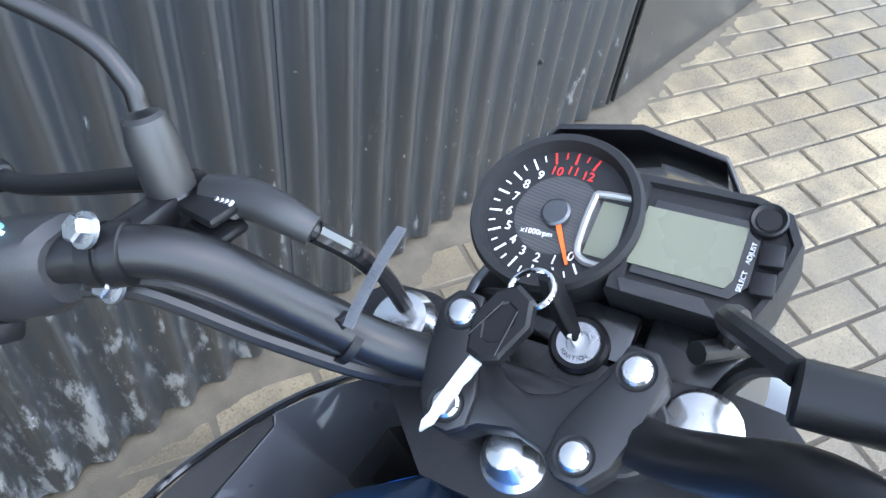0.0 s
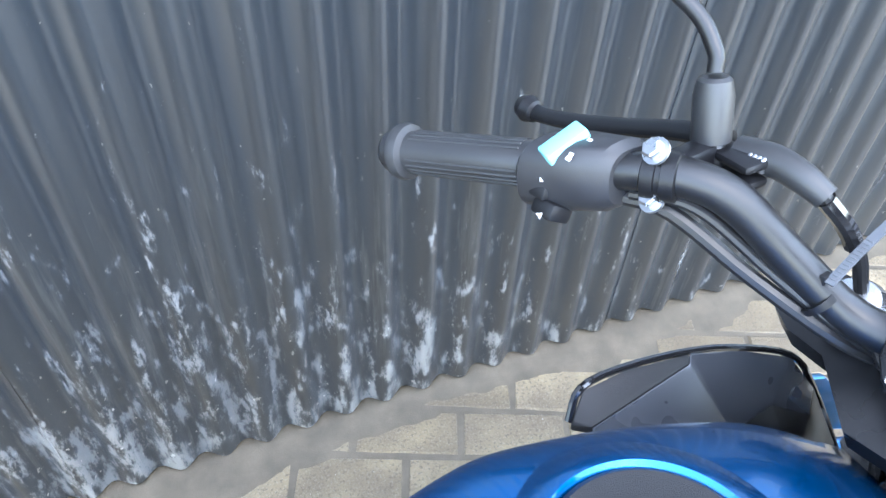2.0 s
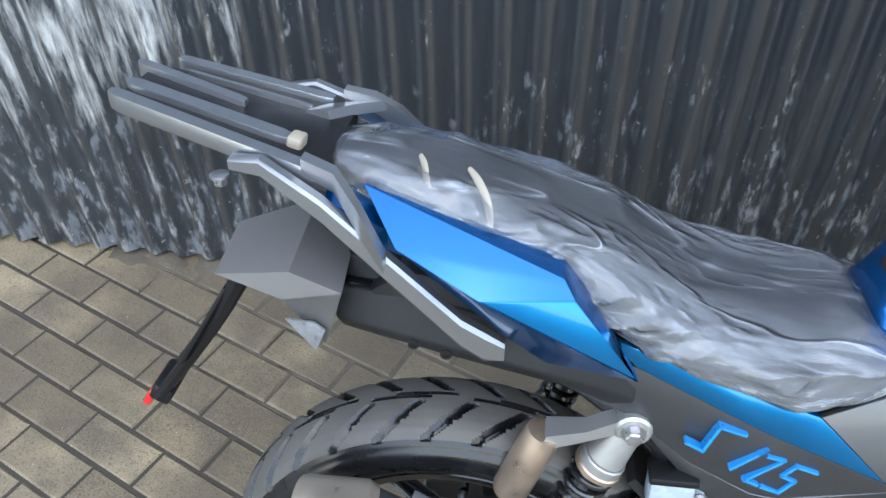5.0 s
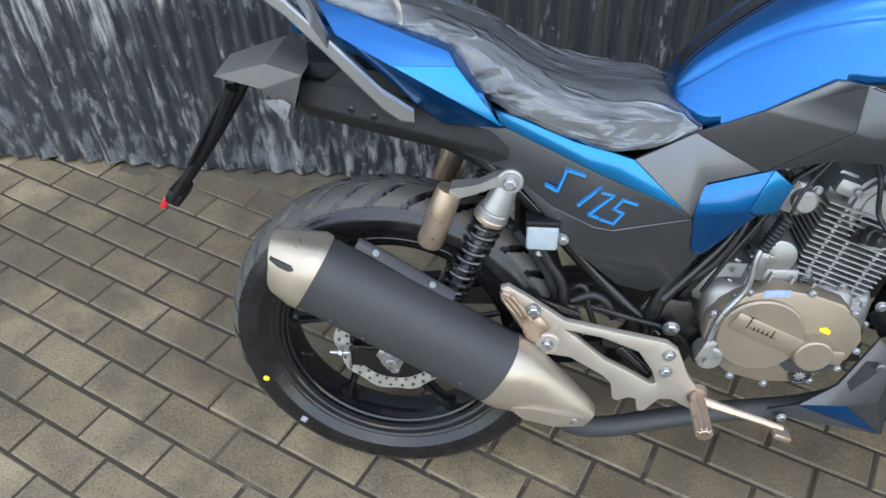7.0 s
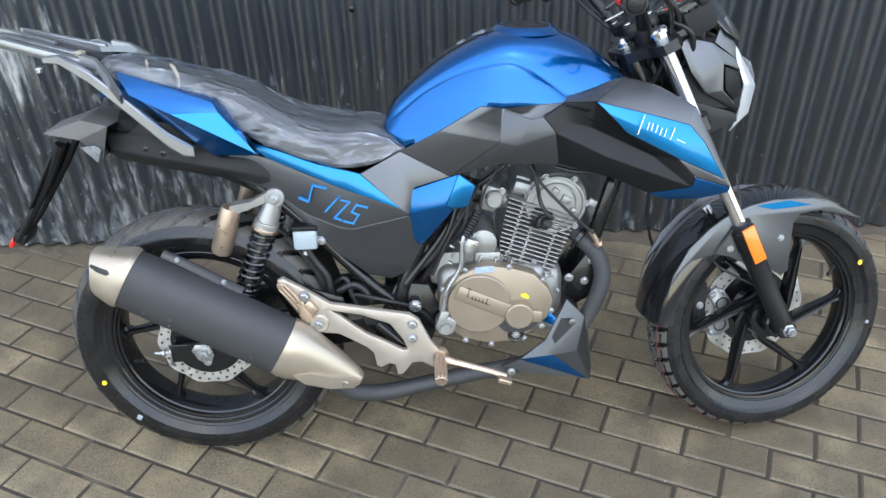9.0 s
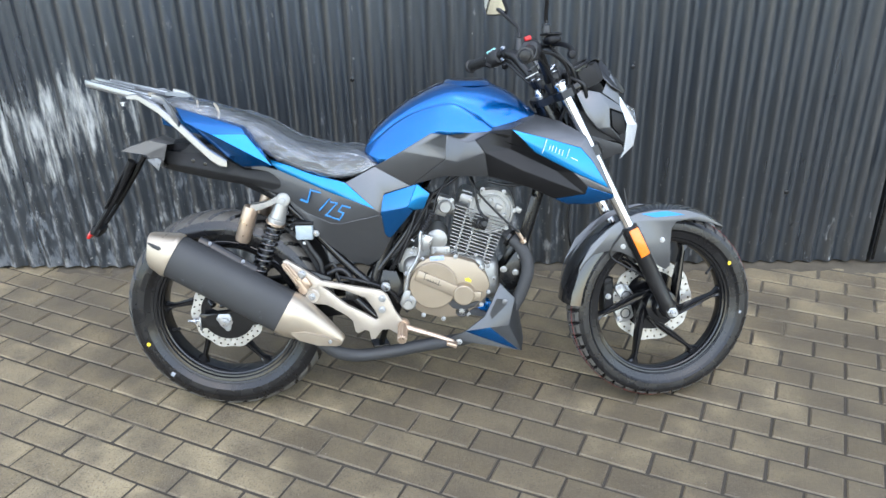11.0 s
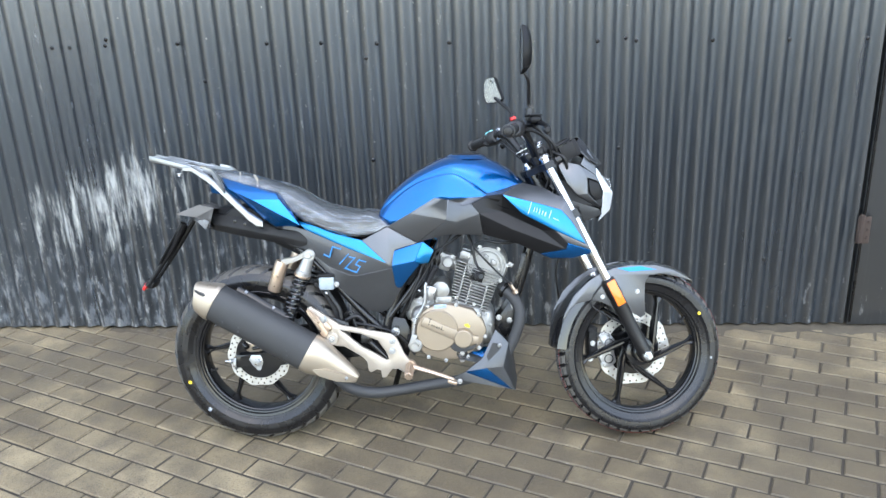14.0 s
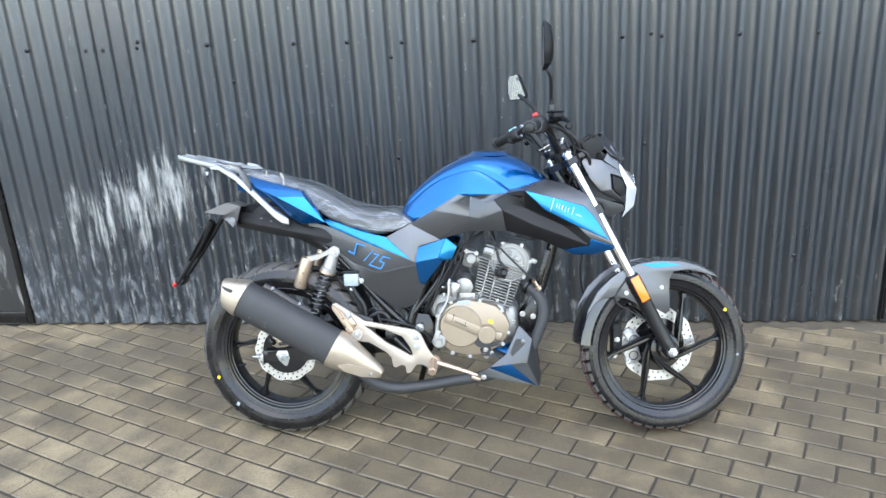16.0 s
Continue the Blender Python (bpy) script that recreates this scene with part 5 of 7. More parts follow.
# ---- fork, brackets, front fender
FORK_TOP, FORK_LOW = Vector((1.008, 0, 0.93)), FRONT_HUB
fd = (FORK_LOW - FORK_TOP).normalized()
FU = fd.cross(Vector((0, 1, 0))).normalized()
for s in (-1, 1):
    o = Vector((0, s * 0.084, 0))
    leg = part("fork_leg", join(lathe(FORK_TOP + o + fd * 0.44, fd, [(0, 0.023), (0.004, 0.0265), (0.05, 0.0265), (0.056, 0.0245), (0.24, 0.0225), (0.27, 0.024), (0.3, 0.018)], 28), rod(FORK_LOW + Vector((0, s * 0.104, 0)), FORK_LOW + Vector((0, s * 0.07, 0)), 0.021, seg=24)), BAR_BLACK, bike, "black lower fork leg", STEER)
    part("fork_tube", rod(FORK_TOP + o - fd * 0.035, FORK_TOP + o + fd * 0.45, 0.0165, seg=24), CHROME, leg, "bright chrome fork tube", STEER)
    part("fork_cap", lathe(FORK_TOP + o - fd * 0.035, -fd, [(0, 0.0205), (0.006, 0.0205), (0.011, 0.017), (0.013, 0.009), (0.013, 0)], 28), POLISHED, leg, "chrome fork cap", STEER)
    part("dust_seal", lathe(FORK_TOP + o + fd * 0.425, fd, [(0, 0.02), (0.004, 0.0245), (0.02, 0.0255)], 24), CABLE, leg, "", STEER)
    rc = FORK_TOP + o + fd * 0.475 + Vector((0, s * 0.027, 0))
    ang = math.degrees(math.atan2(fd.x, -fd.z))
    part("reflector_base", box(rc, (0.036, 0.006, 0.096), 0.003, (0, -ang, 0)), BLACK, leg, "", STEER)
    part("reflector", box(rc + Vector((0, s * 0.004, 0)), (0.03, 0.006, 0.09), 0.002, (0, -ang, 0)), ORANGE, leg, "orange rectangular reflector", STEER)
tc_c = FORK_TOP - FU * 0.0
part("upper_bracket", join(loft([[Vector((0, y, 0)) + tc_c + a * FU + b * (-fd) for a, b in ((-w0, 0.0), (w1, 0.0), (w1, 0.022), (-w0, 0.022))] for y, w0, w1 in ((-0.132, 0.02, 0.012), (-0.115, 0.03, 0.026), (-0.085, 0.034, 0.028), (-0.045, 0.07, 0.02), (0.045, 0.07, 0.02), (0.085, 0.034, 0.028), (0.115, 0.03, 0.026), (0.132, 0.02, 0.012))])), BAR_BLACK, bike, "black upper fork bracket", STEER)
part("lower_bracket", join(loft([[Vector((0, y, 0)) + tc_c + fd * 0.19 + a * FU + b * (-fd) for a, b in ((-w0, 0.0), (w1, 0.0), (w1, 0.03), (-w0, 0.03))] for y, w0, w1 in ((-0.108, 0.02, 0.015), (-0.088, 0.03, 0.028), (-0.04, 0.07, 0.02), (0.04, 0.07, 0.02), (0.088, 0.03, 0.028), (0.108, 0.02, 0.015))])), FRAME_BLACK, bike, "", STEER)
part("stem_nut", lathe(STEM + STEER_AXIS * 0.0, STEER_AXIS, [(-0.03, 0.018), (-0.018, 0.018), (-0.016, 0.0145), (-0.008, 0.0145), (-0.005, 0.0125), (0.0, 0.0095), (0.002, 0.005), (0.002, 0)], 28), POLISHED, bike, "chrome steering stem nut", STEER)


def fender_mesh(a0, a1, r, w_keys, drop, thick=0.004):
    """A mudguard shell round the front wheel from angle a0 to a1 (degrees, 0 ahead, 90 up)."""
    outer = []
    n = 30
    for i in range(n + 1):
        u = i / n
        a = radians(a0 + (a1 - a0) * u)
        w = hermite(w_keys, u)
        d = hermite(drop, u)
        row = []
        for k in range(13):
            q = k / 12 * 2 - 1
            if abs(q) < 0.7:
                y, rr = w * q / 0.7, r - 0.012 * (q / 0.7) ** 2
            else:
                e = (abs(q) - 0.7) / 0.3
                y, rr = w * math.copysign(1 + 0.03 * e, q), r - 0.012 - d * e
            row.append(Vector((rr * math.cos(a), y, rr * math.sin(a))))
        outer.append(row)
    bm = bmesh.new()
    A = [[bm.verts.new(p) for p in row] for row in outer]
    B = [[bm.verts.new(p - Vector((p.x, 0, p.z)).normalized() * thick * 0.7 - Vector((0, math.copysign(thick * 0.6, p.y) if abs(p.y) > 0.03 else 0, 0))) for p in row] for row in outer]
    for G, flip in ((A, False), (B, True)):
        for i in range(n):
            for k in range(12):
                f = (G[i][k], G[i + 1][k], G[i + 1][k + 1], G[i][k + 1])
                bm.faces.new(f[::-1] if flip else f)
    for i in range(n):
        for k in (0, 12):
            bm.faces.new((A[i][k], A[i + 1][k], B[i + 1][k], B[i][k]))
    for i in (0, n):
        for k in range(12):
            bm.faces.new((A[i][k], A[i][k + 1], B[i][k + 1], B[i][k]))
    return bm


fender = part("front_fender", fender_mesh(50, 174, FRONT_R + 0.026, [(0, 0.022), (0.12, 0.05), (0.3, 0.066), (1, 0.066)], [(0, 0.004), (0.3, 0.02), (1, 0.03)]), GLOSS_BLACK, bike, "gloss black front mudguard with grey and blue sides", front_at)
cheek = [(0.179, 0.244), (0.106, 0.284), (0.048, 0.303), (-0.045, 0.308), (-0.103, 0.3), (-0.157, 0.28), (-0.196, 0.256), (-0.244, 0.212), (-0.278, 0.152), (-0.296, 0.079), (-0.283, 0.127), (-0.257, 0.167), (-0.236, 0.184), (-0.183, 0.195),
         (-0.148, 0.186), (-0.11, 0.166), (-0.05, 0.15), (-0.012, 0.126), (0.004, 0.136), (0.003, 0.203), (0.006, 0.25), (0.021, 0.27), (0.062, 0.274), (0.113, 0.263)]
for s in (-1, 1):
    ck = part("fender_cheek", slab(cheek, s * 0.0665, s * 0.0715, 0.0015), MID_GREY, fender, "grey side of the front mudguard", front_at)
    part("blue_flash", slab([(0.046, 0.289), (-0.011, 0.304), (-0.092, 0.299), (-0.047, 0.286)], s * 0.0718, s * 0.0726, 0.0), SKY_BLUE, ck, "light blue flash", front_at)
    for x, z in ((-0.145, 0.204), (-0.023, 0.217)):
        part("bolt", bolt((x, s * 0.0715, z), (0, s, 0), 0.006, 0.006), ZINC, ck, "", front_at)
cal = part("front_caliper", slab([(-0.13, 0.05), (-0.108, 0.066), (-0.086, 0.056), (-0.062, 0.024), (-0.072, -0.008), (-0.062, -0.046), (-0.088, -0.066), (-0.114, -0.06), (-0.128, -0.028), (-0.104, 0.008)], 0.034, 0.06, 0.005), SILVER, bike, "silver and black front brake caliper", front_at)
part("caliper_body", join(box((-0.148, 0.058, 0.026), (0.036, 0.05, 0.118), 0.01), rod((-0.15, 0.03, 0.055), (-0.15, 0.04, 0.055), 0.014), rod((-0.146, 0.03, 0.0), (-0.146, 0.04, 0.0), 0.014)), ROUGH_BLACK, cal, "", front_at)
for x, z in ((-0.09, 0.022), (-0.092, -0.034)):
    part("piston_bore", lathe((x, 0.034, z), (0, -1, 0), [(-0.004, 0.017), (0.0015, 0.017), (0.002, 0.014), (-0.003, 0.013), (-0.003, 0)], 20), ROUGH_BLACK, cal, "", front_at)
for x, z in ((-0.118, 0.05), (-0.15, 0.025), (-0.16, -0.03), (-0.112, -0.052)):
    part("bolt", bolt((x, 0.033, z), (0, -1, 0), 0.007, 0.007), ZINC, cal, "", front_at)
part("speedometer_drive", lathe((0, -0.048, 0), (0, -1, 0), [(0, 0.034), (0.018, 0.034), (0.022, 0.03), (0.023, 0)], 28), RIM_BLACK, bike, "", front_at)
part("sensor_cable", tube([(1.345, -0.08, 0.30), (1.30, -0.095, 0.36), (1.2, -0.1, 0.42), (1.14, -0.1, 0.47), (1.19, -0.11, 0.56), (1.18, -0.1, 0.66)], 0.003, 8), CABLE, bike, "", STEER)
part("brake_hose", tube([(1.21, 0.06, 0.35), (1.1, 0.09, 0.42), (1.07, 0.09, 0.55), (1.09, 0.06, 0.7), (1.05, 0.02, 0.85)], 0.004, 8), CABLE, bike, "", STEER)

# ---- headlamp, nose cowl, fly screen
cowl_v = [(1.041, -0.085, 0.936), (1.057, -0.080, 0.950), (1.108, -0.088, 0.938), (1.169, -0.080, 0.902), (1.182, -0.078, 0.882), (1.137, -0.092, 0.894), (1.138, -0.094, 0.840), (1.172, -0.085, 0.804), (1.193, -0.070, 0.785), (1.102, -0.090, 0.835), (1.067, -0.090, 0.879), (1.050, -0.088, 0.914), (1.188, -0.076, 0.875), (1.193, -0.076, 0.820), (1.169, -0.084, 0.813)]
fin_v = [(1.117, -0.085, 0.938), (1.150, -0.062, 0.991), (1.173, -0.062, 0.951), (1.175, -0.075, 0.899)]
recess_v = [(1.145, -0.083, 0.888), (1.189, -0.070, 0.873), (1.194, -0.070, 0.822), (1.174, -0.076, 0.815), (1.150, -0.083, 0.838)]
strip_v = [(1.175, -0.068, 0.928), (1.192, -0.062, 0.908), (1.240, -0.050, 0.840), (1.228, -0.050, 0.780), (1.185, -0.050, 0.741), (1.193, -0.060, 0.766), (1.198, -0.074, 0.846), (1.175, -0.074, 0.899)]
chin_v = [(1.081, -0.080, 0.818), (1.183, -0.070, 0.786), (1.198, -0.060, 0.766), (1.133, -0.060, 0.744), (1.111, -0.070, 0.777)]
for s in (-1, 1):
    for nm, vv, faces, mat_, label in (("nose_cowl", cowl_v, [(0, 1, 2, 5, 6, 9, 10, 11), (2, 3, 4, 5), (6, 7, 8, 9), (4, 12, 5), (6, 14, 7)], MID_GREY, "grey headlamp cowl"), ("cowl_fin", fin_v, [(0, 1, 2, 3)], MID_GREY, "grey upright fin of the headlamp cowl"),
                                       ("cowl_recess", recess_v, [(0, 1, 2, 3, 4)], BLACK, ""), ("lamp_strip", strip_v, [(0, 1, 6, 7), (1, 2, 6), (2, 3, 6), (3, 4, 5, 6)], LAMP_STRIP, "bright daytime lamp strip"), ("chin_cover", chin_v, [(0, 1, 2, 3, 4)], GREY, "")):
        bm = panel(vv, faces, 0.007, 0.002)
        part(nm, bm if s < 0 else flipped(bm), mat_, bike, label, STEER)
part("headlamp_shell", loft([[(x, y * w, z + q * h) for y, q in ((-1, 0.5), (-0.6, 1), (0.6, 1), (1, 0.5), (1, -0.5), (0.5, -1), (-0.5, -1), (-1, -0.5))] for x, w, z, h in ((1.06, 0.06, 0.85, 0.07), (1.13, 0.075, 0.845, 0.085), (1.19, 0.07, 0.835, 0.08), (1.205, 0.06, 0.835, 0.07))]), BLACK, bike, "", STEER)
part("headlamp_lens", loft([[(x, y * w, z + q * h) for y, q in ((-1, 0.5), (-0.6, 1), (0.6, 1), (1, 0.5), (0.8, -0.7), (0.4, -1), (-0.4, -1), (-0.8, -0.7))] for x, w, z, h in ((1.205, 0.06, 0.835, 0.07), (1.235, 0.05, 0.83, 0.058), (1.245, 0.03, 0.828, 0.035))]), CLEAR, bike, "clear headlamp lens", STEER)
screen = panel([(1.10, -0.075, 1.005), (1.125, -0.05, 1.03), (1.13, 0, 1.037), (1.125, 0.05, 1.03), (1.10, 0.075, 1.005), (1.185, -0.068, 0.935), (1.205, -0.04, 0.94), (1.21, 0, 0.942), (1.205, 0.04, 0.94), (1.185, 0.068, 0.935), (1.15, -0.08, 0.955), (1.15, 0.08, 0.955)],
               [(0, 1, 6, 5, 10), (1, 2, 7, 6), (2, 3, 8, 7), (3, 4, 11, 9, 8)], 0.004, 0.002, (-0.8, 0, -0.6))
part("fly_screen", screen, GLOSS_BLACK, bike, "gloss black fly screen", STEER)

# ---- engine
engine = part("engine", join(
    box((0.665, 0, 0.385), (0.25, 0.19, 0.17), 0.03, seg=3), box((0.77, 0, 0.39), (0.12, 0.15, 0.13), 0.03, seg=3), box((0.6, 0.01, 0.455), (0.16, 0.15, 0.09), 0.02), box((0.7, 0, 0.455), (0.15, 0.13, 0.07), 0.012, (0, 20, 0)),
    lathe((0.65, 0.05, 0.4), (0, 1, 0), [(0, 0.085), (0.06, 0.085), (0.075, 0.07), (0.078, 0)], 40)), CAST, bike, "air-cooled single-cylinder engine with champagne side cover")
cover_line = [(0.541, 0.379), (0.545, 0.415), (0.565, 0.447), (0.6, 0.472), (0.645, 0.488), (0.706, 0.479), (0.757, 0.462), (0.79, 0.425), (0.802, 0.391), (0.788, 0.35), (0.755, 0.318), (0.707, 0.291), (0.65, 0.289), (0.595, 0.304), (0.56, 0.333)]
cover = part("clutch_cover", join(slab(cover_line, -0.122, -0.085, 0.007), lathe((0.632, -0.12, 0.394), (0, -1, 0), [(0, 0.073), (0.007, 0.072), (0.010, 0.069), (0.0105, 0.0)], 56),
     lathe((0.722, -0.12, 0.366), (0, -1, 0), [(0, 0.036), (0.012, 0.033), (0.02, 0.031), (0.022, 0.028), (0.022, 0)], 36), box((0.653, -0.127, 0.398), (0.155, 0.018, 0.036), 0.004, (0, 24.7, 0)), box((0.75, -0.126, 0.361), (0.05, 0.016, 0.03), 0.004, (0, 5, 0))), BRONZE, engine, "champagne lacquered clutch cover")
# no hollow is cut: a matt black plate paints the recess's shade
part("recess_shade", slab([(0.66, 0.352), (0.69, 0.366), (0.72, 0.33), (0.775, 0.346), (0.755, 0.325), (0.725, 0.315), (0.69, 0.32)], -0.1262, -0.12, 0.002), MATTE_BLACK, cover)
for x, z, h, tilt in ((0.608, 0.427, 0.024, 18), (0.617, 0.415, 0.009, 10), (0.624, 0.4125, 0.009, 10), (0.632, 0.409, 0.009, 12), (0.640, 0.406, 0.009, 10), (0.649, 0.405, 0.017, 18)):
    part("script_bar", box((x, -0.1364, z), (0.0019, 0.001, h), 0.0002, (0, tilt, 0)), BLACK, cover)
part("script_bar", box((0.633, -0.1362, 0.4065), (0.05, 0.0008, 0.0013), 0.0002, (0, 24.7, 0)), BLACK, cover)
part("script_bar", box((0.611, -0.1362, 0.4375), (0.012, 0.0008, 0.0016), 0.0002, (0, 24.7, 0)), BLACK, cover)
part("paint_mark", slab([(0.726, 0.414), (0.737, 0.416), (0.746, 0.408), (0.744, 0.401), (0.735, 0.404), (0.727, 0.408)], -0.1235, -0.1215, 0), YELLOW, cover, "yellow paint mark")
oil = part("oil_filler", lathe((0.716, -0.121, 0.311), (0, -1, 0), [(0, 0.019), (0.004, 0.019), (0.005, 0.016), (0.004, 0.0145), (0.004, 0)], 28), GLOSS_BLACK, engine, "black oil filler cap with a silver star")
part("star", join(*[box((0.716, -0.1255, 0.311), (0.003, 0.0015, 0.02), 0.0005, (0, 45 * k, 0)) for k in range(4)]), SILVER, oil)
for x, z in ((0.559, 0.336), (0.6, 0.3), (0.66, 0.287), (0.735, 0.3), (0.775, 0.33), (0.796, 0.37), (0.776, 0.447), (0.7, 0.482), (0.602, 0.477), (0.552, 0.432)):
    part("cover_bolt", bolt((x, -0.1215, z), (0, -1, 0), 0.0052, 0.006), ZINC, engine)
part("sticker", box((0.645, -0.1225, 0.478), (0.042, 0.001, 0.014), 0.0003, (0, -4, 0)), LABEL_BLUE, cover, "small pale blue label")
part("shaft_boss", join(lathe((0.556, -0.1, 0.343), (0, -1, 0), [(0, 0.024), (0.03, 0.024), (0.034, 0.02), (0.034, 0.012), (0.045, 0.011), (0.045, 0)], 28), box((0.548, -0.13, 0.36), (0.02, 0.012, 0.05), 0.004, (0, 20, 0))), CAST, engine)
part("starter_motor", lathe((0.645, -0.088, 0.525), (0, 1, 0), [(0, 0.024), (0.004, 0.031), (0.1, 0.033), (0.11, 0.03), (0.111, 0)], 36), CAST, engine, "cylindrical starter motor")
part("starter_base", box((0.655, -0.05, 0.49), (0.06, 0.08, 0.03), 0.006), CAST, engine)
for x, z in ((0.575, 0.5), (0.61, 0.515), (0.7, 0.5), (0.76, 0.475), (0.8, 0.44), (0.815, 0.4), (0.69, 0.47)):
    part("case_bolt", bolt((x, -0.085, z), (0, -1, 0), 0.0045, 0.007), ZINC, engine)
for k in range(4):
    part("case_rib", box((0.6 + 0.035 * k, -0.09, 0.492 - 0.006 * k), (0.004, 0.02, 0.03), 0.001, (0, 15, 0)), CAST, engine)
# cylinder with its cooling fins
CYL = pose(0.742, 0, 0.462, 0, 20, 0)
barrel = part("cylinder", lathe((0, 0, 0), (0, 0, 1), [(0, 0.05), (0.14, 0.056), (0.145, 0.05)], 36), CAST, engine, "finned aluminium cylinder", CYL)
for k in range(16):
    h = -0.012 + 0.0104 * k
    x0, x1 = interp([(-0.012, -0.04), (0.01, -0.066), (0.04, -0.077), (0.145, -0.094)], h), 0.064 + 0.004 * k / 15
    part("fin", box(((x0 + x1) / 2, 0, h), (x1 - x0, 0.15 + 0.001 * k, 0.0034), 0.0012, seg=1), CAST, barrel, "", CYL)
for x in (-0.05, -0.018, 0.038):
    part("fin_rib", box((x, -0.066, 0.065), (0.007, 0.01, 0.15), 0.002, (0, -4, 0)), CAST, barrel, "", CYL)
head = part("cylinder_head", join(box((-0.02, 0, 0.168), (0.14, 0.13, 0.03), 0.01), lathe((0.012, -0.07, 0.158), (0, 1, 0), [(0, 0.05), (0.003, 0.066), (0.008, 0.071), (0.03, 0.0735), (0.115, 0.0735), (0.135, 0.07), (0.14, 0.05)], 48), box((-0.065, 0, 0.166), (0.05, 0.09, 0.05), 0.012)), CAST, engine, "aluminium cylinder head cover", CYL)
for r0, r1 in ((0.066, 0.06), (0.05, 0.045)):
    part("cover_ridge", lathe((0.012, -0.07, 0.158), (0, -1, 0), [(-0.004, r0 + 0.001), (0.004, r0), (0.005, r0 - 0.001), (0.005, r1 + 0.001), (0.004, r1), (-0.004, r1 - 0.001)], 48, True), CAST, head, "", CYL)
for a in (-30, 20, 75, 130, 170):
    part("head_bolt", bolt((0.012 + 0.069 * math.cos(radians(a)), -0.071, 0.158 + 0.069 * math.sin(radians(a))), (0, -1, 0), 0.0055, 0.007), ZINC, head, "", CYL)
for dx, dz, w in ((0.018, 0.018, 0.022), (-0.012, 0.03, 0.016), (0.042, 0.0, 0.014), (0.075, 0.03, 0.02)):
    part("cover_lug", box((0.012 + dx, -0.072, 0.158 + dz), (w, 0.014, w * 0.8), 0.003, (0, 12, 0)), CAST, head, "", CYL)
part("plug_boss", box((-0.008, -0.075, 0.117), (0.046, 0.012, 0.042), 0.004), BLACK, barrel, "", CYL)
part("spark_plug_cap", join(lathe((-0.006, -0.082, 0.115), (0.3, -1, 0.3), [(0, 0.015), (0.012, 0.015), (0.014, 0.0115), (0.03, 0.011), (0.033, 0.008), (0.033, 0)], 20)), CABLE, engine, "black spark plug cap", CYL)
part("plug_lead", tube([(0.796, -0.118, 0.592), (0.784, -0.118, 0.602), (0.769, -0.105, 0.626), (0.758, -0.1, 0.683), (0.744, -0.06, 0.73)], 0.0045, 10), CABLE, bike)
part("sensor_wire", tube([(0.742, -0.09, 0.73), (0.75, -0.1, 0.7), (0.775, -0.1, 0.661), (0.844, -0.1, 0.587), (0.89, -0.092, 0.543)], 0.0032, 8), CABLE, bike)
part("exhaust_sensor", join(rod((0.883, -0.088, 0.549), (0.902, -0.085, 0.518), 0.006), bolt((0.9, -0.086, 0.52), (0.5, 0, -0.85), 0.009, 0.012)), COPPER_ZINC, bike, "plated exhaust gas sensor")
# intake
carb = part("throttle_body", join(rod((0.64, -0.02, 0.628), (0.715, -0.02, 0.602), 0.024, seg=24), box((0.665, -0.03, 0.618), (0.04, 0.05, 0.06), 0.008, (0, 20, 0)), lathe((0.672, -0.05, 0.62), (0, -1, 0), [(0, 0.02), (0.02, 0.02), (0.024, 0.015), (0.024, 0)], 24)), CAST, bike, "cast throttle body")
for x, z in ((0.655, 0.645), (0.69, 0.637)):
    part("bolt", bolt((x, -0.056, z), (0, -1, 0), 0.006, 0.006), ZINC, carb)
part("intake_boot", rod((0.575, -0.02, 0.645), (0.645, -0.02, 0.625), 0.03, 0.026, seg=24), CABLE, bike)
part("clutch_cable", tube([(0.547, -0.13, 0.36), (0.56, -0.13, 0.43), (0.592, -0.13, 0.49), (0.598, -0.128, 0.552), (0.614, -0.12, 0.58)], [0.006, 0.006, 0.0055, 0.005, 0.005], 10), ZINC, bike)
part("cable_boot", join(*[lathe(Vector((0.604, -0.122, 0.56)) + Vector((0.03, 0.008, 0.055)) * (k / 9), (0.03, 0.008, 0.055), [(0, 0.0095), (0.0035, 0.012), (0.007, 0.0095)], 14) for k in range(9)]), CABLE, bike, "ribbed rubber cable boot")
part("clutch_wire", tube([(0.637, -0.113, 0.618), (0.65, -0.11, 0.663), (0.69, -0.1, 0.722), (0.72, -0.08, 0.76)], 0.003, 8), CABLE, bike)
part("clutch_bracket", join(box((0.612, -0.105, 0.52), (0.03, 0.006, 0.05), 0.002, (0, 20, 0)), box((0.6, -0.11, 0.545), (0.02, 0.02, 0.006), 0.002)), ZINC, bike)
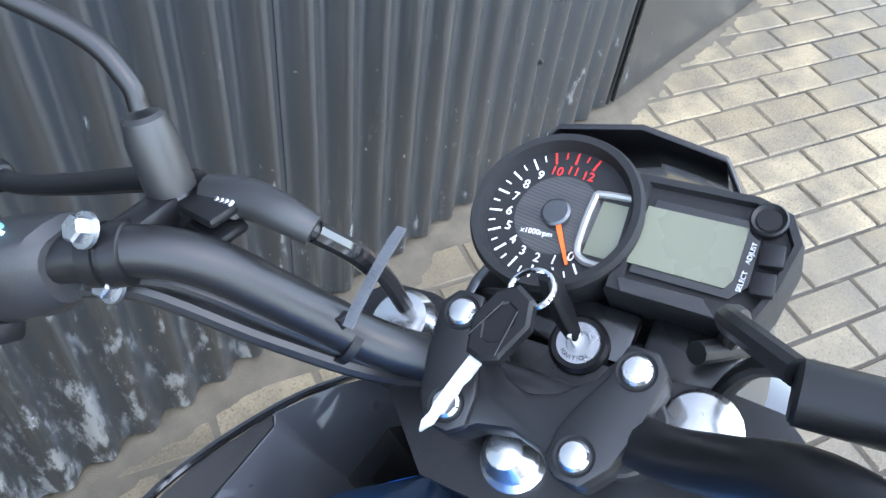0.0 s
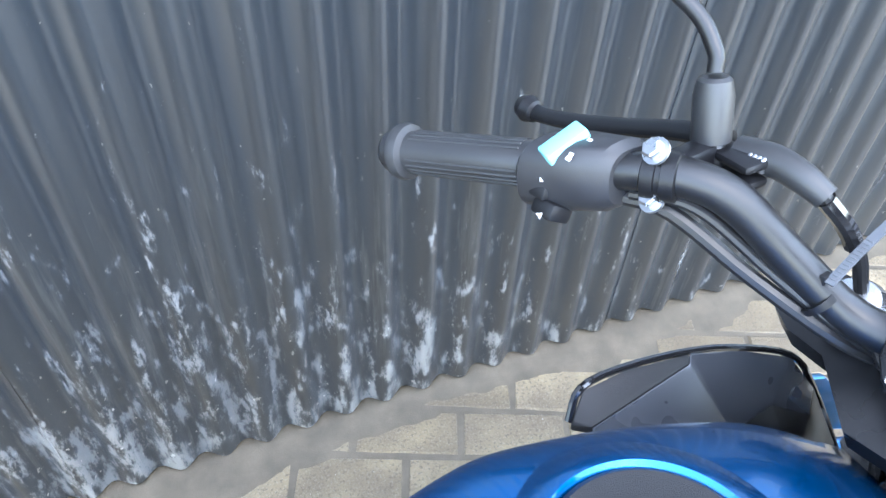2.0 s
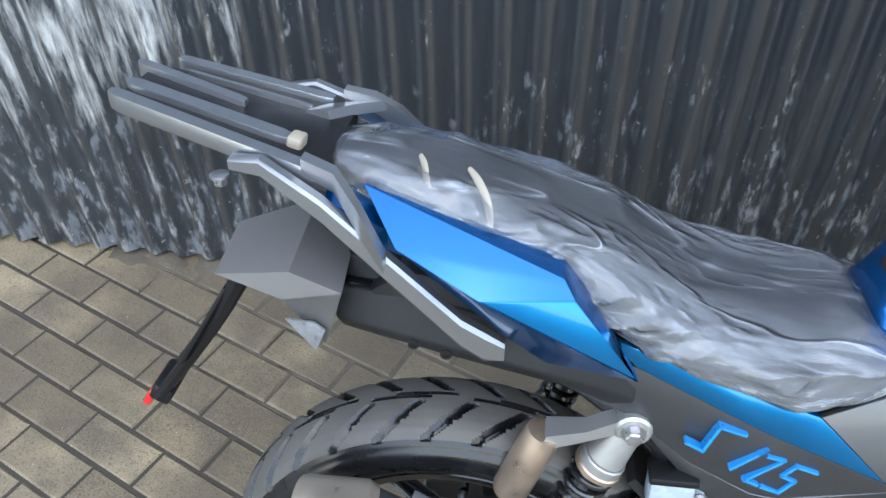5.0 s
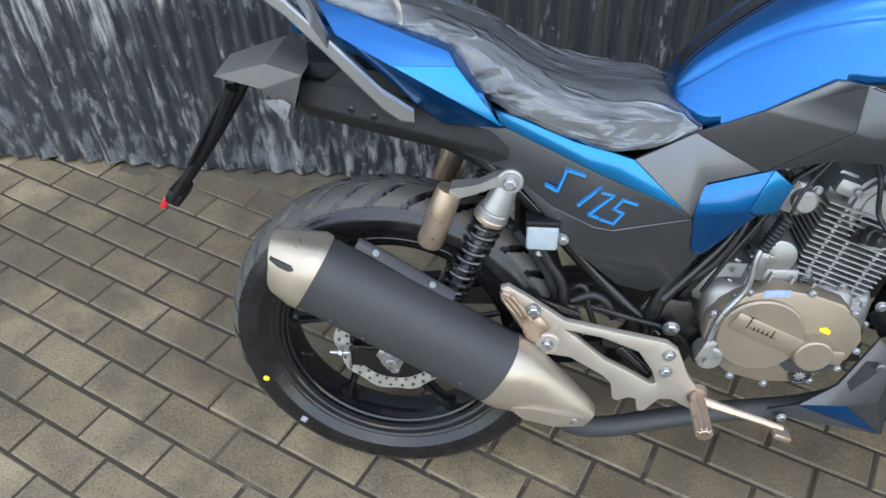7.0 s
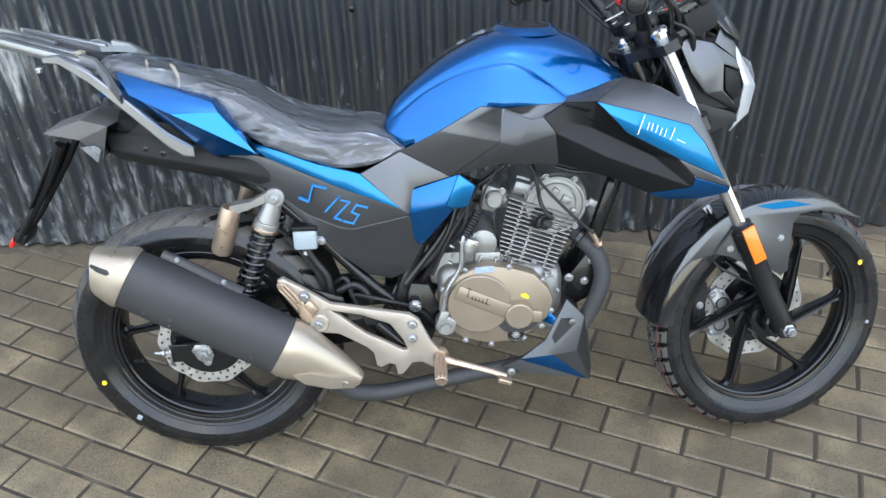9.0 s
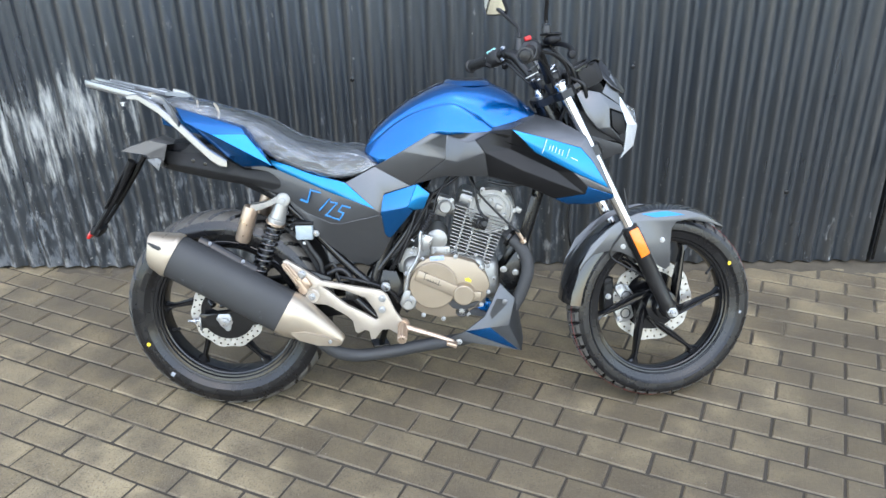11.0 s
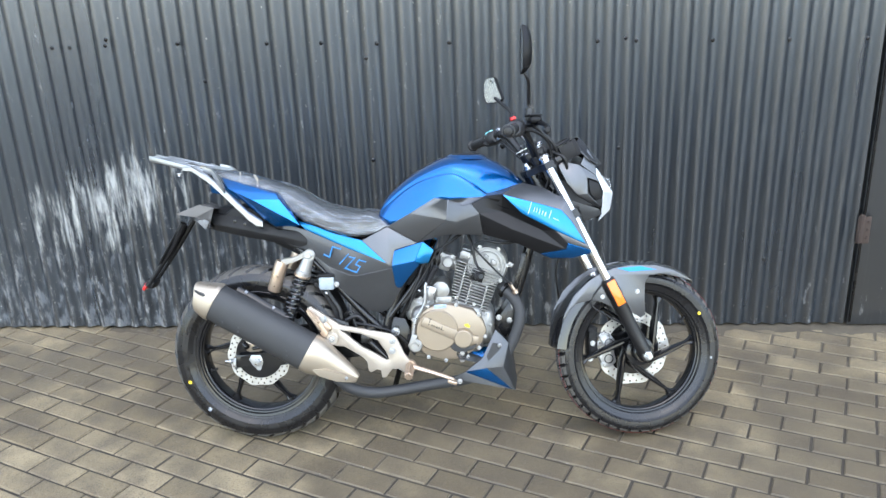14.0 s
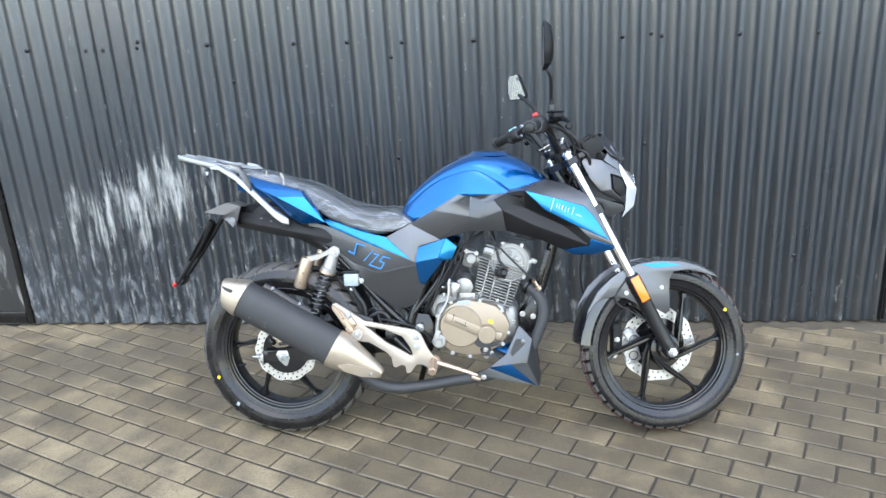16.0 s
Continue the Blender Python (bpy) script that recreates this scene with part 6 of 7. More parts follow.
for pts, r in (([(0.47, -0.09, 0.45), (0.53, -0.1, 0.50), (0.57, -0.1, 0.57), (0.6, -0.08, 0.66)], 0.006), ([(0.5, -0.07, 0.42), (0.545, -0.08, 0.5), (0.6, -0.07, 0.56), (0.62, -0.05, 0.64)], 0.007), ([(0.53, -0.1, 0.46), (0.56, -0.105, 0.53), (0.6, -0.1, 0.6), (0.64, -0.09, 0.67)], 0.004),
               ([(0.56, -0.06, 0.6), (0.62, -0.08, 0.65), (0.68, -0.07, 0.69), (0.74, -0.05, 0.73)], 0.005), ([(0.8, -0.09, 0.70), (0.85, -0.1, 0.69), (0.9, -0.09, 0.69), (0.94, -0.07, 0.7)], 0.005), ([(0.34, -0.1, 0.42), (0.42, -0.12, 0.41), (0.5, -0.1, 0.37), (0.55, -0.09, 0.3)], 0.005)):
    part("hose", tube(pts, r, 10), CABLE, bike)
for x, z in ((0.585, 0.46), (0.575, 0.53), (0.57, 0.49)):
    part("hose_clip", box((x, -0.105, z), (0.012, 0.01, 0.006), 0.002, (0, 30, 0)), ZINC, bike)
part("air_box", box((0.5, 0, 0.62), (0.16, 0.15, 0.16), 0.02), ROUGH_BLACK, bike)
part("battery_box", box((0.37, 0, 0.6), (0.18, 0.14, 0.16), 0.02), ROUGH_BLACK, bike)

# ---- exhaust
part("exhaust_pipe", tube([(0.845, -0.03, 0.535), (0.87, -0.055, 0.517), (0.9, -0.07, 0.488), (0.916, -0.08, 0.447), (0.912, -0.085, 0.40), (0.882, -0.085, 0.325), (0.83, -0.085, 0.25), (0.74, -0.09, 0.212), (0.6, -0.1, 0.193), (0.48, -0.12, 0.180), (0.4, -0.145, 0.182), (0.34, -0.17, 0.205), (0.29, -0.185, 0.25)], 0.0195, 18, 8), MATTE_BLACK, bike, "matt black exhaust pipe")
part("exhaust_clamp", lathe((0.862, -0.05, 0.522), (0.7, -0.4, -0.5), [(0, 0.022), (0.003, 0.03), (0.012, 0.03), (0.015, 0.022)], 20), FRAME_BLACK, bike)
M0, M1 = Vector((-0.117, -0.19, 0.527)), Vector((0.206, -0.186, 0.337))
md = (M1 - M0).normalized()
mu = md.cross(Vector((0, 1, 0))).normalized()


def muffler_ring(s, h, w, n=32, power=0.85):
    c = M0 + md * s
    return [c + mu * (h * math.copysign(abs(math.sin(a)) ** power, math.sin(a))) + Vector((0, w * math.copysign(abs(math.cos(a)) ** power, math.cos(a)), 0)) for a in [2 * math.pi * k / n for k in range(n)]]


L = (M1 - M0).length


def cap_ring(f, g):
    """A ring of the end cap: f runs to its slanted rear edge, g draws it in."""
    half = (0.0668 - 0.021 * f) * g
    return [M0 - md * (f * (0.0535 + 0.0225 * math.sin(a))) + mu * (-0.014 * f + half * math.copysign(abs(math.sin(a)) ** 0.8, math.sin(a))) + Vector((0, (0.057 - 0.012 * f) * g * math.copysign(abs(math.cos(a)) ** 0.8, math.cos(a)), 0)) for a in [2 * math.pi * k / 32 for k in range(32)]]


muffler = part("muffler", loft([muffler_ring(s, h, w) for s, h, w in ((-0.001, 0.06, 0.05), (0, 0.0635, 0.054), (0.1, 0.065, 0.056), (0.25, 0.0655, 0.056), (L, 0.065, 0.055))]), MATTE_BLACK, bike, "matt black silencer with champagne end pieces")
part("end_cap", loft([muffler_ring(0.012, 0.0645, 0.055), muffler_ring(0.012, 0.0668, 0.057)] + [cap_ring(f, g) for f, g in ((0.0, 1.0), (0.3, 1.0), (0.6, 1.0), (0.9, 1.0), (0.99, 0.97), (1.0, 0.9), (0.8, 0.72), (0.4, 0.6))]), SATIN_BRONZE, muffler, "champagne silencer end cap", sharp=25)
# the slot isn't cut; a black plate gives its dark inside
part("slot_shade", slab([(-0.163, 0.574), (-0.128, 0.562), (-0.118, 0.55), (-0.124, 0.546), (-0.15, 0.56)], -0.2405, -0.225, 0.002), MATTE_BLACK, muffler, "black plate for the shaded slot in the end cap")
shield = part("front_shield", loft([muffler_ring(s, h, w) for s, h, w in ((L - 0.012, 0.0665, 0.0565), (L, 0.0675, 0.0575), (L + 0.02, 0.066, 0.056), (L + 0.06, 0.055, 0.046), (L + 0.11, 0.041, 0.036), (L + 0.155, 0.026, 0.026), (L + 0.176, 0.017, 0.02), (L + 0.18, 0.012, 0.014))]), SATIN_BRONZE, muffler, "champagne heat shield of the silencer")
part("shield_rib", loft([[M0 + md * q + mu * (c + d * h) + Vector((0, -w, 0)) for d, w in ((1, y - 0.012), (0.8, y), (-0.8, y), (-1, y - 0.012))] for q, c, h, y in ((L + 0.035, -0.03, 0.003, 0.05), (L + 0.065, -0.024, 0.018, 0.05), (L + 0.12, -0.014, 0.02, 0.042), (L + 0.17, -0.002, 0.012, 0.027))]), SATIN_BRONZE, shield)
part("bolt", bolt(M0 + md * (L + 0.145) - mu * 0.006 + Vector((0, -0.03, 0)), (0, -1, 0), 0.007, 0.006), ZINC, shield)
for s, q in ((0.07, -0.5), (0.125, -0.35), (0.13, -0.55), (0.3, -0.2), (0.31, -0.45)):
    part("rivet", lathe(M0 + md * s + mu * (0.064 * q) + Vector((0, -0.054, 0)), (0, -1, 0), [(0, 0.004), (0.0015, 0.003), (0.002, 0)], 10), MATTE_BLACK, muffler)
bk = part("muffler_bracket", tube([(-0.04, -0.16, 0.561), (0.0, -0.163, 0.54), (0.06, -0.164, 0.503), (0.118, -0.163, 0.466)], 0.011, 12, 5, 0.35), FRAME_BLACK, bike, "black silencer hanger strap")
for x, z in ((-0.008, 0.548), (0.083, 0.492)):
    part("bolt", bolt((x, -0.17, z + 0.002), (0, -1, 0.4), 0.0042, 0.005), DARK_ZINC, bk)

# ---- footrests and rear brake pedal
outer = [(0.193, 0.488), (0.207, 0.493), (0.241, 0.472), (0.304, 0.428), (0.372, 0.414), (0.476, 0.394), (0.496, 0.379), (0.52, 0.325), (0.558, 0.273), (0.548, 0.253), (0.521, 0.258), (0.499, 0.271), (0.477, 0.27), (0.455, 0.241), (0.442, 0.24), (0.438, 0.266), (0.425, 0.27), (0.405, 0.26), (0.396, 0.266), (0.391, 0.299), (0.375, 0.316), (0.317, 0.352), (0.266, 0.358), (0.25, 0.381), (0.232, 0.44)]
inner = [(0.305, 0.41), (0.37, 0.397), (0.431, 0.372), (0.458, 0.332), (0.468, 0.305), (0.457, 0.304), (0.416, 0.329), (0.377, 0.35), (0.346, 0.376), (0.326, 0.395)]
PEG_METAL = surface("champagne cast bracket", (0.42, 0.375, 0.32), 0.4, metal=0.55, vary=0.1, scale=18, grain=900, bump=0.1)
hang = part("footrest_hanger", join(pierced_slab(outer, inner, -0.163, -0.148), lathe((0.276, -0.148, 0.381), (0, -1, 0), [(0, 0.022), (0.017, 0.022), (0.02, 0.019), (0.02, 0)], 28)), PEG_METAL, bike, "champagne cast footrest hanger")
for x, z in ((0.481, 0.37), (0.48, 0.335)):
    part("bolt", bolt((x, -0.1635, z), (0, -1, 0), 0.0085, 0.008), ZINC, hang)
part("bolt", bolt((0.276, -0.168, 0.381), (0, -1, 0), 0.0085, 0.007), ZINC, hang)
part("hanger_tab", slab([(0.2, 0.37), (0.26, 0.33), (0.34, 0.36), (0.33, 0.43), (0.25, 0.46)], -0.14, -0.132), FRAME_BLACK, bike)
pp = part("passenger_footrest", loft([[(x + q[0] * w * 0.78, -0.166 + q[1] * 0.006, z + q[0] * w * 0.62) for q in ((-1, -0.6), (-0.7, -1), (0.7, -1), (1, -0.6), (1, 0.6), (0.7, 1), (-0.7, 1), (-1, 0.6))] for x, z, w in ((0.196, 0.484, 0.003), (0.203, 0.476, 0.009), (0.222, 0.452, 0.012), (0.24, 0.425, 0.013), (0.252, 0.402, 0.014), (0.258, 0.392, 0.008))]), COPPER_ZINC, bike, "folded ribbed passenger footrest")
for k in range(3):
    part("rib", tube([(0.2 + 0.006 * k, -0.175, 0.474 + 0.005 * k), (0.218 + 0.006 * k, -0.1755, 0.45 + 0.005 * k), (0.234 + 0.006 * k, -0.175, 0.424 + 0.005 * k)], 0.0024, 8), COPPER_ZINC, pp)
part("pivot_bolt", bolt((0.25, -0.166, 0.45), (0, -1, 0), 0.0095, 0.01), ZINC, pp)
part("clevis", box((0.262, -0.166, 0.424), (0.022, 0.016, 0.034), 0.005, (0, -35, 0)), COPPER_ZINC, pp)
peg = part("footrest", rod((0.54, -0.16, 0.283), (0.541, -0.245, 0.27), 0.0125, seg=14), COPPER_ZINC, bike, "ribbed plated rider footrest")
for a in [2 * math.pi * k / 9 for k in range(9)]:
    part("rib", rod((0.54 + 0.012 * math.cos(a), -0.178, 0.28 + 0.012 * math.sin(a)), (0.541 + 0.012 * math.cos(a), -0.243, 0.271 + 0.012 * math.sin(a)), 0.0028, seg=8), COPPER_ZINC, peg)
part("pivot", join(lathe((0.54, -0.163, 0.283), (0, 1, 0), [(0, 0.017), (0.01, 0.02), (0.02, 0.017)], 20)), COPPER_ZINC, peg)
pedal = part("brake_pedal", join(tube([(0.545, -0.172, 0.283), (0.6, -0.178, 0.268), (0.66, -0.18, 0.248), (0.688, -0.18, 0.236)], [0.009, 0.0075, 0.0065, 0.007], 10, 5, 0.8), box((0.684, -0.187, 0.233), (0.032, 0.03, 0.012), 0.003, (0, 20, 0))), COPPER_ZINC, bike, "plated rear brake pedal")
part("pedal_spring", tube([(0.497, -0.15, 0.274), (0.52, -0.155, 0.262), (0.537, -0.158, 0.255)], 0.006, 10), ZINC, bike)
part("brake_switch", rod((0.485, -0.13, 0.288), (0.51, -0.14, 0.27), 0.009), CABLE, bike)
part("master_cylinder", join(rod((0.4, -0.13, 0.36), (0.46, -0.13, 0.3), 0.012), box((0.39, -0.13, 0.372), (0.04, 0.02, 0.03), 0.005)), FRAME_BLACK, bike)

# ---- belly pan
pan_v = [(0.832, -0.115, 0.392), (0.876, -0.108, 0.343), (0.856, -0.130, 0.264), (0.898, -0.105, 0.171), (0.739, -0.125, 0.208), (0.680, -0.118, 0.222), (0.725, -0.130, 0.247), (0.8, -0.139, 0.262), (0.889, -0.116, 0.177), (0.905, -0.07, 0.2), (0.885, -0.07, 0.33), (0.785, -0.122, 0.292)]
for s in (-1, 1):
    bm, bl = panel(pan_v, [(0, 11, 6, 7, 2, 1), (7, 8, 3, 2), (2, 3, 9, 10, 1)], 0.007, 0.0025), panel(pan_v, [(6, 8, 7)], 0.007, 0.002)
    top = panel(pan_v, [(5, 4, 8, 6)], 0.007, 0.002)
    if s > 0:
        bm, bl, top = flipped(bm), flipped(bl), flipped(top)
    pan = part("belly_pan", bm, GREY, bike, "dark grey belly pan with a blue flash")
    part("blue_flash", bl, BLUE, pan, "blue flash")
    part("lower_edge", top, GREY, pan)
    part("bolt", lathe((0.845, s * 0.122, 0.337), (0, s, 0), [(0, 0.008), (0.002, 0.008), (0.003, 0.004), (0.005, 0.004), (0.005, 0)], 20), DARK_ZINC, pan)
    part("bolt", bolt((0.706, s * 0.124, 0.212), (0, s, 0), 0.007, 0.006), ZINC, pan)
part("chain_guard", box((0.2, 0.05, 0.37), (0.34, 0.03, 0.03), 0.008, (0, -6, 0)), ROUGH_BLACK, bike)
part("side_stand", join(rod((0.5, 0.1, 0.29), (0.43, 0.245, 0.06), 0.011), box((0.425, 0.25, 0.056), (0.06, 0.05, 0.01), 0.004, (10, 0, 20))), FRAME_BLACK, bike, "black side stand, down")
part("inner_fender", loft([[(0.31 * math.cos(a) + q[0] * 0.006 * math.cos(a), -0.035 + q[1] * 0.07, REAR_R + 0.345 * math.sin(a) + q[0] * 0.006 * math.sin(a)) for q in ((-1, -1), (1, -1), (1, 1), (-1, 1))] for a in [radians(d) for d in range(10, 52, 6)]]), ROUGH_BLACK, bike)

# ---- cockpit: a frame whose x runs to the rider's right, y up the face, z out of it
GAUGE = Matrix(((0, 0.89, -0.456, 1.067), (-1, 0, 0, 0.026), (0, 0.456, 0.89, 1.01), (0, 0, 0, 1)))
CLAMP = Matrix(((0, 0.89, -0.456, 0.962), (-1, 0, 0, -0.0075), (0, 0.456, 0.89, 0.992), (0, 0, 0, 1)))
SG, SC = STEER @ GAUGE, STEER @ CLAMP


def dial_material():
    mat, b = blank("dial face with fine arcs")
    w = node(mat, "ShaderNodeTexWave", Scale=170.0, Distortion=0.8)
    w.wave_type, w.rings_direction = "RINGS", "Z"
    wire(mat, coords(mat, (1, 1, 1)), w.inputs["Vector"])
    wire(mat, mix_colour(mat, w.outputs["Fac"], (0.022, 0.021, 0.021), (0.045, 0.044, 0.043)), b.inputs["Base Color"])
    b.inputs["Roughness"].default_value, b.inputs["Coat Weight"].default_value = 0.4, 0.9
    return mat


DIAL = dial_material()
cluster = part("instrument_panel", join(lathe((0, 0, 0), (0, 0, 1), [(-0.05, 0.03), (-0.04, 0.043), (-0.012, 0.0475), (0.002, 0.0495), (0.006, 0.0475), (0.0055, 0.0435), (-0.003, 0.041), (-0.004, 0.0)], 64)), ROUGH_BLACK, bike, "instrument cluster with rev counter and display", SG)
dial = part("dial", lathe((0, 0, 0), (0, 0, 1), [(-0.0039, 0.041), (-0.0034, 0.0405), (-0.0034, 0)], 56), DIAL, cluster, "round black rev counter dial", SG)
part("hub_cap", lathe((0, 0, 0), (0, 0, 1), [(-0.0034, 0.0085), (0.0, 0.0085), (0.001, 0.007), (0.001, 0)], 24), GREY, dial, "", SG)
for k in range(13):
    a = radians(308 - 19.6 * k)
    mat_ = RED_PRINT if k > 9 else WHITE_PRINT
    c, s = math.cos(a), math.sin(a)
    part("tick", box((0.0365 * c, 0.0365 * s, -0.0031), (0.0075, 0.0011, 0.0004), 0, (0, 0, math.degrees(a))), mat_, dial, "", SG)
    if k < 12:
        a2 = radians(308 - 19.6 * (k + 0.5))
        part("tick", box((0.0378 * math.cos(a2), 0.0378 * math.sin(a2), -0.0031), (0.004, 0.0008, 0.0004), 0, (0, 0, math.degrees(a2))), mat_, dial, "", SG)
    text("numeral", str(k), 0.0078, mat_, dial, SG @ pose(0.0282 * c, 0.0282 * s, -0.0031) @ Matrix.Shear("XY", 4, (0.15, 0)), 0.0002)
text("dial_words", "x1000rpm", 0.0046, WHITE_PRINT, dial, SG @ pose(-0.007, -0.0135, -0.0031, 0, 0, 4), 0.0002)
na = radians(308 - 19.6 * 0.3)
part("needle", join(loft([[(r * math.cos(na) - w * q * math.sin(na), r * math.sin(na) + w * q * math.cos(na), z) for q, z in ((-1, -0.0015), (1, -0.0015), (1, -0.0005), (-1, -0.0005))] for r, w in ((0.004, 0.0016), (0.033, 0.0008))])), NEEDLE, dial, "orange needle at rest on nought", SG)
part("silver_bracket", join(tube([(0.040, 0.0195, -0.0025), (0.021, 0.018, -0.0025), (0.0172, 0.014, -0.0025), (0.0185, -0.015, -0.0025), (0.024, -0.0225, -0.0025), (0.034, -0.0235, -0.0025)], 0.0022, 8, 3)), SILVER, dial, "silver frame round the display window", SG)
part("display_window", box((0.0315, -0.002, -0.0032), (0.018, 0.033, 0.0008), 0.0002), LCD, dial, "", SG)
pod_line = [(0.034, 0.037), (0.1, 0.038), (0.118, 0.032), (0.1265, 0.017), (0.122, -0.012), (0.116, -0.03), (0.106, -0.035), (0.04, -0.034)]


def pod(line, z0, z1, inset):
    cx, cy = sum(p[0] for p in line) / len(line), sum(p[1] for p in line) / len(line)
    sh = lambda p, f: (cx + (p[0] - cx) * f, cy + (p[1] - cy) * f)
    return loft([[(*sh(p, f), z) for p in line] for f, z in ((0.86, z0), (1, z0 + 0.012), (1, z1 - 0.004), (0.97, z1), (inset, z1), (inset - 0.03, z1 - 0.004))])


part("display_pod", pod(pod_line, -0.055, -0.002, 0.86), ROUGH_BLACK, cluster, "black display housing", SG)
part("display_face", slab([(0.05, -0.023), (0.05, 0.021), (0.101, 0.021), (0.108, 0.012), (0.106, -0.023)], 0, 0.001, 0), GLOSS_BLACK, cluster, "", SG @ pose(0, 0, -0.0045, 90, 0, 0))
part("display", slab([(0.047, -0.018), (0.047, 0.0165), (0.0975, 0.0165), (0.1005, 0.011), (0.0995, -0.0185)], 0, 0.001, 0), LCD, cluster, "grey-green liquid crystal display, blank", SG @ pose(0, 0, -0.0036, 90, 0, 0))
part("top_inlay", slab([(0.046, 0.0265), (0.05, 0.0335), (0.098, 0.0335), (0.09, 0.0255)], 0, 0.001, 0), GLOSS_BLACK, cluster, "", SG @ pose(0, 0, -0.0018, 90, 0, 0))
part("round_button", lathe((0.1075, 0.0245, 0), (0, 0, 1), [(-0.004, 0.0095), (0.0, 0.0095), (0.001, 0.0085), (-0.0005, 0.0065), (0.0, 0.006), (0.0, 0)], 28), BLACK, cluster, "", SG)
for y, w in ((0.0055, "ADJUST"), (-0.0105, "SELECT")):
    part("key_button", box((0.1145, y, -0.001), (0.012, 0.0125, 0.005), 0.0015, (0, 0, 8)), BLACK, cluster, "", SG)
    text("button_word", w, 0.0036, WHITE_PRINT, cluster, SG @ pose(0.1045, y, -0.0028, 0, 0, 88), 0.0002)
part("cluster_bracket", join(box((0.02, -0.05, -0.03), (0.08, 0.03, 0.01), 0.003), box((0.09, -0.05, -0.035), (0.05, 0.04, 0.02), 0.004)), FRAME_BLACK, bike, "", SG)

# ---- handlebar with its clamp
bar_half = [(0.971, 0.0, 0.972), (0.969, 0.05, 0.973), (0.958, 0.078, 0.985), (0.94, 0.105, 1.015), (0.917, 0.135, 1.052), (0.897, 0.165, 1.063), (0.875, 0.21, 1.057), (0.848, 0.28, 1.045), (0.82, 0.35, 1.034)]
part("handlebar", tube([(x, -y, z) for x, y, z in reversed(bar_half[1:])] + bar_half, 0.0125, 18, 7), BAR_BLACK, bike, "black steel handlebar", STEER)
outline = [(-0.06, 0.026), (-0.053, 0.035), (-0.038, 0.035), (-0.029, 0.016), (-0.014, 0.002), (0, -0.003), (0.014, 0.002), (0.029, 0.016), (0.038, 0.035), (0.053, 0.035), (0.06, 0.026), (0.056, 0.0), (0.05, -0.022), (0.04, -0.035), (0.028, -0.035), (0.016, -0.026), (0, -0.022), (-0.016, -0.026), (-0.028, -0.035), (-0.04, -0.035), (-0.05, -0.022), (-0.056, 0.0)]
clamp = part("handlebar_clamp", slab([(x, -y) for x, y in outline], 0.03, 0.006, 0.004), BAR_BLACK, bike, "black cast handlebar clamp with four chrome bolts", SC @ pose(0, 0, 0, 90, 0, 0) @ Matrix.Diagonal((1, -1, 1, 1)))
arm = [(-0.06, 0.026), (-0.053, 0.035), (-0.038, 0.035), (-0.034, 0.016), (-0.026, 0.0), (-0.021, -0.014), (-0.02, -0.029), (-0.028, -0.035), (-0.04, -0.035), (-0.05, -0.022), (-0.056, 0.0)]
for q in (-1, 1):
    part("raised_arm", slab([(-q * x, -y) for x, y in arm], 0.01, 0.0028, 0.0025), BAR_BLACK, clamp, "", SC @ pose(0, 0, 0, 90, 0, 0) @ Matrix.Diagonal((1, -1, 1, 1)))
for x, y in ((-0.046, 0.023), (0.046, 0.023), (-0.0335, -0.0227), (0.0335, -0.0227)):
    part("bolt_well", lathe((x, y, -0.0248), (0, 0, 1), [(0.018, 0.0095), (0.0226, 0.0095), (0.0222, 0.008), (0.02, 0.008)], 28), BLACK, clamp, "", SC)
    part("clamp_bolt", lathe((x, y, -0.0248), (0, 0, 1), [(0.018, 0.0072), (0.0235, 0.0072), (0.025, 0.006), (0.0257, 0.003), (0.0257, 0)], 28), POLISHED, clamp, "chrome clamp bolt", SC)
for s in (-1, 1):
    part("riser", rod((s * 0.042, 0, -0.062), (s * 0.042, 0, -0.02), 0.02, 0.024, seg=24), BAR_BLACK, bike, "", SC)
lock = part("ignition_lock", lathe((0.001, 0.039, -0.058), (0, 0, 1), [(-0.03, 0.016), (0.0, 0.0165), (0.006, 0.0165), (0.008, 0.0145), (0.0075, 0.0125)], 36), BLACK, bike, "black ignition lock with a chrome face", SC)
part("lock_face", lathe((0.001, 0.039, -0.058), (0, 0, 1), [(0.004, 0.0125), (0.0075, 0.0122), (0.0085, 0.0117), (0.0085, 0.0065), (0.0078, 0.0062), (0.0078, 0)], 36), ZINC, lock, "", SC)
for k, ch in enumerate("IGNITION"):
    a = radians(-90 + (k - 3.5) * 13)
    text("lock_letter", ch, 0.0034, BLACK, lock, SC @ pose(0.001 + 0.0091 * math.cos(a), 0.039 + 0.0091 * math.sin(a), -0.0493, 0, 0, math.degrees(a) + 90), 0.0002)
part("lock_bracket", box((0.005, 0.03, -0.075), (0.07, 0.05, 0.02), 0.006), BAR_BLACK, bike, "", SC)

# ---- left grip, switches, clutch lever
def along(y):
    """A point of the left half of the bar at the distance y from the middle."""
    return Vector((interp([(p[1], p[0]) for p in bar_half], y), y, interp([(p[1], p[2]) for p in bar_half], y)))


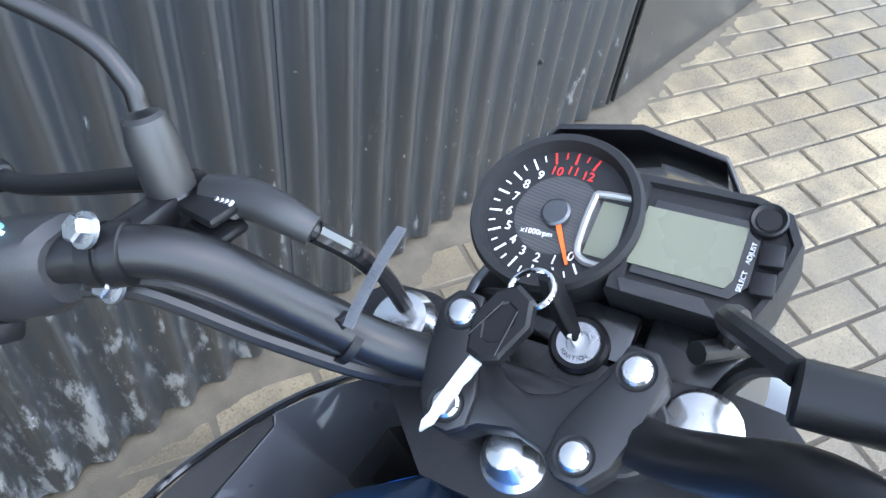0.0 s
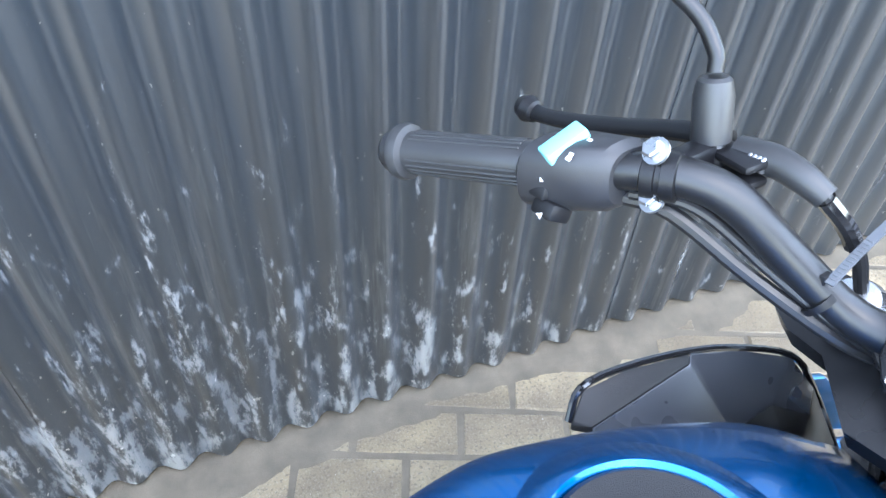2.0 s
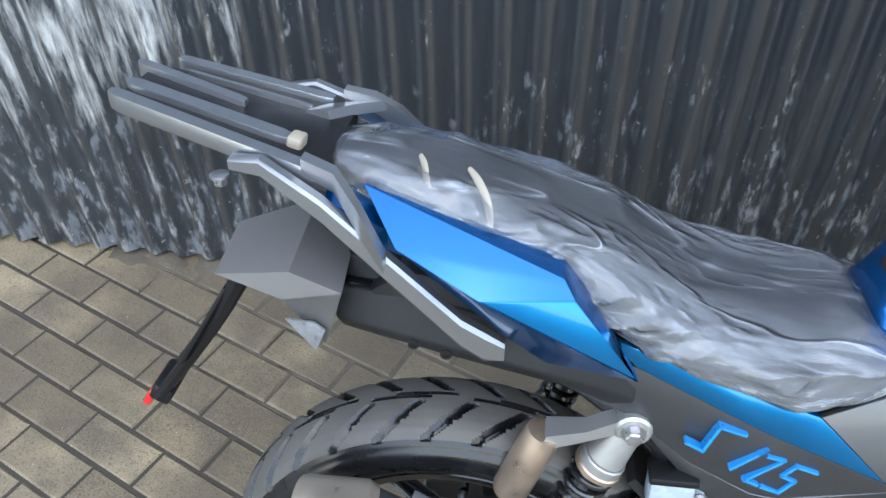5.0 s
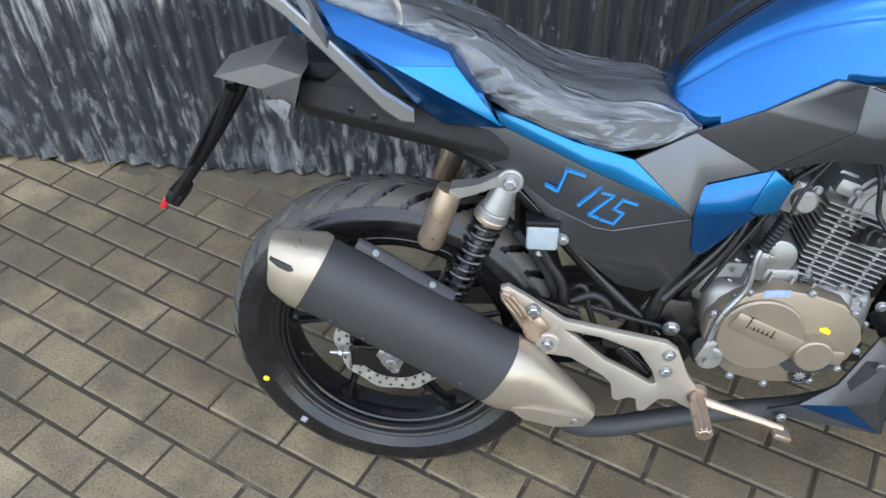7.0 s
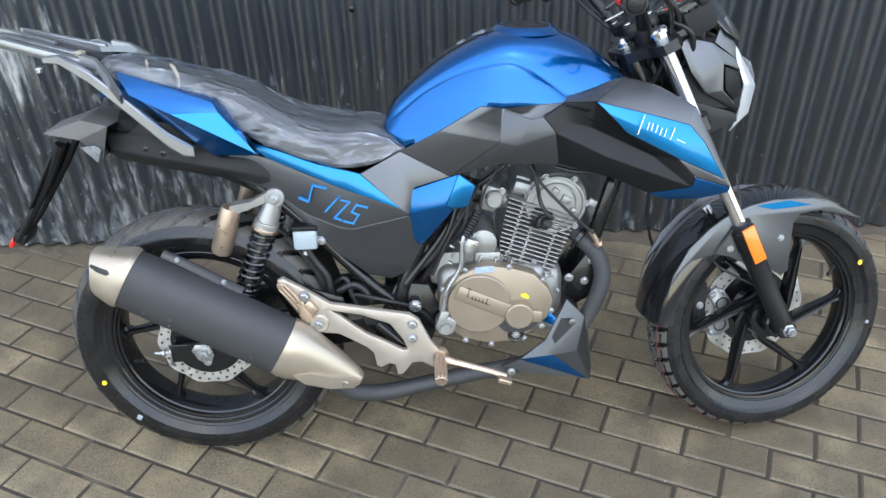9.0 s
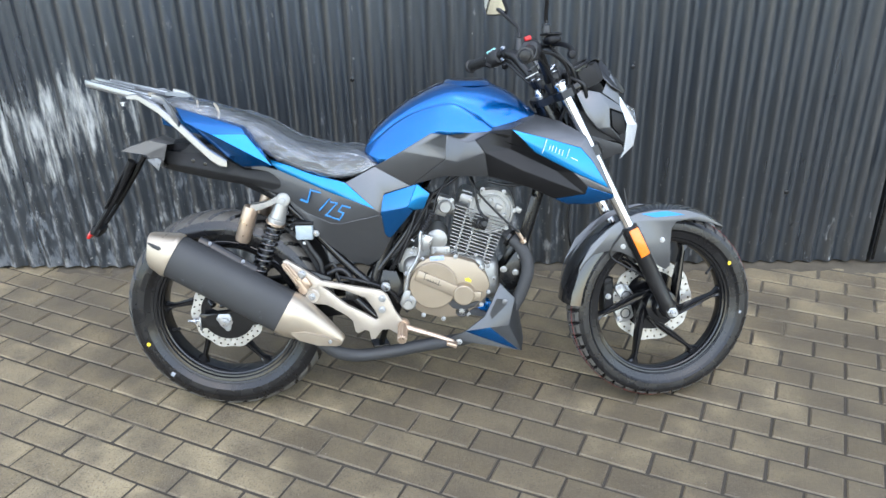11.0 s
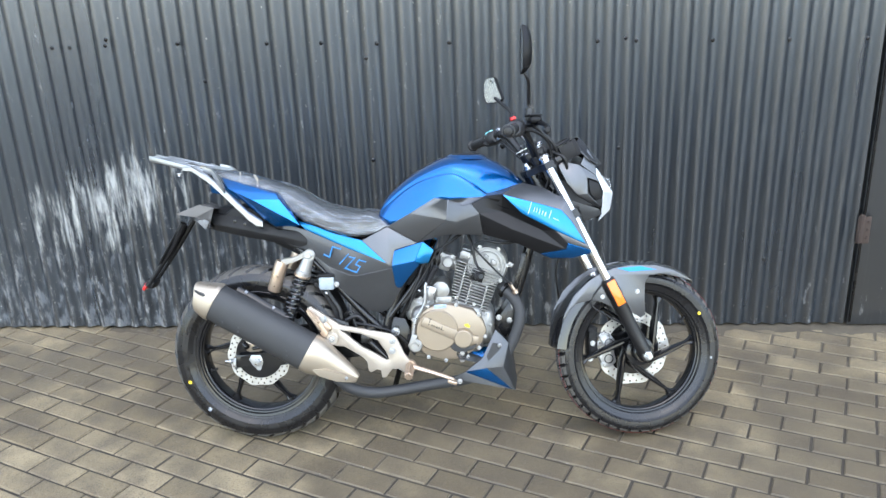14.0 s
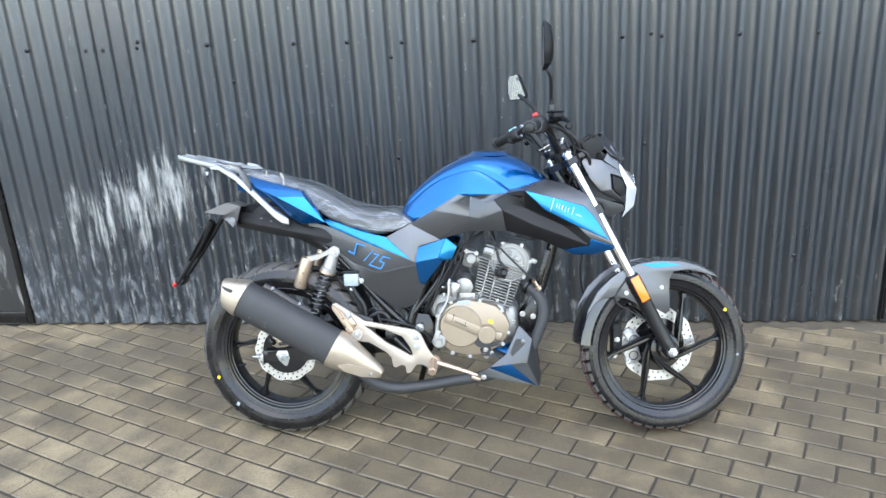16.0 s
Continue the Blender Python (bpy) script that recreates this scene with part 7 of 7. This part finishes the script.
def grip(s):
    a, b = along(0.246), along(0.352)
    a.y, b.y = s * a.y, s * b.y
    d = (b - a).normalized()
    h = (b - a).length
    root = part("grip", lathe(a, d, [(0, 0.0145), (0.004, 0.0155), (h * 0.5, 0.0163), (h - 0.008, 0.0158), (h - 0.006, 0.0205), (h - 0.001, 0.0215), (h + 0.003, 0.0205), (h + 0.004, 0.014)], 32), SOFT_RUBBER, bike, "grey-black ribbed rubber grip", STEER)
    u = d.orthogonal().normalized()
    v = d.cross(u)
    for k in range(24):
        ang = 2 * math.pi * k / 24
        if k % 8 in (0, 1, 2):
            continue
        o = (u * math.cos(ang) + v * math.sin(ang)) * 0.0156
        part("rib", rod(a + d * 0.008 + o, a + d * (h - 0.012) + o, 0.0011, seg=6), SOFT_RUBBER, root, "", STEER)
    part("end_plug", lathe(b + d * 0.003, d, [(0, 0.0165), (0.008, 0.0165), (0.013, 0.013), (0.014, 0.006), (0.014, 0)], 24), CABLE, root, "", STEER)
    return root


grip(1), grip(-1)


def switch_box(s, y0, y1, r):
    rings = []
    for y, f in ((y0, 0.75), (y0 + 0.006, 0.95), ((y0 + y1) / 2, 1.05), (y1 - 0.006, 0.98), (y1, 0.72)):
        c = along(y)
        ring = []
        for k in range(20):
            t = 2 * math.pi * k / 20
            cx, cz = math.cos(t), math.sin(t)
            ring.append((c.x + r * f * 1.05 * math.copysign(abs(cx) ** 0.75, cx), s * y, c.z - 0.003 + r * f * 1.1 * math.copysign(abs(cz) ** 0.75, cz)))
        rings.append(ring)
    return loft(rings)


sw = part("left_switch", switch_box(1, 0.187, 0.247, 0.0228), SWITCH_GREY, bike, "black left handlebar switch with film on its button", STEER)
c = along(0.22)
part("beam_switch", join(box(c + Vector((-0.009, 0.001, 0.0195)), (0.031, 0.016, 0.009), 0.002, (0, -26, -14))), FILM_BLUE, sw, "turquoise protective film on the beam switch", STEER)
part("indicator_slider", box(c + Vector((-0.022, 0.01, -0.012)), (0.012, 0.022, 0.01), 0.003, (0, 20, 0)), BLACK, sw, "", STEER)
part("horn_button", box(c + Vector((-0.02, 0.0, -0.024)), (0.02, 0.02, 0.012), 0.003, (0, 30, 0)), BLACK, sw, "", STEER)
def glyph(kind):
    """White switch signs: a lamp with its rays, a pair of arrows, a horn."""
    if kind == "lamp":
        return join(box((0, -0.0012, 0), (0.004, 0.0026, 0.0004), 0.0001), *[box((q * 0.0013, 0.0018, 0), (0.0005, 0.0026, 0.0004), 0) for q in (-1, 0, 1)])
    if kind == "arrows":
        return join(*[loft([[(q * 0.0012, -0.0016, z), (q * 0.0042, 0, z), (q * 0.0012, 0.0016, z)] for z in (0, 0.0004)]) for q in (-1, 1)])
    return join(box((0, 0, 0), (0.0016, 0.0012, 0.0004), 0), loft([[(0.0008, -0.0005, z), (0.0036, -0.0022, z), (0.0036, 0.0022, z), (0.0008, 0.0005, z)] for z in (0, 0.0004)]))


for kind, dx, dy, dz, ry in (("lamp", -0.002, -0.0125, 0.0232, -20), ("lamp", -0.0165, -0.0125, 0.0178, -42), ("arrows", -0.0262, 0.005, -0.001, -88), ("horn", -0.0318, 0.0, -0.0225, -60)):
    part("symbol", glyph(kind), WHITE_PRINT, sw, "", STEER @ Matrix.Translation(c + Vector((dx, dy, dz))) @ pose(0, 0, 0, 0, ry, 0) @ pose(0, 0, 0, 0, 0, -90))
perch = part("clutch_perch", join(lathe(along(0.16), along(0.182) - along(0.16), [(0, 0.0135), (0.001, 0.0155), (0.009, 0.016), (0.0095, 0.0145), (0.0125, 0.0145), (0.013, 0.016), (0.021, 0.0155), (0.022, 0.0135)], 28), box(along(0.172) + Vector((0.026, -0.002, 0.002)), (0.034, 0.018, 0.016), 0.005)), BLACK, bike, "black clutch lever bracket", STEER)
for dz in (0.004, -0.008):
    part("lever_jaw", box(along(0.16) + Vector((0.04, -0.002, dz)), (0.02, 0.05, 0.0065), 0.003, (0, 0, -8)), BLACK, perch, "", STEER)
part("pivot_screw", lathe(along(0.172) + Vector((0.044, 0, 0.0075)), (0, 0, 1), [(0, 0.0062), (0.003, 0.0062), (0.004, 0.005), (0.004, 0)], 18), ZINC, perch, "", STEER)
part("rubber_cap", lathe((0.938, 0.171, 1.052), (0, 0, 1), [(0, 0.012), (0.012, 0.0125), (0.018, 0.0095)], 20), CABLE, perch, "", STEER)
for dz in (0.0165, -0.0165):
    part("perch_bolt", bolt(along(0.17) + Vector((-0.005, 0, dz)), (-0.75, 0, 0.65), 0.0065, 0.009), ZINC, perch, "zinc-plated bracket bolt", STEER)
part("clutch_lever", join(tube([along(0.165) + Vector((0.052, 0, 0.004)), along(0.2) + Vector((0.068, 0, 0.004)), along(0.26) + Vector((0.088, 0, -0.002)), along(0.32) + Vector((0.105, 0, -0.004)), Vector((0.938, 0.352, 1.032))], [0.008, 0.0075, 0.007, 0.0065, 0.007], 12, 6, 0.75), lathe((0.938, 0.352, 1.032), (0, 1, 0), [(-0.011, 0.004), (-0.008, 0.009), (0, 0.0115), (0.008, 0.009), (0.011, 0)], 20)), BLACK, bike, "black clutch lever with a ball end", STEER)
part("cable_adjuster", join(*[lathe(Vector((0.944, 0.146 - 0.003 * k, 1.064)), (0, -1, 0), [(0, 0.0045), (0.0008, 0.0055), (0.0022, 0.0055), (0.003, 0.0045)], 14) for k in range(4)]), ZINC, bike, "knurled clutch cable adjuster", STEER)
part("cable_boot", tube([(0.95, 0.158, 1.062), (0.953, 0.135, 1.064), (0.954, 0.115, 1.06), (0.957, 0.1, 1.052)], [0.011, 0.0105, 0.0095, 0.008], 14, 5), SOFT_RUBBER, bike, "rubber boot over the clutch cable", STEER)
part("clutch_cable", tube([(0.956, 0.104, 1.054), (0.97, 0.095, 1.035), (0.986, 0.088, 1.005), (1.0, 0.082, 0.96), (1.03, 0.05, 0.88)], 0.0048, 10), CABLE, bike, "", STEER)
part("cable_tape", tube([(0.959, 0.102, 1.05), (0.972, 0.094, 1.031), (0.981, 0.09, 1.014)], 0.0062, 10), GLOSS_BLACK, bike, "crumpled shiny tape on the cable", STEER)
for pts, r in (([(0.882, 0.195, 1.042), (0.9, 0.165, 1.035), (0.925, 0.12, 1.0), (0.955, 0.075, 0.965), (1.0, 0.05, 0.93)], 0.0055), ([(0.885, 0.185, 1.046), (0.905, 0.15, 1.043), (0.932, 0.11, 1.005), (0.958, 0.07, 0.97), (1.01, 0.04, 0.92)], 0.004)):
    part("switch_wire", tube(pts, r, 10), CABLE, bike, "", STEER)
tie = part("cable_tie", join(lathe(along(0.084) - Vector((0.0015, -0.003, 0.003)), along(0.1) - along(0.08), [(0, 0.0132), (0, 0.0148), (0.005, 0.0148), (0.005, 0.0132)], 24, True), box(along(0.086) + Vector((-0.006, 0, 0.014)), (0.008, 0.007, 0.007), 0.001)), BLACK, bike, "black plastic cable tie", STEER)
tail = loft([[Vector((0.944, 0.08, 1.007)) + Vector((0.046, -0.004, 0.034)) * t + Vector((0.004, 0, -0.006)) * t * t + q * (1 if t < 0.9 else 1.9 - t) for q in (Vector((0, -0.003, 0)), Vector((0, 0.003, 0)), Vector((-0.001, 0.003, 0.0014)), Vector((-0.001, -0.003, 0.0014)))] for t in (0, 0.15, 0.3, 0.45, 0.6, 0.75, 0.9, 1.0)])
tail = join(tail, *[box(Vector((0.944, 0.08, 1.007)) + Vector((0.046, -0.004, 0.034)) * t + Vector((0.004, 0, -0.006)) * t * t + Vector((-0.001, 0, 0.0016)), (0.0009, 0.0042, 0.0007), 0.0001, (0, -35, 0)) for t in [0.06 + 0.05 * k for k in range(12)]])
part("tie_tail", tail, TIE_GREY, tie, "", STEER)

# ---- right switch, master cylinder, brake lever
swr = part("right_switch", switch_box(-1, 0.19, 0.247, 0.024), SWITCH_GREY, bike, "black right handlebar switch with red buttons", STEER)
cr = along(0.224)
cr.y = -cr.y
part("kill_switch", box(cr + Vector((-0.01, -0.005, 0.028)), (0.018, 0.016, 0.012), 0.004, (0, -20, 0)), RED_SWITCH, swr, "red engine stop switch", STEER)
part("start_button", lathe(cr + Vector((-0.022, -0.004, -0.018)), (-0.7, 0, -0.6), [(0, 0.008), (0.008, 0.008), (0.01, 0.006), (0.01, 0)], 18), RED_SWITCH, swr, "red starter button", STEER)
mc = part("brake_master_cylinder", join(box((0.937, -0.19, 1.08), (0.04, 0.042, 0.024), 0.01, (0, 0, 12), 3), rod((0.935, -0.12, 1.072), (0.942, -0.18, 1.07), 0.011), lathe((0.888, -0.165, 1.067), (0, -1, 0), [(-0.011, 0.0185), (0.011, 0.0185)], 24)), BLACK, bike, "black front brake master cylinder", STEER)
part("lid", box((0.934, -0.188, 1.0945), (0.044, 0.046, 0.006), 0.003, (0, 0, 12)), BLACK, mc, "", STEER)
part("brake_lever", join(tube([(0.945, -0.17, 1.07), (0.95, -0.21, 1.068), (0.955, -0.27, 1.058), (0.95, -0.32, 1.046), (0.938, -0.352, 1.034)], [0.008, 0.0075, 0.007, 0.0065, 0.007], 12, 6, 0.75), lathe((0.938, -0.352, 1.034), (0, 1, 0), [(-0.011, 0), (-0.008, 0.009), (0, 0.0115), (0.008, 0.009), (0.011, 0)], 20)), BLACK, bike, "black brake lever with a ball end", STEER)
for pts, r in (([(0.945, -0.12, 1.07), (0.98, -0.09, 1.05), (1.03, -0.085, 1.0), (1.05, -0.06, 0.92), (1.06, -0.03, 0.84)], 0.0055), ([(0.89, -0.19, 1.045), (0.93, -0.13, 1.02), (0.97, -0.09, 0.97), (0.99, -0.05, 0.9)], 0.005), ([(0.9, -0.2, 1.05), (0.96, -0.15, 1.04), (1.01, -0.1, 1.0), (1.02, -0.07, 0.92), (1.0, -0.04, 0.85)], 0.005),
               ([(1.02, -0.07, 0.985), (1.06, -0.09, 0.96), (1.07, -0.07, 0.91), (1.04, -0.03, 0.87)], 0.006), ([(1.05, 0.05, 0.95), (1.06, 0.08, 0.92), (1.03, 0.06, 0.85), (0.98, 0.03, 0.8)], 0.006)):
    part("cable", tube(pts, r, 10), CABLE, bike, "", STEER)


# ---- mirrors
def mirror(base, boot_top, stem, centre, facing, w, h, side, label):
    root = part("mirror", lathe(base, Vector(boot_top) - Vector(base), [(-0.01, 0.0075), (0.0, 0.0078), (0.002, 0.0125), (0.03, 0.0125), (0.04, 0.0105), (0.042, 0.008)], 20), SOFT_RUBBER, bike, label, STEER)
    f = Vector(facing).normalized()
    rt = Vector((0, 0, 1)).cross(f).normalized()
    up = f.cross(rt)
    m = Matrix((rt, up, f)).transposed().to_4x4()
    m.translation = Vector(centre)
    part("stem", tube([boot_top] + stem + [m @ Vector((0.46 * w * side, -0.44 * h, -0.006))], 0.0052, 12, 7), BAR_BLACK, root, "black bent steel mirror stem", STEER)
    shape = [(-0.5, 0.3), (-0.36, 0.5), (0.1, 0.5), (0.3, 0.1), (0.55, -0.4), (0.46, -0.5), (0.1, -0.5), (-0.36, -0.46), (-0.5, -0.2)]
    shape = [(x * side, y) for x, y in shape]
    rings = [[(x * w * g, y * h * g, z) for x, y in shape] for g, z in ((0.35, -0.026), (0.75, -0.02), (0.95, -0.008), (1.0, 0.004), (0.96, 0.006), (0.93, 0.004))]
    part("mirror_shell", loft(rings), BLACK, root, "", STEER @ m)
    part("mirror_glass", loft([[(x * w * g, y * h * g, z) for x, y in shape] for g, z in ((0.93, 0.0025), (0.93, 0.0048))]), MIRROR, root, "mirror glass", STEER @ m)


mirror((0.938, 0.171, 1.068), (0.941, 0.176, 1.112), [(0.943, 0.18, 1.125), (0.94, 0.2, 1.148), (0.915, 0.25, 1.185), (0.9, 0.285, 1.208)], (0.897, 0.305, 1.24), (-0.85, -0.5, 0), 0.1, 0.1, 1, "left rear-view mirror with a grey rubber boot")
mirror((0.925, -0.175, 1.078), (0.925, -0.18, 1.125), [(0.922, -0.185, 1.14), (0.915, -0.22, 1.19), (0.905, -0.235, 1.21)], (0.885, -0.285, 1.285), (-1, 0.12, 0), 0.11, 0.135, -1, "right rear-view mirror with a grey rubber boot")

# ---- the keys on their ring, one in the lock
keys = new("ignition_key")
keys.matrix_world = bike.matrix_world @ SC
tagged(keys, "two black-headed keys on a steel ring in the ignition lock", "key")
part("inserted_blade", box((0.0, 0.04, -0.044), (0.002, 0.008, 0.02), 0.0005), KEY_STEEL, keys)
part("inserted_head", loft([[(x + q[0] * 0.0032, y + q[1] * w, z) for q in ((-1, -0.8), (-0.8, -1), (0.8, -1), (1, -0.8), (1, 0.8), (0.8, 1), (-0.8, 1), (-1, 0.8))] for x, y, z, w in ((0.0, 0.04, -0.04, 0.0035), (-0.004, 0.045, -0.029, 0.0062), (-0.01, 0.052, -0.01, 0.0062), (-0.0125, 0.0545, -0.002, 0.0035))]), BLACK, keys, "black moulded key head")
ring_c = Vector((-0.0135, 0.043, 0.004))
for k in range(2):
    pts = [ring_c + Vector((0.0125 * math.cos(t), 0.0105 * math.sin(t), 0.0016 * k + 0.004 * math.cos(t))) for t in [2 * math.pi * j / 28 for j in range(29)]]
    part("ring", tube(pts, 0.0011, 8, 1), CHROME, keys, "steel split ring")
head = [(-0.017, -0.004), (-0.014, 0.012), (-0.005, 0.019), (0.008, 0.017), (0.016, 0.006), (0.013, -0.013), (0.004, -0.018), (-0.006, -0.018)]
km = pose(-0.017, 0.019, 0.012, 0, 0, -15.2) @ Matrix.Diagonal((0.82, 1.1, 1.1, 1))
part("hanging_head", loft([[(x * f, y * f, z) for x, y in head] for f, z in ((0.9, -0.0045), (1, -0.003), (1, 0.003), (0.88, 0.0048), (0.55, 0.0048), (0.5, 0.004))]), BLACK, keys, "black moulded key head", km)
for q in (-1, 1):
    part("head_groove", box((q * 0.008, -0.002, 0.0049), (0.001, 0.022, 0.0006), 0.0002, (0, 0, q * 14)), GLOSS_BLACK, keys, "", km)
blade = [(-0.0042, -0.014), (0.0042, -0.014), (0.0045, -0.026), (0.0033, -0.030), (0.0044, -0.034), (0.003, -0.038), (0.0042, -0.042), (0.003, -0.046), (0.0036, -0.05), (0.0, -0.056), (-0.003, -0.052), (-0.0022, -0.047), (-0.0036, -0.043), (-0.0042, -0.03)]
bm = bmesh.new()
f = bm.faces.new([bm.verts.new((x, y, -0.001)) for x, y in blade])
r = bmesh.ops.extrude_face_region(bm, geom=[f])
bmesh.ops.translate(bm, verts=[v for v in r["geom"] if isinstance(v, bmesh.types.BMVert)], vec=(0, 0, 0.002))
part("hanging_blade", bm, KEY_STEEL, keys, "notched steel key blade", km)

# ---------------------------------------------------------------- ground and pavement, last
gm = bmesh.new()
bmesh.ops.create_grid(gm, x_segments=2, y_segments=2, size=400)
ground = part("ground", gm, EARTH, None, m=Matrix.Translation((0, 0, -0.0045)))
tagged(ground, "dark earth and sand under the paving", "ground", kind="structure")
pavement = new("pavement")
tagged(pavement, "grey-brown concrete block paving laid in running bond", "pavement", kind="structure")
ROW_TURN, BRICK_L, BRICK_W, JOINT = radians(-22.72), 0.2004, 0.0984, 0.0075
U, V = Vector((math.cos(ROW_TURN), math.sin(ROW_TURN), 0)), Vector((-math.sin(ROW_TURN), math.cos(ROW_TURN), 0))
ANCHOR = Vector((-0.0323, -0.0976, 0))


def paver_points(cx, cy, lift, tilt, l=BRICK_L - JOINT, w=BRICK_W - JOINT, c=0.004, h=0.03):
    """Corners of one block: top face with a chamfer, then the sides."""
    top = [(-l / 2 + c, -w / 2 + c), (l / 2 - c, -w / 2 + c), (l / 2 - c, w / 2 - c), (-l / 2 + c, w / 2 - c)]
    rim = [(-l / 2, -w / 2), (l / 2, -w / 2), (l / 2, w / 2), (-l / 2, w / 2)]
    return [(x, y, lift + tilt[0] * x + tilt[1] * y) for x, y in top] + [(x, y, lift - 0.004 + tilt[0] * x + tilt[1] * y) for x, y in rim] + [(x, y, -h) for x, y in rim]


PAVER_FACES = [(0, 1, 2, 3)] + [(4 + k, 4 + (k + 1) % 4, (k + 1) % 4, k) for k in range(4)] + [(8 + k, 8 + (k + 1) % 4, 4 + (k + 1) % 4, 4 + k) for k in range(4)]
rng = random.Random(7)
variants = []
for k in range(14):
    me = bpy.data.meshes.new("paver")
    me.from_pydata(paver_points(0, 0, rng.uniform(-0.0015, 0.0015), (rng.uniform(-0.012, 0.012), rng.uniform(-0.02, 0.02)), BRICK_L - JOINT * rng.uniform(0.8, 1.3), BRICK_W - JOINT * rng.uniform(0.8, 1.3)), [], PAVER_FACES)
    me.materials.append(PAVER)
    variants.append(me)
sites = []
for j in range(-60, 60):
    for i in range(-40, 45):
        p = ANCHOR + U * ((i + 0.5 + (0.5 if j % 2 else 0)) * BRICK_L) + V * ((j + 0.5) * BRICK_W)
        if -4.2 < p.x < 6.0 and -3.4 < p.y < 0.84:
            sites.append(p)
near = sorted(sites, key=lambda p: (p.x - 0.3) ** 2 * 0.45 + (p.y + 0.45) ** 2)[:300]
chosen = {(round(p.x, 4), round(p.y, 4)) for p in near}
verts, faces = [], []
for p in sites:
    if (round(p.x, 4), round(p.y, 4)) in chosen:
        ob = new("paver", rng.choice(variants))
        ob.parent = pavement
        ob.matrix_local = Matrix.Translation(p) @ Matrix.Rotation(ROW_TURN + rng.uniform(-0.008, 0.008) + (math.pi if rng.random() < 0.5 else 0), 4, "Z")
    else:
        b0 = len(verts)
        t = Matrix.Translation(p) @ Matrix.Rotation(ROW_TURN + rng.uniform(-0.008, 0.008), 4, "Z")
        pts = paver_points(0, 0, rng.uniform(-0.0015, 0.0015), (rng.uniform(-0.012, 0.012), rng.uniform(-0.02, 0.02)), BRICK_L - JOINT * rng.uniform(0.8, 1.3), BRICK_W - JOINT * rng.uniform(0.8, 1.3))
        verts += [tuple(t @ Vector(v)) for v in pts]
        faces += [tuple(b0 + i for i in f) for f in PAVER_FACES]
me = bpy.data.meshes.new("paver_field")
me.from_pydata(verts, [], faces)
me.materials.append(PAVER_FIELD)
field = new("paver_field", me)
field.parent = pavement
tagged(field, kind="stuff")

# trodden sand and mud: it lies against the foot of the wall, thins out over the blocks and fills their joints
verts, faces = [], []
NX, NY = 330, 130
for i in range(NX + 1):
    x = -1.7 + 4.4 * i / NX
    ends = min(1.0, (x + 1.7) / 0.5, (2.7 - x) / 0.5)
    for j in range(NY + 1):
        y = 0.86 - 1.75 * j / NY
        away = 0.79 - y
        level = -0.0036 + 0.0062 * math.exp(-(max(0.0, away) / 0.085) ** 2) - 0.0026 * max(0.0, away - 0.05)
        level += 0.0014 * math.exp(-((x + 0.3) / 0.7) ** 2)
        level += 0.0018 * noise.noise((x * 2.4, y * 2.4, 4.0)) + 0.0016 * noise.noise((x * 9, y * 9, 0)) + 0.001 * noise.noise((x * 31, y * 31, 2))
        verts.append((x, y, level - 0.004 * (1 - max(0.0, ends)) - 0.004 * max(0.0, (away - 1.3) / 0.38)))
for i in range(NX):
    for j in range(NY):
        a = i * (NY + 1) + j
        faces.append((a, a + 1, a + NY + 2, a + NY + 1))
me = bpy.data.meshes.new("sand_drift")
me.from_pydata(verts, [], faces)
for f in me.polygons:
    f.use_smooth = True
me.materials.append(SAND)
sand = new("sand_drift", me)
tagged(sand, "damp brown sand and grit between the blocks and along the wall", "sand", kind="stuff")
